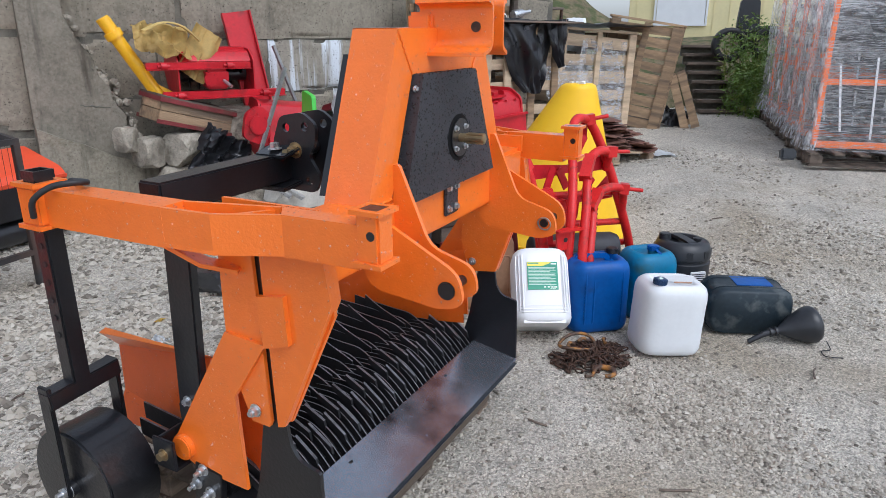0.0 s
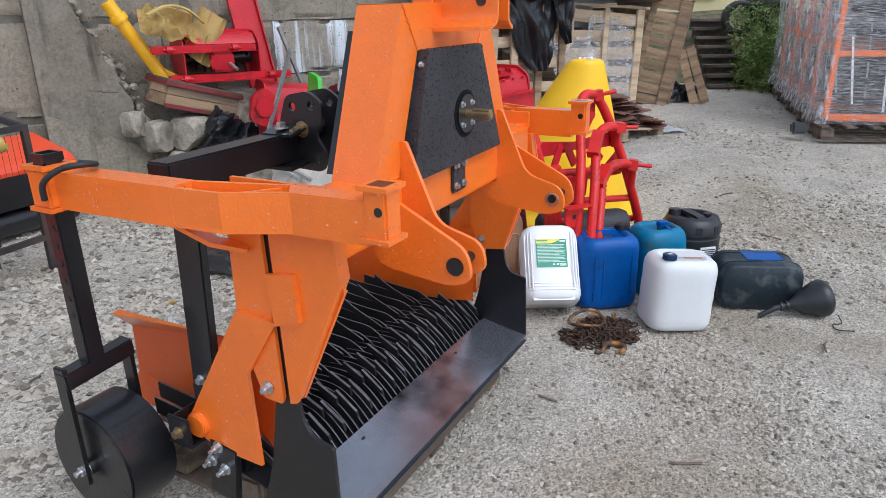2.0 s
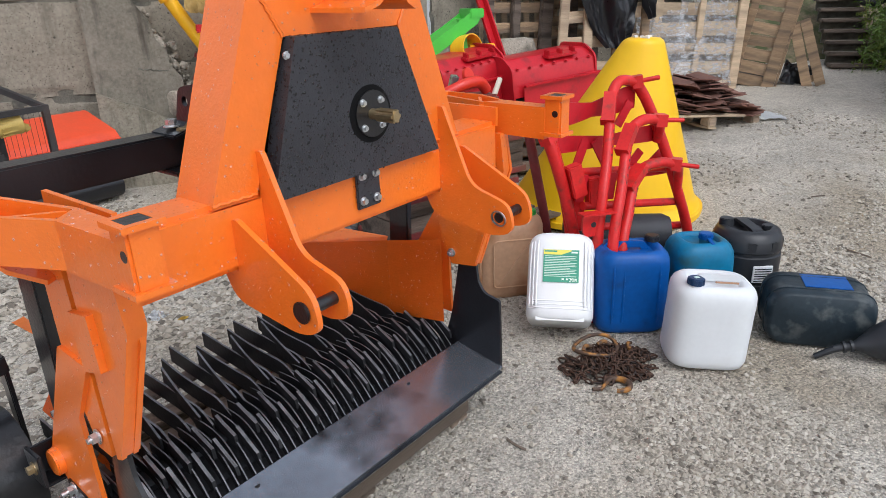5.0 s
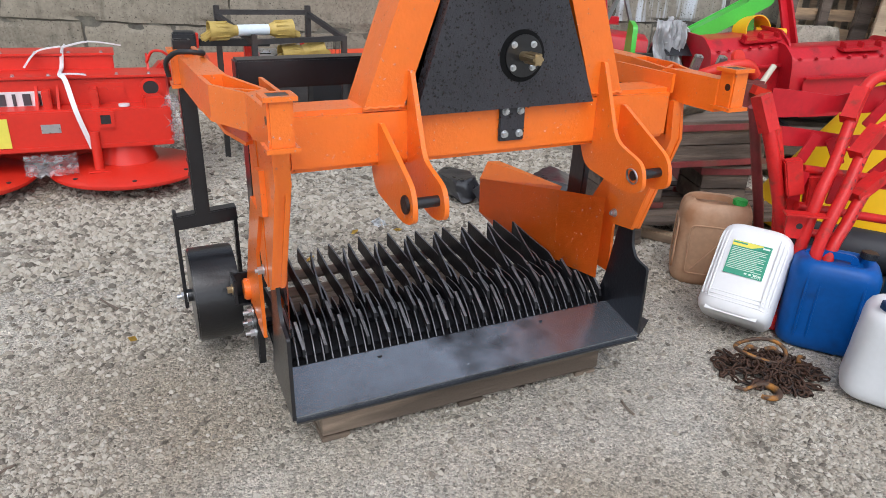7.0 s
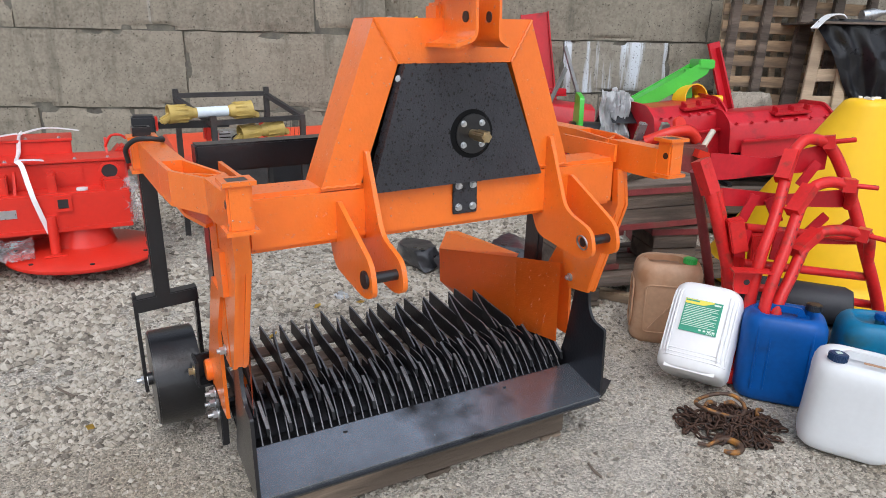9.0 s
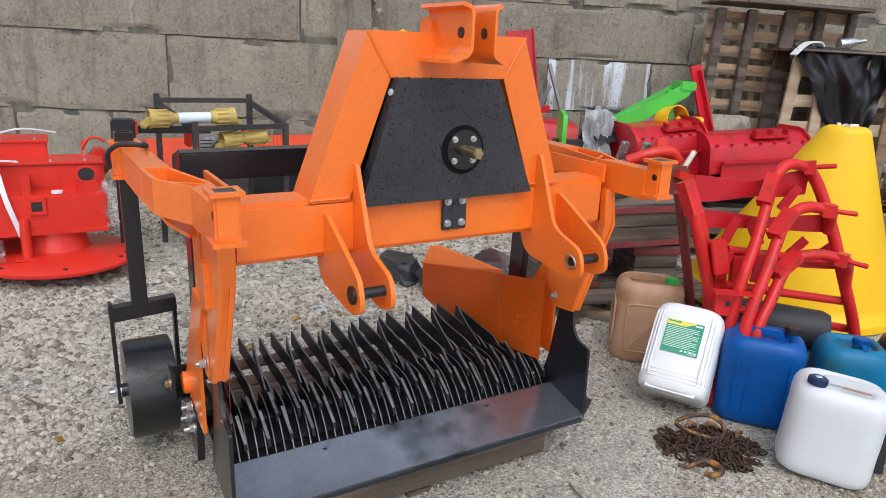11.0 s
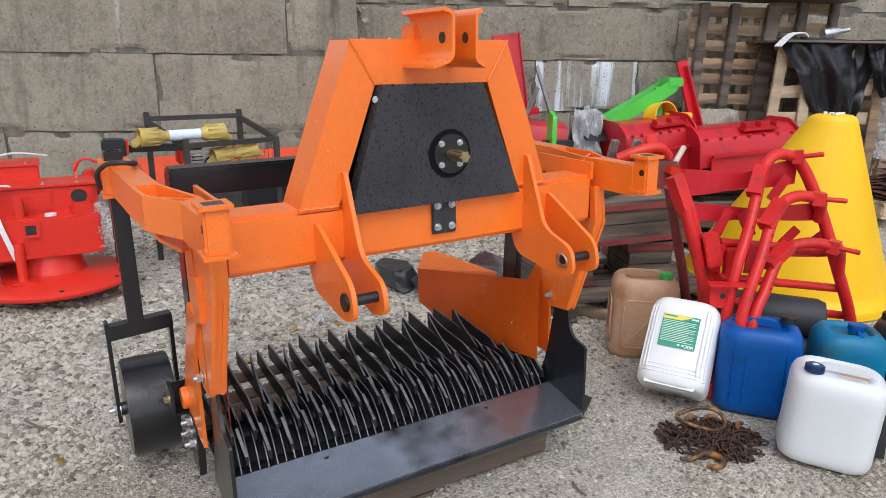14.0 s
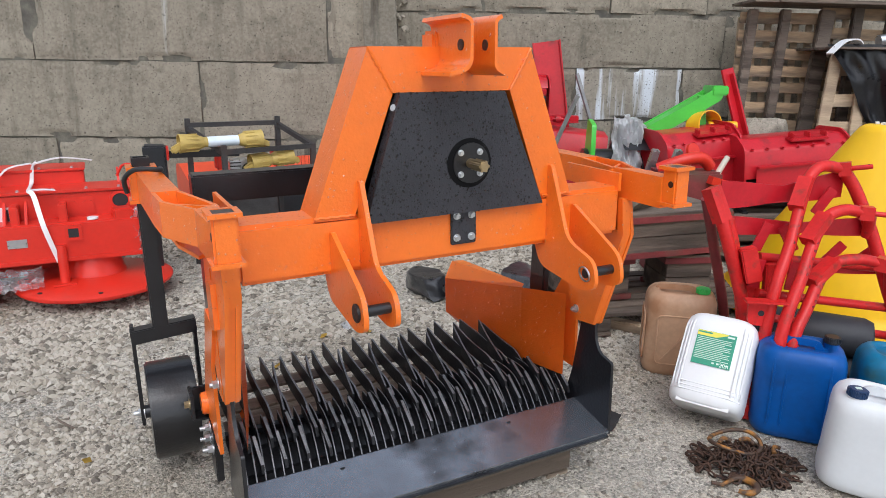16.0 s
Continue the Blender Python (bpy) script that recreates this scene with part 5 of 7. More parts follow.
# ---- beehive boxes and rubble beside the wall ----


def hive_box(m, w, d, h, label, mat=None):
    """A wooden box of overlapping boards with red-painted rims."""
    ob = thing("wooden_box", m, label, "box", "old wooden boxes")
    mat = mat or WOOD
    for s in (-1, 1):
        for k in range(2):
            part("side_board", board(B(), (0, s * (d / 2 - 0.012), h * (0.27 + 0.46 * k)), (w, 0.022, h * 0.44)), mat, ob)
            part("end_board", board(B(), (s * (w / 2 - 0.012), 0, h * (0.27 + 0.46 * k)), (0.022, d - 0.05, h * 0.44)), mat, ob)
        part("rim_strip", board(B(), (0, s * (d / 2 + 0.008), h - 0.02), (w + 0.05, 0.02, 0.04)), DARK_RED, ob)
        part("rim_strip", board(B(), (s * (w / 2 + 0.008), 0, h - 0.02), (0.02, d, 0.04)), DARK_RED, ob)
        part("base_strip", board(B(), (0, s * (d / 2 + 0.006), 0.02), (w + 0.03, 0.02, 0.035)), DARK_RED, ob)
    part("lid", board(B(), (0, 0, h + 0.006), (w + 0.04, d + 0.03, 0.02)), GREY_WOOD, ob)
    return ob


def rock(m, s, seed, mat=None, label="broken lump of grey concrete", cuts=9):
    """A lump split off along a few flat planes and roughened."""
    r = random.Random(seed)
    bm = B()
    bmesh.ops.create_icosphere(bm, subdivisions=4, radius=1)
    planes = []
    for k in range(cuts):
        n = Vector((r.gauss(0, 1), r.gauss(0, 1), r.gauss(0, 0.8))).normalized()
        planes.append((n, r.uniform(0.55, 0.82)))
    planes += [(Vector(a), d) for a, d in (((0, 0, -1), 0.7), ((0, 0, 1), 0.72), ((1, 0.1, 0), 0.7), ((-1, 0, 0.1), 0.72), ((0, 1, 0), 0.7), ((0.1, -1, 0), 0.7))]
    for v in bm.verts:
        for n, d in planes:
            over = v.co.dot(n) - d
            if over > 0:
                v.co -= n * over
        c = v.co.copy()
        v.co *= 1 + 0.07 * noise.noise(c * 2.2 + Vector((seed, 0, 0))) + 0.04 * noise.noise(c * 6 + Vector((0, seed, 0)))
        v.co = Vector((v.co.x * s[0], v.co.y * s[1], v.co.z * s[2])) * 1.22
    ob = part("rubble_lump", bm, mat or RUBBLE, smooth=35)
    return tagged(place(ob, m), label, "rubble", "rubble lumps")


g = gz(2.2, 1.5)
pallet("wooden_pallet", pose(2.2, 1.6, g, 0, 0, -14), 1.2, 0.8, GREY_WOOD, "weathered wooden pallet carrying old boxes")
hive_box(pose(1.72, 1.72, g + 0.145, 0, 0, -10), 0.4, 0.36, 0.27, "dark wooden box supporting another on a pallet", GREY_WOOD)
hive_box(pose(2.3, 1.52, g + 0.145, 0, 0, -20), 0.3, 0.34, 0.27, "small weathered wooden box with red rims on a pallet", GREY_WOOD)
hive_box(pose(2.03, 1.58, g + 0.447, 0, 0, -8), 0.92, 0.46, 0.26, "weathered plank box with red-painted rims", GREY_WOOD)
# Concrete-coloured lump stands in for a pale plastic bag.
rock(pose(1.95, 1.6, g + 0.79, 0, 0, 20), (0.2, 0.16, 0.11), 21, PALE_CONCRETE, "pale bag-shaped lump on a wooden box")
plank = thing("timber_offcut", pose(1.8, 1.35, gz(1.8, 1.35) + 0.02, 0, 0, -60), "pale sawn timber offcut lying by a pallet", "timber")
part("timber", board(B(), (0, 0, 0.01), (0.5, 0.07, 0.06)), FRESH_WOOD, plank)
for k, (x, y, sx, sy, sz) in enumerate(((1.18, 2.15, 0.26, 0.16, 0.1), (1.55, 2.2, 0.3, 0.2, 0.12), (0.95, 2.5, 0.2, 0.15, 0.1))):
    rock(pose(x, y, gz(x, y) + sz * 0.75, 0, 0, 40 * k), (sx, sy, sz), 31 + k, FILM, "bundle of crumpled black polythene on the gravel")
clod = rock(pose(0.93, 0.55, 0.02, 0, 0, 30), (0.1, 0.05, 0.02), 40, RUBBER, "dark scrap of rubber on the gravel")
br = thing("black_bracket", pose(1.25, 1.75, gz(1.25, 1.75), 0, 0, -20), "black steel bracket lying on the ground", "bracket")
part("bar", box(B(), (0, 0, 0.1), (0.35, 0.09, 0.09), bevel=0.006), BLACK_STEEL, br)
part("lug", box(B(), (-0.12, 0, 0.17), (0.06, 0.09, 0.09), bevel=0.006), BLACK_STEEL, br)
part("lug", box(B(), (0.1, 0.02, 0.05), (0.06, 0.3, 0.1), bevel=0.006), BLACK_STEEL, br)
part("slab", box(B(), (-0.1, -0.02, 0.03), (0.12, 0.3, 0.06), bevel=0.006), BLACK_STEEL, br)

# pile seen past the digger's rear: lumps, box, tarpaulin, tillers
pile = [((2.02, 4.31, 0.64), (0.13, 0.13, 0.15), 3), ((2.33, 4.15, 0.65), (0.25, 0.17, 0.165), 4), ((1.88, 4.4, 0.76), (0.1, 0.1, 0.12), 5), ((2.36, 4.2, 0.26), (0.42, 0.26, 0.28), 7), ((2.85, 3.85, 0.3), (0.5, 0.32, 0.34), 9), ((3.2, 3.5, 0.2), (0.4, 0.35, 0.24), 10)]
for p, s, k in pile:
    rock(pose(*p, 0, 0, -20 + 7 * k), s, k, cuts=3)
hive_box(pose(2.36, 4.22, 0.83, 5, 15, -12), 0.7, 0.36, 0.23, "weathered box with red rims resting on rubble", WOOD)
film = thing("crumpled_film", pose(2.37, 3.76, 0.4), "crumpled black polythene sheet hanging over rubble", "plastic sheet")


def cloth(w, h, nx, ny, depth, seed, fold=2.5, taper=1.0, skew=0.0):
    bm = B()
    rows = []
    for j in range(ny + 1):
        row = []
        for i in range(nx + 1):
            u, v = i / nx, j / ny
            q = Vector((u * fold * 2, v * fold, seed * 7.3))
            k = abs(noise.noise(q)) * 1.6 + 0.5 * noise.noise(q * 2.7) + 0.25 * noise.noise(q * 6)
            row.append(bm.verts.new(((u - 0.5) * w * (taper + (1 - taper) * v) + skew * (1 - v) * w + 0.06 * w * noise.noise(q * 1.3 + Vector((3, 3, 3))), depth * k, (v - 0.5) * h + 0.05 * h * noise.noise(q * 1.1 + Vector((9, 0, 0))))))
        rows.append(row)
    for a, b in zip(rows, rows[1:]):
        for i in range(nx):
            bm.faces.new((a[i], a[i + 1], b[i + 1], b[i]))
    bmesh.ops.solidify(bm, geom=bm.faces[:], thickness=0.003)
    return bm


part("sheet", cloth(0.46, 0.52, 26, 30, 0.13, 2, 2.2), FILM, film).matrix_basis = pose(0, 0, 0.19, -30, 34, -27)
grey_sack = rock(pose(2.72, 3.2, 0.33, 0, 10, -27), (0.36, 0.2, 0.2), 77, material("grey_woven_sacking", (0.62, 0.59, 0.53), 0.8, vary=0.25, scale=6, bump=0.6, bump_scale=14), "slumped grey woven sack on the heap", cuts=5)
grey_sack["category"], grey_sack["group"], grey_sack.name = "sack", "", "woven_sack"
rock(pose(2.8, 3.3, 0.08, 0, 0, -27), (0.5, 0.3, 0.16), 78)
for a, c, label in (((2.24, 3.4, 0.55), (2.36, 3.02, 0.31), "bare steel angle bar leaning on the heap"), ((2.36, 3.42, 0.5), (2.5, 3.0, 0.27), "bare steel angle bar leaning on the heap"), ((2.59, 3.2, 0.56), (2.57, 3.15, 0.2), "short steel bar standing in the heap")):
    bar = thing("steel_bar", pose(0, 0, 0), label, "steel bar", "steel bars in the heap")
    part("bar", sweep(B(), [a, c], 0, square=(0.045, 0.03)), ZINC, bar)
TARP = material("dirty_yellow_tarpaulin", (0.66, 0.48, 0.17), 0.65, vary=0.2, scale=5, bump=0.3, bump_scale=12, dirt=(0.34, 0.22, 0.07), dirt_at=0.6)
WRAP = material("torn_white_sacking", (0.7, 0.71, 0.72), 0.55, vary=0.12, scale=7, bump=0.4, bump_scale=14)
tarp = thing("tarpaulin", pose(2.24, 4.16, 1.56), "dirty yellow tarpaulin thrown over red tillers", "tarpaulin")
part("sheet", cloth(0.46, 0.3, 24, 18, 0.12, 4, 1.2), TARP, tarp).matrix_basis = pose(-0.08, -0.02, 0.05, -35, 6, -27)
part("flap", cloth(0.26, 0.46, 18, 24, 0.05, 6, 1.0), TARP, tarp).matrix_basis = pose(0.2, -0.14, -0.08, -12, 32, -27)
part("fold", sweep(B(), curve_points([(-0.25, 0.02, 0.1), (-0.08, -0.03, 0.17), (0.08, -0.08, 0.14), (0.2, -0.15, 0.02)], 6), 0, square=(0.05, 0.012)), TARP, tarp)
tube = thing("grain_auger_tube", pose(0, 0, 0), "yellow painted steel auger tube leaning against the wall", "tube")
p, q = Vector((1.83, 4.45, 1.76)), Vector((2.17, 4.28, 1.11))
part("pipe", cyl(B(), p, q, 0.055, seg=22, bevel=0.004), YELLOW_PAINT, tube)
part("collar", cyl(B(), p.lerp(q, 0.16), p.lerp(q, 0.24), 0.075, seg=22, bevel=0.004), YELLOW_PAINT, tube)
part("pipe", cyl(B(), p + Vector((0.06, 0.05, -0.01)), p.lerp(q, 0.22) + Vector((0.06, 0.05, -0.01)), 0.05, seg=20), YELLOW_PAINT, tube)
part("flange", box(B(), q + Vector((0.02, -0.02, 0.02)), (0.22, 0.02, 0.12), (0, 30, -27)), YELLOW_PAINT, tube)


def heap_tiller(m, label):
    """A rotary tiller lying on the heap: two cross bars with hinge loops, hood, gearbox, side plates and rotor."""
    ob = thing("rotary_tiller", m, label, "tiller", "red tillers")
    hood = rounded([(-0.02, 0.3), (0.06, 0.38), (0.3, 0.4), (0.42, 0.22), (0.4, 0.22), (0.29, 0.375), (0.07, 0.355), (0.0, 0.29)], 0.015, 2)
    part("hood", prism(B(), hood, "x", -0.32, 0.3, bevel=0.003), CRIMSON, ob)
    part("hood_ridge", box(B(), (0.0, 0.16, 0.395), (0.6, 0.03, 0.03), (4, 0, 0), bevel=0.004), CRIMSON, ob)
    for z, x0, x1, t in ((0.27, -0.62, 0.28, 0.055), (0.02, -0.5, 0.6, 0.06)):
        bar = part("cross_bar", box(B(), ((x0 + x1) / 2, -0.05, z), (x1 - x0, 0.05, t), bevel=0.006), CRIMSON, ob)
        part("bar_lip", box(B(), ((x0 + x1) / 2, -0.085, z - t / 2), (x1 - x0, 0.04, 0.008), bevel=0.002), CRIMSON, bar)
        for x in (x0 + 0.14, x1 - 0.2):
            part("hinge_loop", ring_tube(B(), (x, -0.09, z), (1, 0, 0), 0.032, 0.018, 0.05, 18), CRIMSON, bar)
            part("hinge_pin", cyl(B(), (x - 0.05, -0.09, z), (x + 0.05, -0.09, z), 0.012, seg=12), CRIMSON, bar)
    gb = part("gearbox", box(B(), (-0.03, -0.02, 0.15), (0.2, 0.16, 0.17), bevel=0.02), CRIMSON, ob)
    part("bearing_cover", cyl(B(), (-0.09, -0.1, 0.15), (-0.09, -0.118, 0.15), 0.065, seg=24, bevel=0.004), CRIMSON, gb)
    for k in range(6):
        a = 2 * math.pi * k / 6
        bolt(gb, (-0.09 + 0.05 * math.cos(a), -0.118, 0.15 + 0.05 * math.sin(a)), (0, -1, 0), 0.008, CRIMSON, washer=False, label="painted bolt")
    part("input_shaft", cyl(B(), (0.02, -0.1, 0.14), (0.05, -0.2, 0.1), 0.016, seg=12), ZINC, gb)
    for x in (-0.36, 0.31):
        side_p = rounded([(-0.06, 0.0), (-0.05, 0.32), (0.08, 0.4), (0.3, 0.4), (0.44, 0.2), (0.3, 0.0)], 0.03, 3)
        part("side_plate", prism(B(), side_p, "x", x, x + 0.012), CRIMSON, ob)
    part("rotor", cyl(B(), (-0.34, 0.2, 0.16), (0.32, 0.2, 0.16), 0.06, seg=14), BLACK_STEEL, ob)
    for k in range(8):
        part("blade", box(B(), (-0.3 + 0.08 * k, 0.16 + 0.06 * math.cos(k), 0.16), (0.014, 0.24, 0.05), (47 * k, 0, 0), bevel=0.003), BLACK_STEEL, ob)
    return ob


heap_tiller(pose(2.57, 3.97, 1.11, 4, 0, -26.7), "crimson rotary tiller lying on the heap by the wall")
rock(pose(2.78, 4.15, 0.72, 0, 0, -27), (0.45, 0.24, 0.3), 81)
lower = thing("rotary_tiller", pose(2.85, 3.78, 0.6, 0, 6, -26.7), "crimson rotary tiller with a round bolted gear cover", "tiller", "red tillers")
part("hood", prism(B(), rounded([(-0.22, 0.05), (-0.1, 0.42), (0.12, 0.46), (0.14, 0.43), (-0.08, 0.39), (-0.19, 0.05)], 0.02, 2), "x", -0.05, 0.5, bevel=0.003), CRIMSON, lower)
part("side_plate", prism(B(), rounded([(-0.22, -0.1), (-0.2, 0.2), (-0.08, 0.45), (0.14, 0.48), (0.3, 0.1), (0.2, -0.1)], 0.04, 3), "x", -0.075, -0.055), CRIMSON, lower)
gc = part("gear_cover", prism(B(), rounded([(-0.26, 0.12), (-0.24, 0.34), (-0.12, 0.42), (-0.03, 0.36), (0.0, 0.14), (-0.1, 0.06)], 0.05, 4), "y", -0.25, -0.19, bevel=0.006), CRIMSON, lower)
part("bearing_cover", cyl(B(), (-0.13, -0.25, 0.24), (-0.13, -0.275, 0.24), 0.085, seg=28, bevel=0.005), CRIMSON, gc)
for k in range(8):
    a = 2 * math.pi * k / 8
    bolt(gc, (-0.13 + 0.1 * math.cos(a), -0.252, 0.24 + 0.1 * math.sin(a)), (0, -1, 0), 0.01, CRIMSON, washer=False, label="painted bolt")
part("rear_flap", box(B(), (0.24, -0.24, 0.1), (0.5, 0.014, 0.3), (-14, 0, 0), bevel=0.004), CRIMSON, lower)
part("base", box(B(), (0.2, 0.05, -0.25), (0.5, 0.3, 0.5), bevel=0.02), BLACK_STEEL, lower)
pan = thing("hood_panel", pose(3.07, 3.9, 0.62, -7, -8, -27), "crimson sheet-steel hood panel standing against the wall", "panel")
part("sheet", box(B(), (0, 0, 0.62), (0.27, 0.02, 1.24), bevel=0.004), CRIMSON, pan)
for x in (-0.13, 0.13):
    part("edge_fold", box(B(), (x, -0.025, 0.62), (0.012, 0.05, 1.24)), CRIMSON, pan)
part("hinge", cyl(B(), (-0.1, -0.03, 0.3), (0.1, -0.03, 0.3), 0.02, seg=10), CRIMSON, pan)
part("stand", box(B(), (0, 0.02, -0.3), (0.34, 0.2, 0.62), bevel=0.01), CRIMSON, pan)
part("shelf", box(B(), (0.06, -0.06, 0.05), (0.36, 0.16, 0.1), bevel=0.006), CRIMSON, pan)
for i, (p, q, rr) in enumerate((((2.54, 3.6, 0.42), (2.94, 3.5, 1.35), 0.014), ((3.17, 3.83, 1.54), (3.45, 3.7, 0.7), 0.012))):
    rod = thing("steel_bar", pose(0, 0, 0), "bare steel angle bar leaning on the heap", "bar", "leaning bars")
    part("bar", sweep(B(), [p, q], 0, square=(0.035, 0.022)), material("bare_galvanised_steel_%d" % i, (0.33, 0.33, 0.33), 0.5, metal=0.6, vary=0.3, scale=9), rod)

# green tiller, sack, flail mowers
gt = thing("green_tiller", pose(3.28, 3.02, 0.5, 0, 0, -27), "bright green rotary tiller with a pointed headstock", "tiller")
part("rotor", cyl(B(), (-0.5, 0, 0.25), (0.5, 0, 0.25), 0.15, seg=18), BLACK_STEEL, gt)
part("stand", box(B(), (0, 0.05, -0.18), (0.9, 0.4, 0.6), bevel=0.02), BLACK_STEEL, gt)
part("hood", prism(B(), rounded([(-0.3, 0.42), (-0.1, 0.56), (0.2, 0.5), (0.3, 0.36), (0.2, 0.44), (-0.1, 0.5)], 0.01, 2), "x", -0.2, 0.5), BLACK_STEEL, gt)
part("end_plate", prism(B(), rounded([(-0.16, 0.3), (-0.14, 0.62), (0.06, 0.66), (0.12, 0.3)], 0.03, 3), "x", -0.46, -0.42), GREEN, gt)
part("cross_plate", box(B(), (0.2, -0.14, 0.53), (0.5, 0.02, 0.05), bevel=0.004), GREEN, gt)
for y in (-0.12, 0.08):
    part("headstock_cheek", prism(B(), rounded([(-0.02, 0.58), (0.42, 0.84), (0.58, 0.94), (0.66, 0.92), (0.64, 0.84), (0.36, 0.67), (0.14, 0.54)], 0.03, 3), "y", y - 0.008, y + 0.008), GREEN, gt)
part("headstock_web", prism(B(), [(0.02, 0.59), (0.5, 0.88), (0.52, 0.85), (0.1, 0.57)], "y", -0.12, 0.08), GREEN, gt)
part("top_bracket", box(B(), (0.62, -0.02, 0.92), (0.14, 0.24, 0.08), bevel=0.01), GREEN, gt)
part("headstock_brace", box(B(), (0.5, -0.1, 0.66), (0.05, 0.05, 0.44), (0, -8, 0)), GREEN, gt)
part("guard", ring_tube(B(), (0.5, -0.16, 0.62), (0.4, -1, 0.2), 0.13, 0.12, 0.16, 24), YELLOW_PAINT, gt, "yellow round shaft guard")
part("guard_tube", cyl(B(), (0.55, -0.1, 0.62), (0.8, -0.1, 0.62), 0.04, seg=14), YELLOW_PAINT, gt)
sack = thing("torn_sack", pose(3.0, 2.85, 0.92), "torn white plastic sacking hanging on steel bars", "sack")
part("sheet", cloth(0.26, 0.44, 28, 34, 0.1, 12, 1.5), WRAP, sack).matrix_basis = pose(0, 0, 0.05, -14, 0, -27)
part("sheet", cloth(0.24, 0.25, 22, 22, 0.08, 14, 1.6), WRAP, sack).matrix_basis = pose(0.12, 0.06, 0.16, -30, 20, -20)
for i, (x, y) in enumerate(((2.86, 2.7), (3.02, 2.62))):
    rod = thing("steel_bar", pose(x, y, 0.0, 18, 6, -20), "bare steel angle bar leaning on the heap", "bar", "leaning bars")
    part("bar", box(B(), (0, 0, 0.52), (0.06, 0.05, 1.04), bevel=0.006), ZINC, rod)


def flail(m, w, label):
    ob = thing("flail_mower", m, label, "mower", "red flail mowers")
    hood = rounded([(-0.3, 0.28), (-0.24, 0.5), (-0.1, 0.56), (0.22, 0.52), (0.32, 0.2), (0.29, 0.2), (0.2, 0.49), (-0.1, 0.53), (-0.22, 0.47), (-0.27, 0.28)], 0.02, 2)
    part("hood", prism(B(), hood, "x", -w / 2, w / 2, bevel=0.003), CRIMSON, ob)
    for s in (-1, 1):
        part("side_plate", prism(B(), rounded([(-0.32, 0.1), (-0.26, 0.52), (-0.1, 0.59), (0.24, 0.55), (0.36, 0.2), (0.28, 0.06)], 0.05, 3), "x", s * w / 2 - 0.008, s * w / 2 + 0.008), CRIMSON, ob)
    fl = part("front_flap", box(B(), (0.04, -0.335, 0.24), (w * 0.93, 0.012, 0.3), (-8, 0, 0), bevel=0.004), CRIMSON, ob)
    part("flap_rim", box(B(), (0.04, -0.34, 0.385), (w * 0.93, 0.03, 0.02), bevel=0.003), CRIMSON, fl)
    hd = part("headstock", box(B(), (0.1, -0.18, 0.55), (0.3, 0.1, 0.025), bevel=0.006), CRIMSON, ob)
    for x in (-0.03, 0.1, 0.23):
        part("headstock_lug", box(B(), (x, -0.18, 0.575), (0.014, 0.08, 0.05), bevel=0.005), CRIMSON, hd)
    for k in range(7):
        bolt(ob, (-w / 2 + 0.06 + (w - 0.12) * k / 6, -0.24, 0.505), (0, -0.5, 0.8), 0.011, CRIMSON, label="painted bolt")
    part("roller", cyl(B(), (-w / 2, 0.22, 0.1), (w / 2, 0.22, 0.1), 0.08, seg=20), BLACK_STEEL, ob)
    part("rotor", cyl(B(), (-w / 2, 0.0, 0.2), (w / 2, 0.0, 0.2), 0.1, seg=16), BLACK_STEEL, ob)
    part("skid", box(B(), (-w / 2, -0.05, 0.02), (0.05, 0.6, 0.04), bevel=0.01), BLACK_STEEL, ob)
    part("skid", box(B(), (w / 2, -0.05, 0.02), (0.05, 0.6, 0.04), bevel=0.01), BLACK_STEEL, ob)
    return ob


crate_base = thing("machine_stand", pose(3.85, 2.3, gz(3.85, 2.3), 0, 0, -27), "stack of dark pallets carrying two flail mowers", "pallet stack")
for k in range(3):
    for j in range(4):
        part("plank", board(B(), (0, -0.45 + 0.3 * j, 0.065 + 0.125 * k), (1.7, 0.14, 0.08)), GREY_WOOD, crate_base)
    for j in (-1, 0, 1):
        part("block", board(B(), (0.75 * j, 0, 0.02 + 0.125 * k), (0.12, 1.0, 0.045)), GREY_WOOD, crate_base)
zb = gz(3.85, 2.3) + 0.39
flail(pose(4.02, 2.14, zb + 0.02, 6, -5, -24), 0.85, "crimson flail mower with a flat front flap")
flail(pose(3.5, 2.62, zb + 0.04, 8, -7, -20), 0.62, "smaller crimson flail mower behind another")
arm = thing("hitch_arm", pose(0, 0, 0), "red flat steel arm standing out of a mower", "arm")
part("arm", sweep(B(), [(4.06, 2.55, 0.95), (3.93, 2.72, 1.6)], 0, square=(0.13, 0.02)), CRIMSON, arm)
part("arm_rib", sweep(B(), [(4.07, 2.52, 0.98), (3.95, 2.68, 1.56)], 0, square=(0.02, 0.05)), CRIMSON, arm)
elbow = thing("pto_elbow", pose(0, 0, 0), "red bent pipe and cover plate lying on a mower", "fitting")
part("pipe", sweep(B(), curve_points([(2.72, 2.2, 0.86), (2.85, 2.1, 0.93), (3.0, 2.05, 0.95), (3.1, 2.05, 0.88)]), 0.045, 12), RED, elbow)
part("cover", cyl(B(), (3.05, 2.2, 0.98), (3.05, 2.17, 0.99), 0.06, seg=20, bevel=0.003), RED, elbow)
part("arm", sweep(B(), [(3.0, 1.95, 0.8), (3.25, 1.85, 0.72)], 0, square=(0.1, 0.06)), RED, elbow)
part("grease_tube", cyl(B(), (3.1, 1.98, 0.82), (3.22, 2.0, 0.95), 0.022, seg=12), material("pale_grease_tube", (0.6, 0.55, 0.45), 0.5), elbow)
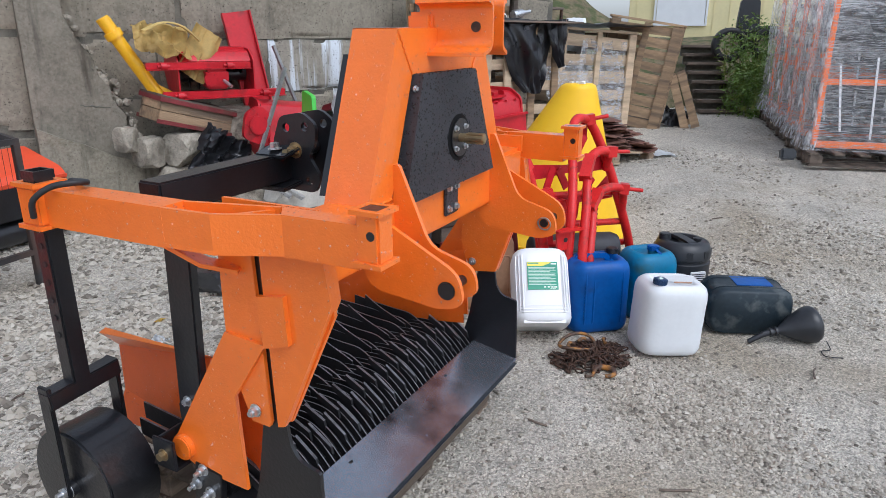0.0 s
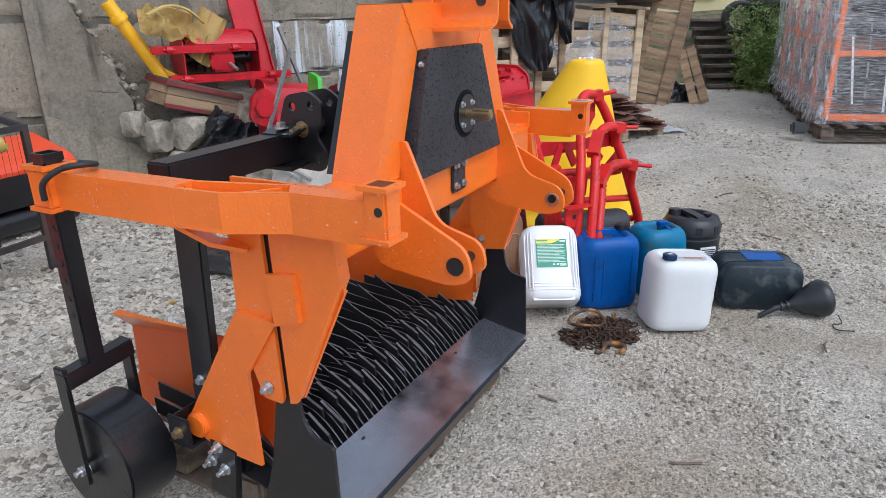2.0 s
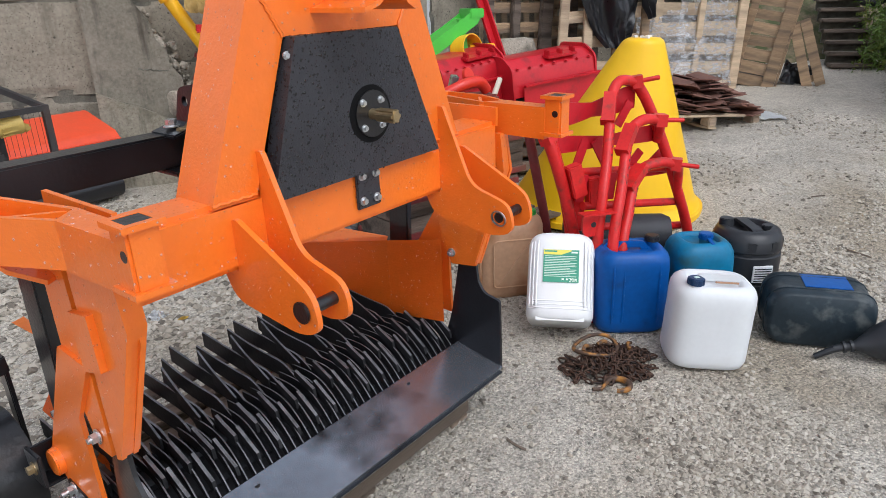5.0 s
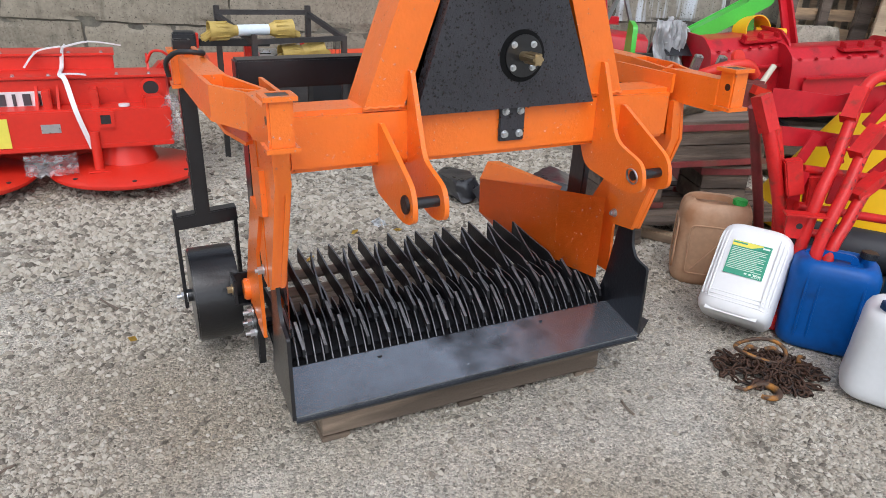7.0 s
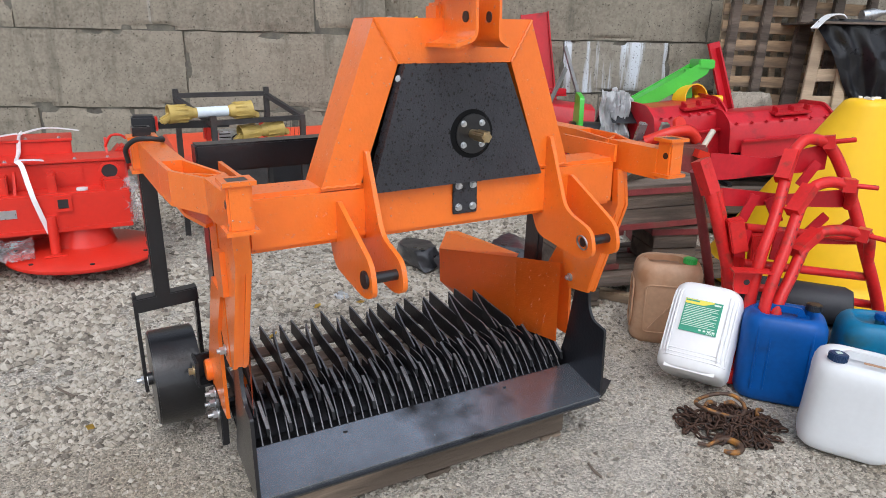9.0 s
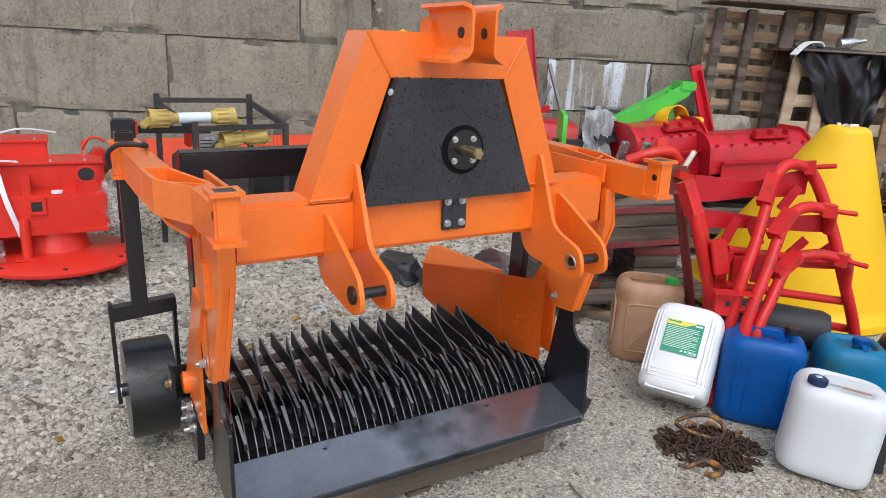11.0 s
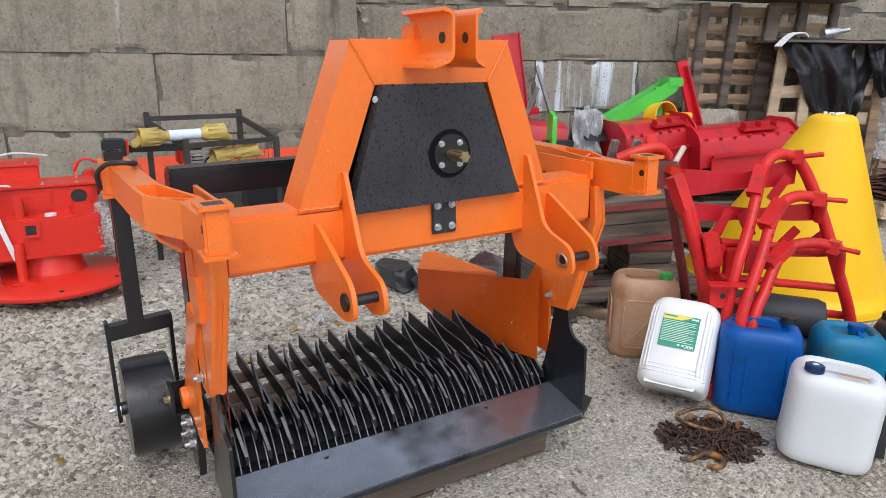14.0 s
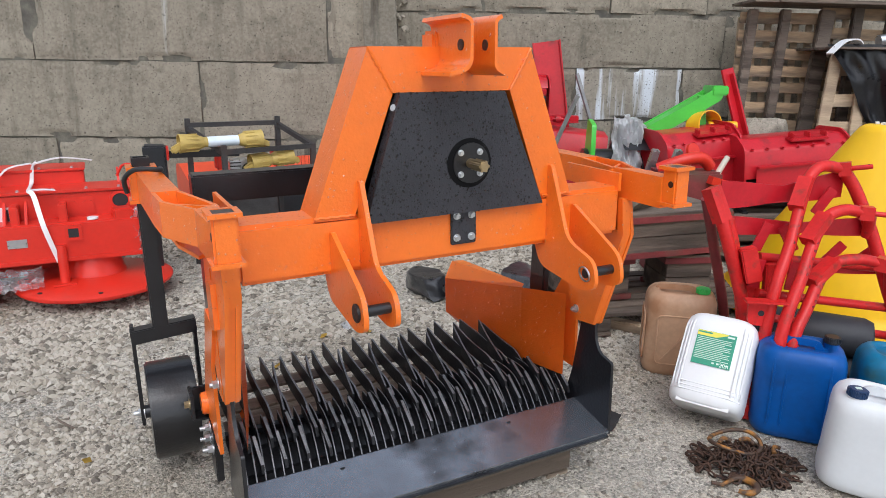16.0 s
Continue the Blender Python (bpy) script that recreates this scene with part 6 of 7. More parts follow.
part("support", box(B(), (2.95, 2.15, 0.45), (0.5, 0.25, 0.8), (0, 0, -27), bevel=0.02), DARK_RED, elbow)
rock(pose(4.35, 2.6, 1.0, 0, 0, -20), (0.24, 0.16, 0.2), 52, RUBBLE, "broken grey concrete lump by the pallets")
rock(pose(4.4, 2.75, 0.45, 0, 0, 15), (0.4, 0.3, 0.5), 53)

# dark pallets standing against the wall
def wall_pallet(m, w, h, posts, slats, seed, label):
    """A long pallet on end: dark posts in front of pale slats, with a second row of slats behind."""
    ob = thing("upright_pallet", m, label, "pallet", "upright pallets")
    r = random.Random(seed)
    for x, lean, pw in posts:
        part("post", board(B(), (0, 0, 0), (pw, 0.07, h)), GREY_WOOD, ob).matrix_basis = pose(x, -0.055, h / 2, 0, lean, 0)
    for k in range(slats):
        z = h * (k + 0.6) / slats
        part("slat", board(B(), (0, 0, 0), (w, 0.022, 0.1)), WOOD, ob).matrix_basis = pose(r.uniform(-0.02, 0.02), 0, z + r.uniform(-0.015, 0.015), 0, r.uniform(-1.5, 1.5) + 2, 0)
    for k in range(int(w / 0.13)):
        part("back_slat", board(B(), (0, 0, 0), (0.06, 0.02, h * 0.97)), FRESH_WOOD, ob).matrix_basis = pose(-w / 2 + 0.06 + 0.13 * k, 0.12, h * 0.49)
    return ob


wall_pallet(pose(4.73, 2.79, gz(4.7, 2.8), -3, 0, -26.7), 0.8, 1.93, ((-0.36, 3, 0.085), (-0.06, 3, 0.085), (0.29, 5, 0.13)), 12, 1, "dark weathered pallet standing upright against the wall")
wall_pallet(pose(5.3, 2.5, gz(5.3, 2.5), -3, 0, -26.7), 0.62, 1.92, ((-0.02, 2, 0.09), (0.27, 4, 0.08)), 12, 2, "weathered pallet with pale slats standing beside another")
cap = thing("board_cover", pose(5.0, 2.68, gz(4.9, 2.7) + 1.945, 0, 1, -26.7), "dark tarred board lying on upright pallets", "board")
part("sheet", board(B(), (0, 0, 0.012), (1.42, 0.5, 0.024)), GREY_WOOD, cap)
part("edge_strip", board(B(), (0.1, -0.26, 0.016), (1.2, 0.03, 0.03)), GREY_WOOD, cap)

# crates with film
def crate(m, w, d, h, mat, post_mat, label, boards=7, gap=0.3, seed=0):
    """Pallets set on edge round a base: slats nailed to posts on three sides."""
    ob = thing("pallet_crate", m, label, "crate", "pallet crates")
    r = random.Random(seed)
    for side_n, (x, y, a, l) in enumerate(((0, -d / 2, 0, w), (w / 2, 0, 90, d), (-w / 2, 0, 90, d))):
        e = part("crate_side", board(B(), (0, 0, h + 0.02), (l, 0.07, 0.03)), mat, ob)
        e.matrix_basis = pose(x, y, 0, 0, 0, a)
        for k in range(boards):
            z = h * (k + 0.45) / boards
            part("slat", board(B(), (0, 0, 0), (l - 0.02, 0.02, h / boards * (1 - gap) * r.uniform(0.85, 1.15))), mat, e).matrix_basis = pose(0, 0.02, z, 0, r.uniform(-1.6, 1.6), 0)
        for k in range(3):
            pw = (0.12, 0.09, 0.14)[k]
            part("post", board(B(), (0, 0, 0), (pw, 0.03, h)), post_mat, e).matrix_basis = pose(-l / 2 + 0.07 + (l - 0.14) * k / 2, -0.012, h / 2, 0, r.uniform(-1, 1), 0)
    return ob


c1 = crate(pose(7.17, 2.25, gz(7.0, 1.85), 0, 2.5, -25.6), 1.45, 1.0, 1.33, FRESH_WOOD, FRESH_WOOD, "crate of pale pallets hung with loose clear film", 6, 0.34, 3)
c2 = thing("pallet_crate", pose(5.2, 2.12, gz(5.2, 2.12), 0, 0, -26.7), "pallet crate draped with black polythene", "crate", "pallet crates")
e = part("crate_side", board(B(), (0, 0, 1.5), (1.05, 0.05, 0.05)), GREY_WOOD, c2)
for x, lean, pm in ((-0.5, 3, FRESH_WOOD), (-0.2, 0, FRESH_WOOD), (0.15, 0, WOOD), (0.5, 0, WOOD)):
    part("post", board(B(), (0, 0, 0), (0.1, 0.03, 1.5)), pm, e).matrix_basis = pose(x, -0.03, 0.75, 0, lean, 0)
for k in range(6):
    part("slat", board(B(), (0, 0, 0), (1.0, 0.02, 0.11)), FRESH_WOOD, e).matrix_basis = pose(0, 0, 0.12 + 0.25 * k, 0, (1.5, -1, 2, 0, -2, 1)[k], 0)
for k in range(5):
    part("roof_board", board(B(), (0.1, -0.1 + 0.16 * k, 1.55), (1.35, 0.15, 0.02)), GREY_WOOD, c2)
part("drape", cloth(1.15, 0.78, 44, 36, 0.12, 21, 0.9, 0.3, 0.1), FILM, c2, "hanging black polythene").matrix_basis = pose(-0.02, -0.17, 1.2, -5, 0, 0)
part("drape", cloth(0.34, 0.5, 22, 24, 0.08, 25, 0.9, 0.25), FILM, c2, "hanging black polythene").matrix_basis = pose(0.46, -0.14, 1.32, -4, -8, 0)
part("folded_edge", sweep(B(), curve_points([(-0.62, -0.2, 1.5), (-0.5, -0.16, 1.6), (-0.38, -0.12, 1.62), (-0.3, -0.06, 1.59)], 5), 0, square=(0.07, 0.012)), STRAP, c2, "pale folded edge of the sheet")
part("bottle", lathe(B(), [(0.0, 0), (0.05, 0.01), (0.05, 0.12), (0.02, 0.2), (0.02, 0.26)], 14, pose(-0.05, 0.1, 1.62, 0, 80, 0)), ZINC, c2)
c3 = crate(pose(8.22, 1.66, gz(8.1, 1.6), 0, 9, -78), 0.95, 1.0, 1.4, WOOD, WOOD, "tall crate built of weathered pale pallets, leaning", 9, 0.2, 5)
part("floor_board", board(B(), (0, -0.02, 0.05), (0.9, 0.9, 0.1)), GREY_WOOD, c3)
lp = thing("leaning_pallet", pose(8.0, 0.66, gz(8.0, 0.66), 0, -19, -78), "short wooden pallet leaning on a crate", "pallet")
for k, x in enumerate((-0.085, 0.045)):
    part("board", board(B(), (0, 0, 0), (0.11, 0.03, 0.8)), WOOD, lp).matrix_basis = pose(x, 0, 0.4, 0, 1 - 2 * k, 0)
for z in (0.1, 0.7):
    part("cross_batten", board(B(), (-0.02, 0.035, z), (0.24, 0.04, 0.08)), WOOD, lp)
sc = thing("plastic_sheet", pose(8.05, 0.9, gz(8.0, 0.9), 0, 0, -78), "dark plastic scrap pushed under a crate", "plastic sheet")
part("sheet", cloth(0.34, 0.3, 14, 12, 0.08, 33, 1.2), FILM, sc).matrix_basis = pose(0, 0, 0.14, -38, 12, 0)
roofp = thing("roofing_sheet", pose(7.1, 2.1, gz(7.0, 1.85) + 1.41, -4, 1.5, -24), "grey roofing sheet lying over a crate", "sheet")
part("sheet", cloth(1.75, 1.1, 34, 18, 0.05, 30, 1.0), FILM, roofp).matrix_basis = pose(0.03, 0, 0.02, -87, 0, 0)

# rusty sheets on a pallet
xp, yp = 5.75, 1.4
pallet("wooden_pallet", pose(xp, yp, gz(xp, yp), 0, 4, -30), 1.2, 0.8, FRESH_WOOD, "pale pallet under a stack of rusty slates")
st = thing("slate_stack", pose(xp, yp, gz(xp, yp) + 0.145, 0, 4, -30), "loose stack of rusty brown roofing slates", "slates")
RSLATE = material("rusty_slate", (0.16, 0.075, 0.055), 0.7, vary=0.35, scale=6, bump=0.3, random_tint=0.35)
r = random.Random(8)
for k in range(150):
    L, Wd = r.uniform(0.2, 0.42), r.uniform(0.1, 0.24)
    px, py = r.uniform(-0.5, 0.5), r.uniform(-0.34, 0.34)
    o = part("slate", box(B(), (0, 0, 0), (L, Wd, 0.012)), RSLATE, st, smooth=0)
    o.matrix_basis = pose(px, py, 0.012 + 0.33 * r.random() * max(0.15, 1 - (px / 0.62) ** 2 - (py / 0.5) ** 2), r.uniform(-14, 14), r.uniform(-14, 14), r.uniform(0, 180))

# ---- disc mower ----
mw = thing("disc_mower", pose(-1.13, 3.45, gz(-1.1, 3.4)), "red disc mower strapped with white tape", "mower")
for x in (0.0, -1.04):
    dsk = part("disc", lathe(B(), [(0.1, 0.16), (0.47, 0.125), (0.49, 0.115), (0.49, 0.1), (0.47, 0.095), (0.47, 0.085), (0.3, 0.05), (0.1, 0.02)], 56, pose(x, 0, 0)), RED, mw)
    part("hub", lathe(B(), [(0.2, 0.14), (0.18, 0.2), (0.16, 0.27), (0.16, 0.33)], 36, pose(x, 0.05, 0)), RED, dsk)
    for k in range(7):
        a = 2 * math.pi * (k + 0.3) / 7
        part("disc_hole", cyl(B(), (x + 0.43 * math.cos(a), 0.43 * math.sin(a), 0.128), (x + 0.43 * math.cos(a), 0.43 * math.sin(a), 0.1335), 0.014, seg=12), RUBBER, dsk)
part("lower_beam", box(B(), (-0.95, -0.02, 0.44), (2.5, 0.22, 0.27), bevel=0.012), RED, mw)
part("beam_lip", box(B(), (-0.95, -0.13, 0.31), (2.5, 0.03, 0.03), bevel=0.004), RED, mw)
ub = part("upper_box", box(B(), (-0.95, 0.2, 0.66), (2.5, 0.3, 0.2), bevel=0.012), RED, mw)
part("box_lid", box(B(), (-0.95, 0.2, 0.765), (2.52, 0.34, 0.018), bevel=0.004), RED, ub)
for k in range(12):
    bolt(ub, (0.2 - 0.2 * k, 0.08, 0.774), (0, 0, 1), 0.0095)
part("end_port", ring_tube(B(), (0.2, 0.045, 0.68), (0, -1, 0), 0.07, 0.05, 0.03), RED, ub)
part("port_bore", cyl(B(), (0.2, 0.045, 0.68), (0.2, 0.035, 0.68), 0.05, seg=20), RUBBER, ub)
part("cover_plate", box(B(), (-0.08, 0.045, 0.66), (0.24, 0.012, 0.13), bevel=0.004), RED, ub)
for x in (-0.1, 0.0):
    part("plate_boss", cyl(B(), (x, 0.04, 0.66), (x, 0.032, 0.66), 0.035, seg=16), RED, ub)
tb = part("rear_box", box(B(), (-0.96, 0.5, 0.795), (1.9, 0.3, 0.16), bevel=0.01), RED, mw)
part("box_lid", box(B(), (-0.96, 0.5, 0.88), (1.92, 0.34, 0.018), bevel=0.004), RED, tb)
for k in range(8):
    bolt(tb, (-0.08 - 0.2 * k, 0.37, 0.889), (0, 0, 1), 0.009)
part("rear_support", box(B(), (-0.9, 0.5, 0.4), (1.4, 0.2, 0.68), bevel=0.01), RED, mw)
for x in (-0.48, -0.36):
    part("gusset", prism(B(), [(-0.1, 0.57), (0.06, 0.57), (0.06, 0.72)], "x", x - 0.008, x + 0.008), RED, mw)
part("end_block", box(B(), (0.2, -0.06, 0.6), (0.12, 0.12, 0.09), (0, 0, 8), bevel=0.01), RED, mw)
part("plastic_plug", cyl(B(), (0.02, -0.08, 0.577), (0.02, -0.08, 0.592), 0.035, seg=20), STRAP, mw, "white plastic plug")
part("lift_hook", sweep(B(), curve_points([(0.2, 0.3, 0.82), (0.24, 0.28, 0.9), (0.3, 0.26, 0.91), (0.34, 0.26, 0.88)], 5), 0.01, 8), RED, mw)
part("end_cheek", prism(B(), rounded([(0.0, 0.3), (0.3, 0.3), (0.42, 0.6), (0.36, 0.74), (0.2, 0.78), (0.02, 0.55)], 0.04, 3), "x", 0.3, 0.316), RED, mw)
part("end_bracket", prism(B(), rounded([(0.25, 0.76), (0.5, 0.76), (0.4, 0.88), (0.34, 0.88)], 0.03, 3), "x", 0.2, 0.214), RED, mw)
part("hitch_nose", box(B(), (0.3, 0.42, 0.7), (0.16, 0.2, 0.2), (0, 40, 0), bevel=0.02), RED, mw)
part("foot_post", cyl(B(), (-0.18, -0.17, 0.15), (-0.18, -0.15, 0.42), 0.03, seg=14), RED, mw)
part("foot_plate", box(B(), (-0.18, -0.18, 0.15), (0.13, 0.1, 0.012)), RED, mw)
part("square_socket", ring_square(B(), (0, 0, 0), 0.1, 0.06, 0.03), RED, mw).matrix_basis = pose(-0.1, -0.135, 0.5, 90, 0, 0)
part("socket_bore", box(B(), (-0.1, -0.138, 0.5), (0.06, 0.02, 0.06)), RUBBER, mw)
for x in (-0.15, -0.42):
    part("bracket", box(B(), (x, -0.02, 0.63), (0.05, 0.14, 0.14), bevel=0.008), RED, mw)
part("nameplate", box(B(), (-0.42, -0.1335, 0.45), (0.11, 0.004, 0.06)), ZINC, mw, "small metal nameplate")
part("warning_label", box(B(), (-0.76, -0.1335, 0.43), (0.22, 0.004, 0.2)), LABEL_YELLOW, mw, "yellow warning label")
DECAL = material("dark_decal", (0.06, 0.06, 0.07), 0.5)
dl = part("maker_decal", box(B(), (-0.66, 0.0475, 0.62), (0.5, 0.006, 0.11)), STRAP, mw, "white maker's decal with dark shapes")
for k in range(6):
    part("decal_bar", box(B(), (-0.47 - 0.07 * k, 0.0425, 0.62), (0.045 if k % 2 else 0.02, 0.006, 0.08)), DECAL, dl)
for pts in ([(-0.2, -0.155, 0.3), (-0.26, -0.16, 0.56), (-0.3, -0.05, 0.76), (-0.33, 0.02, 0.79), (-0.33, 0.3, 0.8), (-0.32, 0.36, 0.895), (-0.32, 0.62, 0.91)], [(-0.33, 0.02, 0.795), (-0.24, -0.02, 0.80), (-0.18, -0.01, 0.79)], [(-0.32, 0.33, 0.93), (-0.15, 0.4, 0.965), (0.05, 0.45, 0.93)], [(-0.32, 0.33, 0.94), (-0.46, 0.31, 0.91), (-0.55, 0.28, 0.8)]):
    part("tape_strap", sweep(B(), curve_points(pts, 5), 0, square=(0.03, 0.008)), STRAP, mw, "knotted white tape strap")
def clear_film(name, thin, thick, squash, lo=0.42, hi=0.74):
    """Clear polythene: see-through where it is stretched, milky along its wrinkles."""
    m = bpy.data.materials.new(name)
    m.use_nodes = True
    n, l = m.node_tree.nodes, m.node_tree.links
    b = n["Principled BSDF"]
    b.inputs["Base Color"].default_value = (0.93, 0.94, 0.96, 1)
    b.inputs["Roughness"].default_value = 0.25
    co, mp, tex = n.new("ShaderNodeTexCoord"), n.new("ShaderNodeMapping"), n.new("ShaderNodeTexNoise")
    mp.inputs["Scale"].default_value = squash
    tex.inputs["Scale"].default_value, tex.inputs["Detail"].default_value, tex.inputs["Roughness"].default_value = 5.0, 10, 0.66
    l.new(co.outputs["Object"], mp.inputs[0])
    l.new(mp.outputs[0], tex.inputs["Vector"])
    rg = n.new("ShaderNodeMapRange")
    for k, v in enumerate((lo, hi, thin, thick), 1):
        rg.inputs[k].default_value = v
    l.new(tex.outputs[0], rg.inputs[0])
    clear, mix = n.new("ShaderNodeBsdfTransparent"), n.new("ShaderNodeMixShader")
    l.new(rg.outputs[0], mix.inputs[0])
    l.new(clear.outputs[0], mix.inputs[1])
    l.new(b.outputs[0], mix.inputs[2])
    l.new(mix.outputs[0], n["Material Output"].inputs[0])
    bp = n.new("ShaderNodeBump")
    bp.inputs["Strength"].default_value, bp.inputs["Distance"].default_value = 0.8, 0.03
    l.new(tex.outputs[0], bp.inputs["Height"])
    l.new(bp.outputs[0], b.inputs["Normal"])
    return m


CLEAR = clear_film("clear_stretch_film", 0.12, 0.6, (1.8, 1.8, 6))
TAUT_FILM = clear_film("taut_stretch_film", 0.07, 0.8, (2.0, 1.6, 30), 0.48, 0.74)
# Milkier film for the side faces, whose layers the camera sees at a slant.
SIDE_FILM = clear_film("side_stretch_film", 0.12, 0.85, (3, 3, 1.3), 0.44, 0.7)
part("loose_film", cloth(0.2, 0.34, 14, 20, 0.06, 41, 2), CLEAR, mw, "scrap of clear film").matrix_basis = pose(0.33, -0.06, 0.47, 0, 0, 60)
part("film_wad", cloth(0.3, 0.14, 20, 12, 0.07, 43, 3), CLEAR, mw, "wad of dusty film").matrix_basis = pose(-0.45, -0.2, 0.22, -40, 0, 0)
part("loose_film", cloth(0.7, 0.7, 22, 24, 0.08, 44, 2), CLEAR, c1, "loose clear film").matrix_basis = pose(-0.62, -0.62, 0.62, -14, 0, 0)
part("loose_film", cloth(0.9, 1.1, 24, 26, 0.08, 46, 2), CLEAR, c1, "loose clear film").matrix_basis = pose(0.1, -0.56, 0.68, -4, 0, 0)

for o in mw.children:
    if not o.name.startswith("disc"):
        o.location.z = 0.92 * o.location.z + 0.012
        if o.rotation_euler.to_matrix().is_orthogonal and abs(o.rotation_euler.x) < 0.01:
            o.scale.z = 0.92

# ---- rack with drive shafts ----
# Rack group is shifted, and scaled about the camera's eye, to fit its view.
VIEW_EYE = Vector((-1.13, -1.57, 1.575))
BACK = Matrix.Translation((-0.065, 0, -0.035)) @ Matrix.Translation(VIEW_EYE) @ Matrix.Scale(1.0, 4) @ Matrix.Translation(-VIEW_EYE)
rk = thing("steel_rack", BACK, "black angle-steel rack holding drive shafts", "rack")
IRON = material("worn_dark_iron", (0.045, 0.042, 0.042), 0.5, metal=0.3, vary=0.4, scale=9, dirt=(0.09, 0.06, 0.05), dirt_at=0.6)
PA, PB, PC, PD = (-0.34, 3.92), (0.33, 3.87), (-0.16, 3.45), (0.52, 3.55)
for (x, y), z in ((PA, 1.22), (PB, 1.23), (PC, 1.06), (PD, 1.04)):
    part("post", box(B(), (x, y, z / 2), (0.04, 0.04, z), bevel=0.003), IRON, rk)
for p, q, z0, z1 in ((PA, PB, 1.17, 1.18), (PC, PD, 1.01, 1.02), (PA, PC, 1.15, 1.0), (PB, PD, 1.17, 1.02), (PC, PD, 0.3, 0.3), (PA, PB, 0.3, 0.3)):
    part("rail", sweep(B(), [(*p, z0), (*q, z1)], 0, square=(0.035, 0.035)), IRON, rk)
for k in range(8):
    part("wire", cyl(B(), (0.36 + 0.02 * k, 3.85 - 0.035 * k, 0.7), (0.36 + 0.02 * k, 3.85 - 0.035 * k, 1.0), 0.0013, seg=6), IRON, rk)
GUARD = material("olive_yellow_plastic", (0.5, 0.36, 0.1), 0.5, vary=0.18, scale=8)
PAPER = material("shaft_sticker", (0.7, 0.78, 0.85), 0.5, vary=0.1)


def drive_shaft(m, l, label):
    ob = thing("drive_shaft", m, label, "drive shaft", "guarded drive shafts")
    part("guard_tube", cyl(B(), (-l / 2, 0, 0), (l / 2, 0, 0), 0.036, seg=20), GUARD, ob)
    part("sticker", cyl(B(), (-0.1, 0, 0), (0.12, 0, 0), 0.0375, seg=20), PAPER, ob, "white and blue sticker")
    for s in (-1, 1):
        bell = [(0.04, 0.0), (0.048, 0.02), (0.056, 0.06), (0.06, 0.1), (0.068, 0.165), (0.062, 0.165), (0.05, 0.08)]
        part("guard_bell", lathe(B(), bell, 24, pose(s * (l / 2 - 0.1), 0, 0, 0, 90 * s, 0)), GUARD, ob)
        for k in range(12):
            a = 2 * math.pi * k / 12
            part("bell_rib", box(B(), (s * (l / 2 - 0.02), 0.06 * math.cos(a), 0.06 * math.sin(a)), (0.09, 0.007, 0.007)), GUARD, ob)
        part("yoke", box(B(), (s * (l / 2 + 0.08), 0, -0.03), (0.09, 0.05, 0.05), (0, 30 * s, 0), bevel=0.012), GUARD, ob)
    return ob


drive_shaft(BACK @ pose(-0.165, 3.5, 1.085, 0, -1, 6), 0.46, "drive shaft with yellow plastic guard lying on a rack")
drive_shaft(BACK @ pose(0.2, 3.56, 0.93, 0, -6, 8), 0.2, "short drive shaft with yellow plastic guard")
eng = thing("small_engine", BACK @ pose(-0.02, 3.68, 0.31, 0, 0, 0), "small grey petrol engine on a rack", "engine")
part("block", box(B(), (0, 0, 0.55), (0.16, 0.15, 0.14), bevel=0.012), ZINC, eng)
for k in range(5):
    part("fin", box(B(), (-0.04, -0.078, 0.5 + 0.025 * k), (0.08, 0.01, 0.008)), BLACK_STEEL, eng)
part("starter", cyl(B(), (0.05, -0.07, 0.55), (0.05, -0.085, 0.55), 0.045, seg=20), BLACK_STEEL, eng)
part("tank", box(B(), (0.3, 0.05, 0.62), (0.09, 0.1, 0.14), bevel=0.015), RED, eng)
part("tank", box(B(), (-0.14, 0.05, 0.6), (0.06, 0.08, 0.12), bevel=0.015), RED, eng)
part("base", box(B(), (0, 0, 0.24), (0.5, 0.3, 0.48), bevel=0.01), IRON, eng)
ORED = material("orange_red_paint", (0.72, 0.075, 0.025), 0.4, vary=0.1, coat=0.2)
hw = thing("rotary_mower", pose(0.45, 4.62, gz(0.45, 4.6), 0, 0, 7), "orange-red topped black mower deck by the wall", "mower")
part("deck", prism(B(), rounded([(-0.27, 0.5), (-0.22, 0.56), (0.16, 0.7), (0.26, 0.68), (0.26, 0.46), (-0.27, 0.46)], 0.03, 3), "x", -0.86, 0.84, bevel=0.004), ORED, hw)
part("deck_lip", box(B(), (0, -0.275, 0.49), (1.68, 0.02, 0.03), bevel=0.004), ORED, hw)
part("front_skirt", prism(B(), [(-0.3, 0.24), (-0.28, 0.47), (-0.25, 0.47), (-0.25, 0.24)], "x", -0.84, 0.82), BLACK_STEEL, hw)
part("chassis", box(B(), (-0.02, 0.0, 0.32), (1.6, 0.46, 0.26), bevel=0.02), BLACK_STEEL, hw)
part("roller", cyl(B(), (-0.75, -0.2, 0.12), (0.78, -0.2, 0.12), 0.1, seg=22), BLACK_STEEL, hw)
hw = thing("handle_bar", pose(0.22, 3.55, gz(0.2, 3.6), 0, 0, -7), "black handle bar with a control box", "handle bar")
part("side_bar", box(B(), (-0.62, -0.06, 0.92), (0.6, 0.05, 0.05), bevel=0.004), BLACK_STEEL, hw)
part("bar_stand", box(B(), (-0.93, -0.12, 0.29), (0.06, 0.06, 0.58), bevel=0.004), BLACK_STEEL, hw)
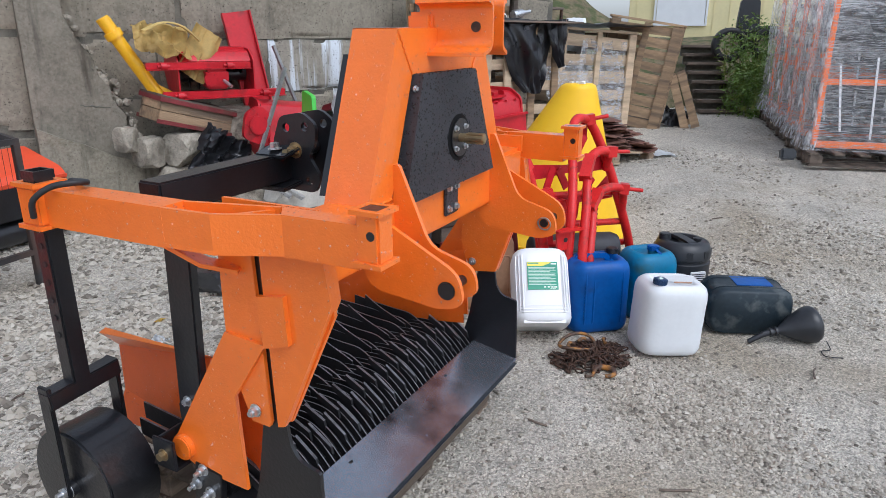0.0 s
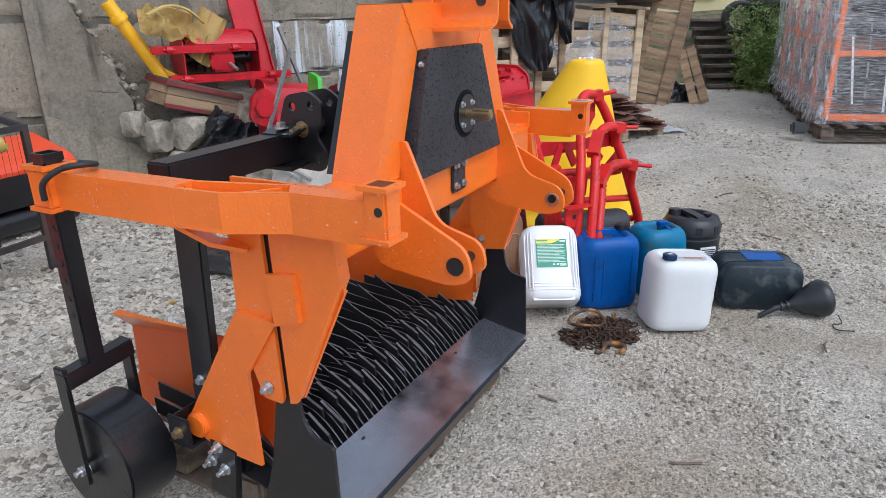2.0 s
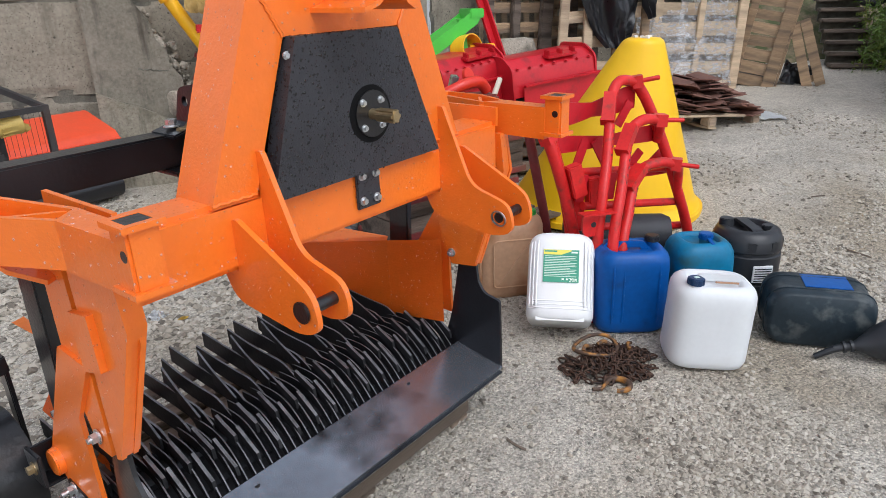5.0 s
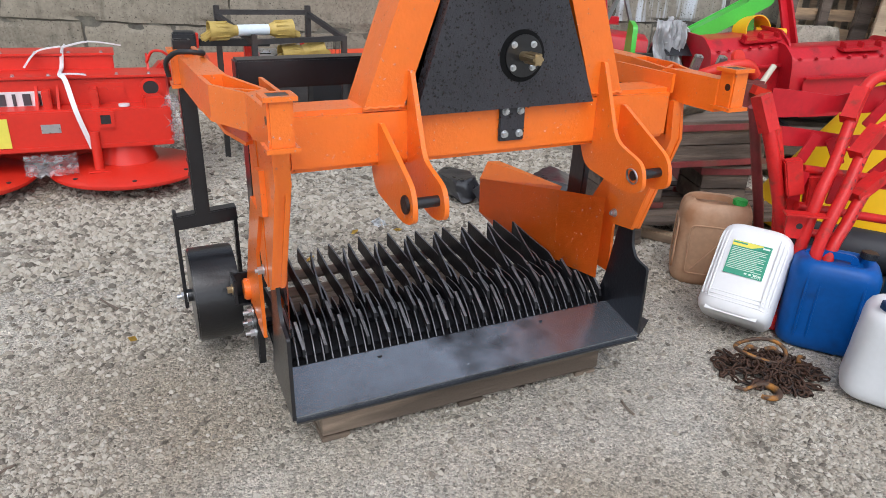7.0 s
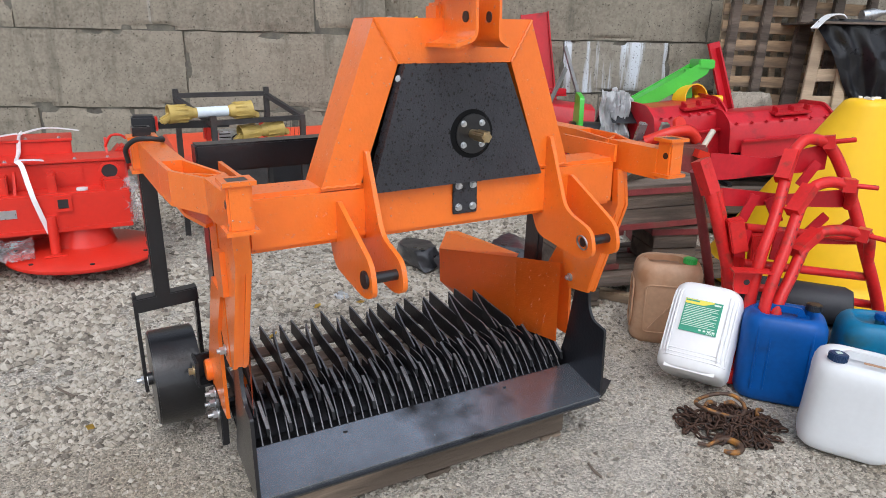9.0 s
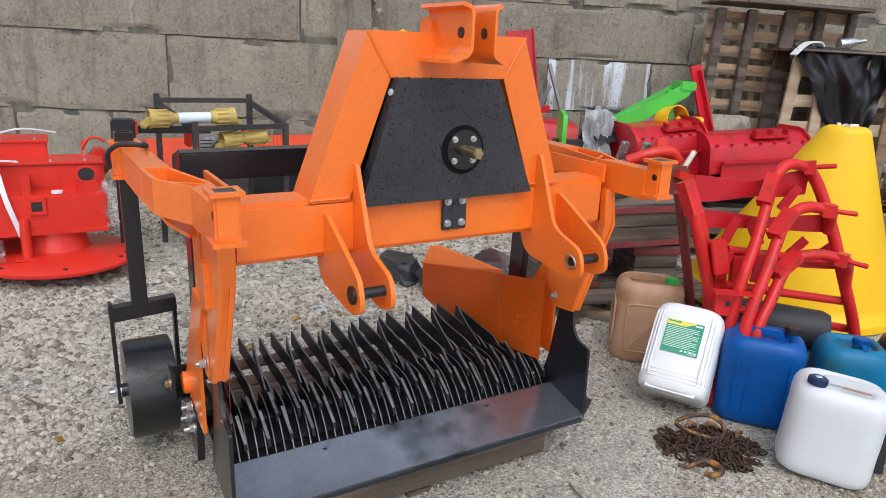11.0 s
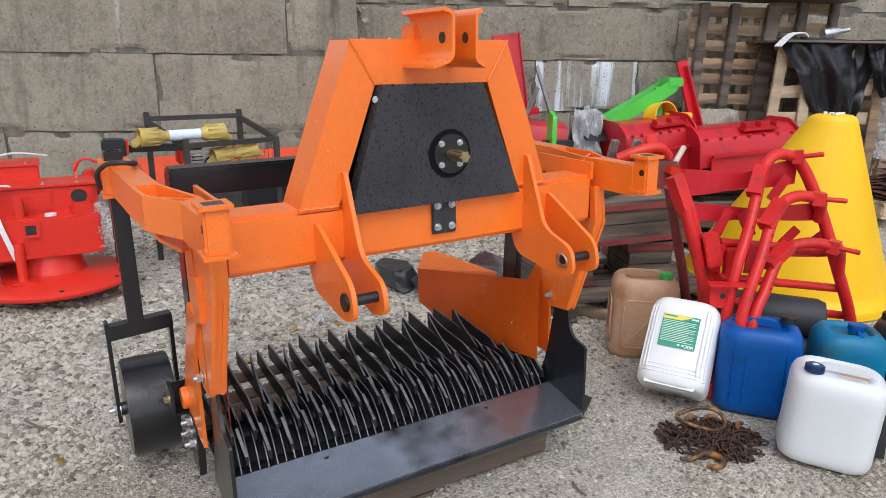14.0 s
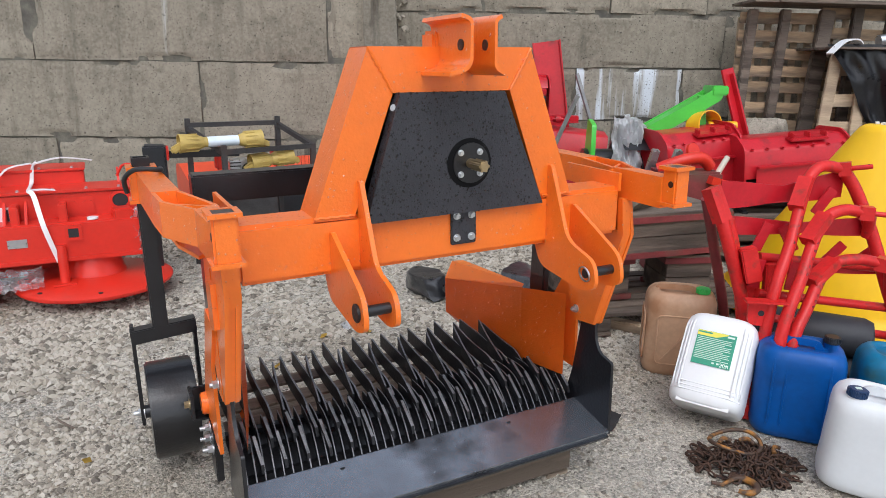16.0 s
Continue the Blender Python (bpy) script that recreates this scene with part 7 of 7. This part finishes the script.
ph = part("control_box", box(B(), (-0.89, -0.14, 0.78), (0.15, 0.1, 0.44), (4, 0, 0), bevel=0.012), BLACK_PLASTIC, hw)
part("side_knob", box(B(), (-0.808, -0.15, 0.94), (0.02, 0.05, 0.1), bevel=0.004), RED, ph)

# ---- far end: stairs, hut, tyres, bush, wrapped goods ----
xs, ys = 9.35, 0.5
stairs = thing("stairs", pose(xs, ys, gz(xs, ys), 0, 0, -66), "dark worn outdoor steps up a grassy bank", "stairs", kind="structure")
for k in range(8):
    part("step", box(B(), (0, 0.2 * k, 0.03 + 0.135 * k), (0.62, 0.22, 0.05), bevel=0.01), GREY_WOOD, stairs)
    part("riser", box(B(), (0, 0.2 * k + 0.06, -0.06 + 0.135 * k), (0.58, 0.05, 0.14)), MORTAR, stairs)
bank = B()
rows = []
for j in range(21):
    row = []
    for i in range(41):
        u, v = i / 40, j / 20
        x, y = (u - 0.5) * 26, v * 9
        z = 1.3 * min(1, v * 4.2) + 3.2 * max(0.0, min(1.0, (-x - 0.9) / 4.0)) * min(1, v * 3) - 0.18 + 0.16 * noise.noise((x * 0.8, y * 0.8, 2)) - 0.55 * max(0, 0.22 - abs(x + 0.0) * 0.3) * (1 if v < 0.35 else 0)
        row.append(bank.verts.new((x, y, z)))
    rows.append(row)
for a, b in zip(rows, rows[1:]):
    for i in range(40):
        bank.faces.new((a[i], a[i + 1], b[i + 1], b[i]))
EARTH = material("earth_bank", (0.15, 0.12, 0.07), 0.95, vary=0.5, scale=3, bump=1.0, bump_scale=25, dirt=(0.06, 0.075, 0.025), dirt_at=0.52, dirt_scale=5)
tagged(place(part("earth_bank", bank, EARTH), pose(xs + 0.1, ys + 0.05, gz(xs, ys), 0, 0, -66)), "grassy earth bank behind the yard", "bank", kind="structure")

bush = thing("bush", pose(9.6, 0.05, gz(9.6, 0.0)), "green leafy weeds growing on the bank", "bush")
r = random.Random(3)
stems, leaves = B(), B()
for k in range(75):
    bx, by = r.uniform(-0.5, 0.9), r.uniform(-0.55, 0.5)
    hgt = r.uniform(0.35, 1.0)
    lean = Vector((r.uniform(-0.25, 0.15), r.uniform(-0.3, 0.3), 0))
    pts = [Vector((bx, by, 0.6 * bx)) + lean * t * t * hgt + Vector((0, 0, hgt * t)) for t in (0, 0.4, 0.75, 1.0)]
    sweep(stems, pts, [0.008, 0.006, 0.004, 0.002], 5)
    for j in range(46):
        t = r.uniform(0.1, 1)
        c = pts[0] + lean * t * t * hgt + Vector((r.uniform(-0.13, 0.13), r.uniform(-0.13, 0.13), hgt * t))
        s = r.uniform(0.022, 0.055)
        m = Matrix.Translation(c) @ Euler((r.uniform(-0.9, 0.9), r.uniform(-0.9, 0.9), r.uniform(0, 6.3))).to_matrix().to_4x4()
        vs = [leaves.verts.new(m @ Vector(p)) for p in ((0, -s, 0), (s * 0.45, 0, 0.01), (0, s, -0.01), (-s * 0.45, 0, 0.01))]
        leaves.faces.new(vs)
part("stems", stems, LEAF, bush)
part("leaves", leaves, LEAF, bush, smooth=0)


def tyre(m, r_, label):
    ob = thing("old_tyre", m, label, "tyre", "old tyres")
    prof = [(r_ * 0.62, -0.07), (r_ * 0.8, -0.1), (r_ * 0.95, -0.09), (r_, -0.06), (r_, 0.06), (r_ * 0.95, 0.09), (r_ * 0.8, 0.1), (r_ * 0.62, 0.07), (r_ * 0.7, 0.0)]
    bm = B()
    seg = 36
    rws = [[bm.verts.new((a * math.cos(2 * math.pi * k / seg), a * math.sin(2 * math.pi * k / seg), z)) for k in range(seg)] for a, z in prof]
    for i in range(len(rws)):
        a, b = rws[i], rws[(i + 1) % len(rws)]
        for k in range(seg):
            bm.faces.new((a[k], a[(k + 1) % seg], b[(k + 1) % seg], b[k]))
    part("casing", bm, RUBBER, ob, smooth=60)
    return ob


tyre(pose(10.4, 0.58, 1.53, 90, 0, -70), 0.27, "old tyre half sunk in the bank")
tyre(pose(10.45, 0.0, 1.53, 90, 0, -70), 0.27, "old tyre half sunk in the bank")
seat = thing("tractor_seat", pose(11.75, 0.42, 1.68, 0, 0, -70), "black padded tractor seat by the hut", "seat")
part("cushion", box(B(), (0, 0, 0.1), (0.4, 0.4, 0.12), bevel=0.04), BLACK_PLASTIC, seat)
part("backrest", prism(B(), rounded([(-0.2, 0.12), (0.2, 0.12), (0.16, 0.62), (-0.16, 0.62)], 0.06), "y", 0.12, 0.2, bevel=0.01), BLACK_PLASTIC, seat)
part("cushion", box(B(), (0.38, 0.1, 0.06), (0.26, 0.3, 0.22), bevel=0.04), BLACK_PLASTIC, seat)
part("pedestal", box(B(), (0, 0, -0.02), (0.2, 0.2, 0.14)), BLACK_STEEL, seat)
CREAM = material("cream_cladding", (0.72, 0.64, 0.36), 0.6, vary=0.08, scale=2)
WDOOR = material("white_door_paint", (0.74, 0.76, 0.78), 0.5, vary=0.05)
hut = thing("site_hut", pose(13.2, 1.1, 1.35, 0, 0, -80), "cream-clad site hut with a pale door", "hut")
part("wall", box(B(), (0, 1.2, 1.25), (3.6, 2.3, 2.5), bevel=0.01), CREAM, hut)
for k in range(12):
    part("cladding_seam", box(B(), (-1.65 + 0.3 * k, 0.045, 1.25), (0.012, 0.012, 2.48)), CREAM, hut)
dr = part("door", box(B(), (-0.78, 0.035, 1.5), (0.94, 0.04, 1.95), bevel=0.006), WDOOR, hut)
part("door_frame", ring_square(B(), (0, 0, 0), 1.04, 0.96, 0.05), WDOOR, dr).matrix_basis = pose(-0.78, 0.03, 1.05, 90, 0, 0)
part("roof", box(B(), (0, 1.2, 2.55), (3.9, 2.7, 0.1), (2, 0, 0), bevel=0.01), GREY_WOOD, hut)
part("plinth", box(B(), (0, 1.2, -0.1), (3.5, 2.2, 0.3)), MORTAR, hut)

wt = thing("steel_table", pose(7.75, 2.95, gz(7.7, 2.95) + 0.35, 0, 0, -20), "small rusty steel table on the bank", "table")
part("tabletop", box(B(), (0, 0, 1.25), (0.7, 0.5, 0.03), bevel=0.005), GREY_WOOD, wt)
for dx in (-0.32, 0.32):
    for dy in (-0.22, 0.22):
        part("leg", box(B(), (dx, dy, 0.62), (0.035, 0.035, 1.24)), RUST, wt)
part("yellow_part", cyl(B(), (-0.2, 0, 1.02), (0.2, 0, 1.08), 0.09, seg=16), YELLOW_PAINT, wt)
sk = rock(pose(7.95, 2.5, gz(7.9, 2.5) + 1.2, 0, 0, 10), (0.34, 0.28, 0.3), 71, WRAP, "tied white plastic sack on the bank")
sk.name = "white_sack"
sk["category"], sk["group"] = "sack", ""
sup = rock(pose(7.95, 2.55, gz(7.9, 2.5) + 0.45, 0, 0, 10), (0.6, 0.5, 0.62), 72, CONCRETE, "lump of broken concrete on the bank")

# wrapped machines on pallets
DARKM = material("dark_machine_parts", (0.03, 0.031, 0.034), 0.45, vary=0.3)
for i in range(5):
    x = 6.62 + 0.62 * i
    y = -0.76 + 0.155 * i
    z = gz(x, y)
    pallet("wooden_pallet", pose(x, y - 0.88, z, 0, 1.5, 13), 0.58, 1.8, GREY_WOOD, "wooden pallet under film-wrapped machines", boards=8, group="pallets of wrapped machines")
    w = thing("wrapped_machine", pose(x, y, z + 0.148, 0, 0, 13), "orange machine frame and dark parts wrapped in clear film", "wrapped machine", "wrapped machines")
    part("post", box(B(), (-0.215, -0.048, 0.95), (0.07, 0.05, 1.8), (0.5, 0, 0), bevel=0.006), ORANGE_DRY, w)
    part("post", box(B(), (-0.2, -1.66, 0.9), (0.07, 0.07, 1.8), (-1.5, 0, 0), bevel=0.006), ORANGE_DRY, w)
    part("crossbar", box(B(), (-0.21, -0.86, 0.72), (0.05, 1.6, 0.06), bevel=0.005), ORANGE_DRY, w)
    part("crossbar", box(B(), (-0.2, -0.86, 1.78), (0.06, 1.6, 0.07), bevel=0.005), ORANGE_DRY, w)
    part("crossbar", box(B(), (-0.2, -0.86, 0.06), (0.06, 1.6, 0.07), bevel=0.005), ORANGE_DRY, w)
    part("side_rail", box(B(), (-0.05, -0.06, 0.98), (0.3, 0.04, 0.05), bevel=0.005), ORANGE_DRY, w)
    for k in range(9):
        part("tine_bar", box(B(), (0.0, -0.88, 0.2 + 0.16 * k), (0.3, 1.35, 0.05), (8 * (k % 3), 0, 0), bevel=0.01), DARKM, w)
    for k in range(5):
        part("packing_strap", box(B(), (-0.245, -0.22 - 0.32 * k, 0.55), (0.006, 0.02, 0.7 + 0.15 * (k % 2)), (4 * k - 8, 0, 0)), STRAP, w)
    part("gear_case", cyl(B(), (-0.14, -0.6, 1.35), (0.1, -0.6, 1.35), 0.14, seg=18, bevel=0.01), DARKM, w)
    bm = B()
    rows = []
    loop = rounded([(-0.27, 0.02), (0.27, 0.02), (0.27, -1.76), (-0.27, -1.76)], 0.05, 4)
    dense = []
    for a, b in zip(loop, loop[1:] + loop[:1]):
        n = max(1, int((Vector(b) - Vector(a)).length / 0.06))
        dense += [Vector(a).lerp(Vector(b), t / n) for t in range(n)]
    for j in range(31):
        zz = 1.9 * j / 30
        flare = 0.07 * max(0, 1 - zz / 0.3)
        ring = []
        for p in dense:
            q = Vector((p.x * 3, p.y * 3, zz * 2 + i * 5))
            k = 1 + 0.03 * noise.noise(q) + 0.015 * noise.noise(q * 4)
            d = Vector((p.x, p.y + 0.87))
            d2 = d * k + d.normalized() * flare
            ring.append(bm.verts.new((d2.x, d2.y - 0.87, zz)))
        rows.append(ring)
    k = len(dense)
    for a, b in zip(rows, rows[1:]):
        for t in range(k):
            bm.faces.new((a[t], a[(t + 1) % k], b[(t + 1) % k], b[t]))
    for f in bm.faces:
        f.material_index = 1 if all(v.co.y > -0.06 for v in f.verts) else 0
    part("stretch_film", bm, TAUT_FILM, w, "crinkled clear stretch film").data.materials.append(SIDE_FILM)
bx = thing("corner_guard", pose(6.25, -0.62, gz(6.25, -0.6) + 0.06, 0, 0, 20), "black plastic corner piece by a pallet", "plastic part")
part("shell", box(B(), (0, 0, 0.07), (0.1, 0.16, 0.12), (0, 12, 0), bevel=0.02), BLACK_PLASTIC, bx)

# ---- small things on the ground ----
r = random.Random(12)
for k in range(9):
    x, y = [(0.49, 0.05), (0.3, -0.55), (-1.3, 1.6), (-0.5, 2.2), (1.6, -1.0), (3.2, -0.6), (-1.6, 0.5), (4.1, -0.2), (0.9, -1.3)][k]
    ob = thing("twig", pose(x, y, gz(x, y) + 0.006, 0, 0, r.uniform(0, 180)), "short dark twig lying on the gravel", "twig", "twigs")
    part("stick", sweep(B(), curve_points([(-0.04 - 0.03 * (k % 3), 0, 0), (0, 0.006, 0.004), (0.05, -0.004, 0)]), 0.005, 6), GREY_WOOD, ob)
YLEAF = material("fallen_yellow_leaf", (0.55, 0.36, 0.06), 0.6, vary=0.2, scale=30)
for k in range(8):
    x, y = [(0.3, 2.0), (0.42, 2.35), (-0.3, 1.75), (0.05, 2.05), (1.05, 0.75), (0.7, 1.6), (-1.2, 1.2), (2.3, -0.7)][k]
    ob = thing("fallen_leaf", pose(x, y, gz(x, y) + 0.012, r.uniform(-20, 20), r.uniform(-20, 20), r.uniform(0, 360)), "yellowed fallen leaf on the gravel", "leaf", "fallen leaves")
    bm = B()
    vs = [bm.verts.new(p) for p in ((0, -0.03, 0), (0.02, -0.005, 0.006), (0.012, 0.02, 0.002), (0, 0.035, 0.008), (-0.013, 0.02, 0.003), (-0.021, -0.004, 0.005))]
    bm.faces.new(vs)
    bmesh.ops.solidify(bm, geom=bm.faces[:], thickness=0.001)
    part("blade", bm, YLEAF, ob, smooth=0)
pap = thing("paper_scrap", pose(0.24, 2.13, gz(0.2, 2.1)), "crumpled white scrap on the gravel", "litter")
part("scrap", cloth(0.1, 0.08, 10, 8, 0.03, 61, 3), WRAP, pap).matrix_basis = pose(0, 0, 0.02, -60, 0, 30)
bag = thing("flat_bag", pose(6.35, 0.77, gz(6.35, 0.77) + 0.005), "flattened white plastic bag on the gravel", "litter")
part("scrap", cloth(0.5, 0.3, 18, 12, 0.03, 63, 2), WRAP, bag).matrix_basis = pose(0, 0, 0.02, -86, 0, 30)


def stones(name, count, seed, spread, size, label):
    g2 = np.random.default_rng(seed)
    base = np.array([(1, 0, 0), (-1, 0, 0), (0, 1, 0), (0, -1, 0), (0, 0, 1), (0, 0, -1), (0.6, 0.6, 0.5), (-0.6, 0.5, -0.5)], float)
    tri = [(0, 6, 4), (6, 2, 4), (2, 1, 4), (1, 3, 4), (3, 0, 4), (2, 6, 0), (2, 0, 5), (0, 3, 5), (3, 7, 5), (1, 7, 3), (2, 7, 1), (2, 5, 7)]
    vs, fs = [], []
    for i in range(count):
        x, y = spread(g2)
        s = size(g2, x, y)
        a = g2.uniform(0, 2 * np.pi)
        p = base * g2.uniform(0.75, 1.25, (8, 3)) * np.array([1.25, 1.0, 0.7]) * s
        c, d = np.cos(a), np.sin(a)
        q = np.stack([p[:, 0] * c - p[:, 1] * d + x, p[:, 0] * d + p[:, 1] * c + y, p[:, 2] + ground_height(x, y) + s * 0.22], 1)
        fs += [tuple(v + len(vs) for v in t) for t in tri]
        vs += q.tolist()
    me = bpy.data.meshes.new(name)
    me.from_pydata(vs, [], fs)
    me.materials.append(PEBBLE)
    return tagged(new(name, me), label, "gravel", kind="stuff")


PEBBLE = bpy.data.materials.new("loose_stones")
PEBBLE.use_nodes = True
pn, pl = PEBBLE.node_tree.nodes, PEBBLE.node_tree.links
geo, hv = pn.new("ShaderNodeNewGeometry"), pn.new("ShaderNodeValToRGB")
hv.color_ramp.elements[0].color, hv.color_ramp.elements[1].color = (0.12, 0.102, 0.082, 1), (0.5, 0.458, 0.39, 1)
mid = hv.color_ramp.elements.new(0.4)
mid.color = (0.37, 0.327, 0.262, 1)
pl.new(geo.outputs["Random Per Island"], hv.inputs[0])
pl.new(hv.outputs[0], pn["Principled BSDF"].inputs["Base Color"])
pn["Principled BSDF"].inputs["Roughness"].default_value = 0.75


def patchy(draw):
    """Draws places from draw, fewer of them where the ground is sandy."""
    def spread(g2):
        while True:
            x, y = draw(g2)
            if g2.random() < 0.07 + 1.8 * max(0.0, noise.noise((x * 0.9 + 4, y * 0.9, 7)) + 0.4 * noise.noise((x * 3.1, y * 3.1, 2)) + 0.08):
                return x, y
    return spread


@patchy
def rear_spread(g2):
    return g2.normal(-0.2, 1.5), 0.3 + abs(g2.normal(0, 2.0))


@patchy
def front_spread(g2):
    return g2.normal(0.9, 1.7), g2.normal(0.1, 1.0)


@patchy
def far_spread(g2):
    return 2.0 + abs(g2.normal(0, 3.2)), g2.normal(-0.5, 1.4)


stones("coarse_gravel", 56000, 1, rear_spread, lambda g2, x, y: (0.0042 + 0.0045 * min(1, max(0, (y - 0.7) / 1.5))) * (1 + 2.2 * g2.random() ** 3), "coarse pale gravel behind the digger")
stones("fine_gravel", 46000, 2, front_spread, lambda g2, x, y: 0.003 + 0.0105 * g2.random() ** 5, "fine pale gravel trodden into the yard")
stones("scattered_gravel", 16000, 3, far_spread, lambda g2, x, y: 0.005 + 0.014 * g2.random() ** 4, "scattered stones across the yard")
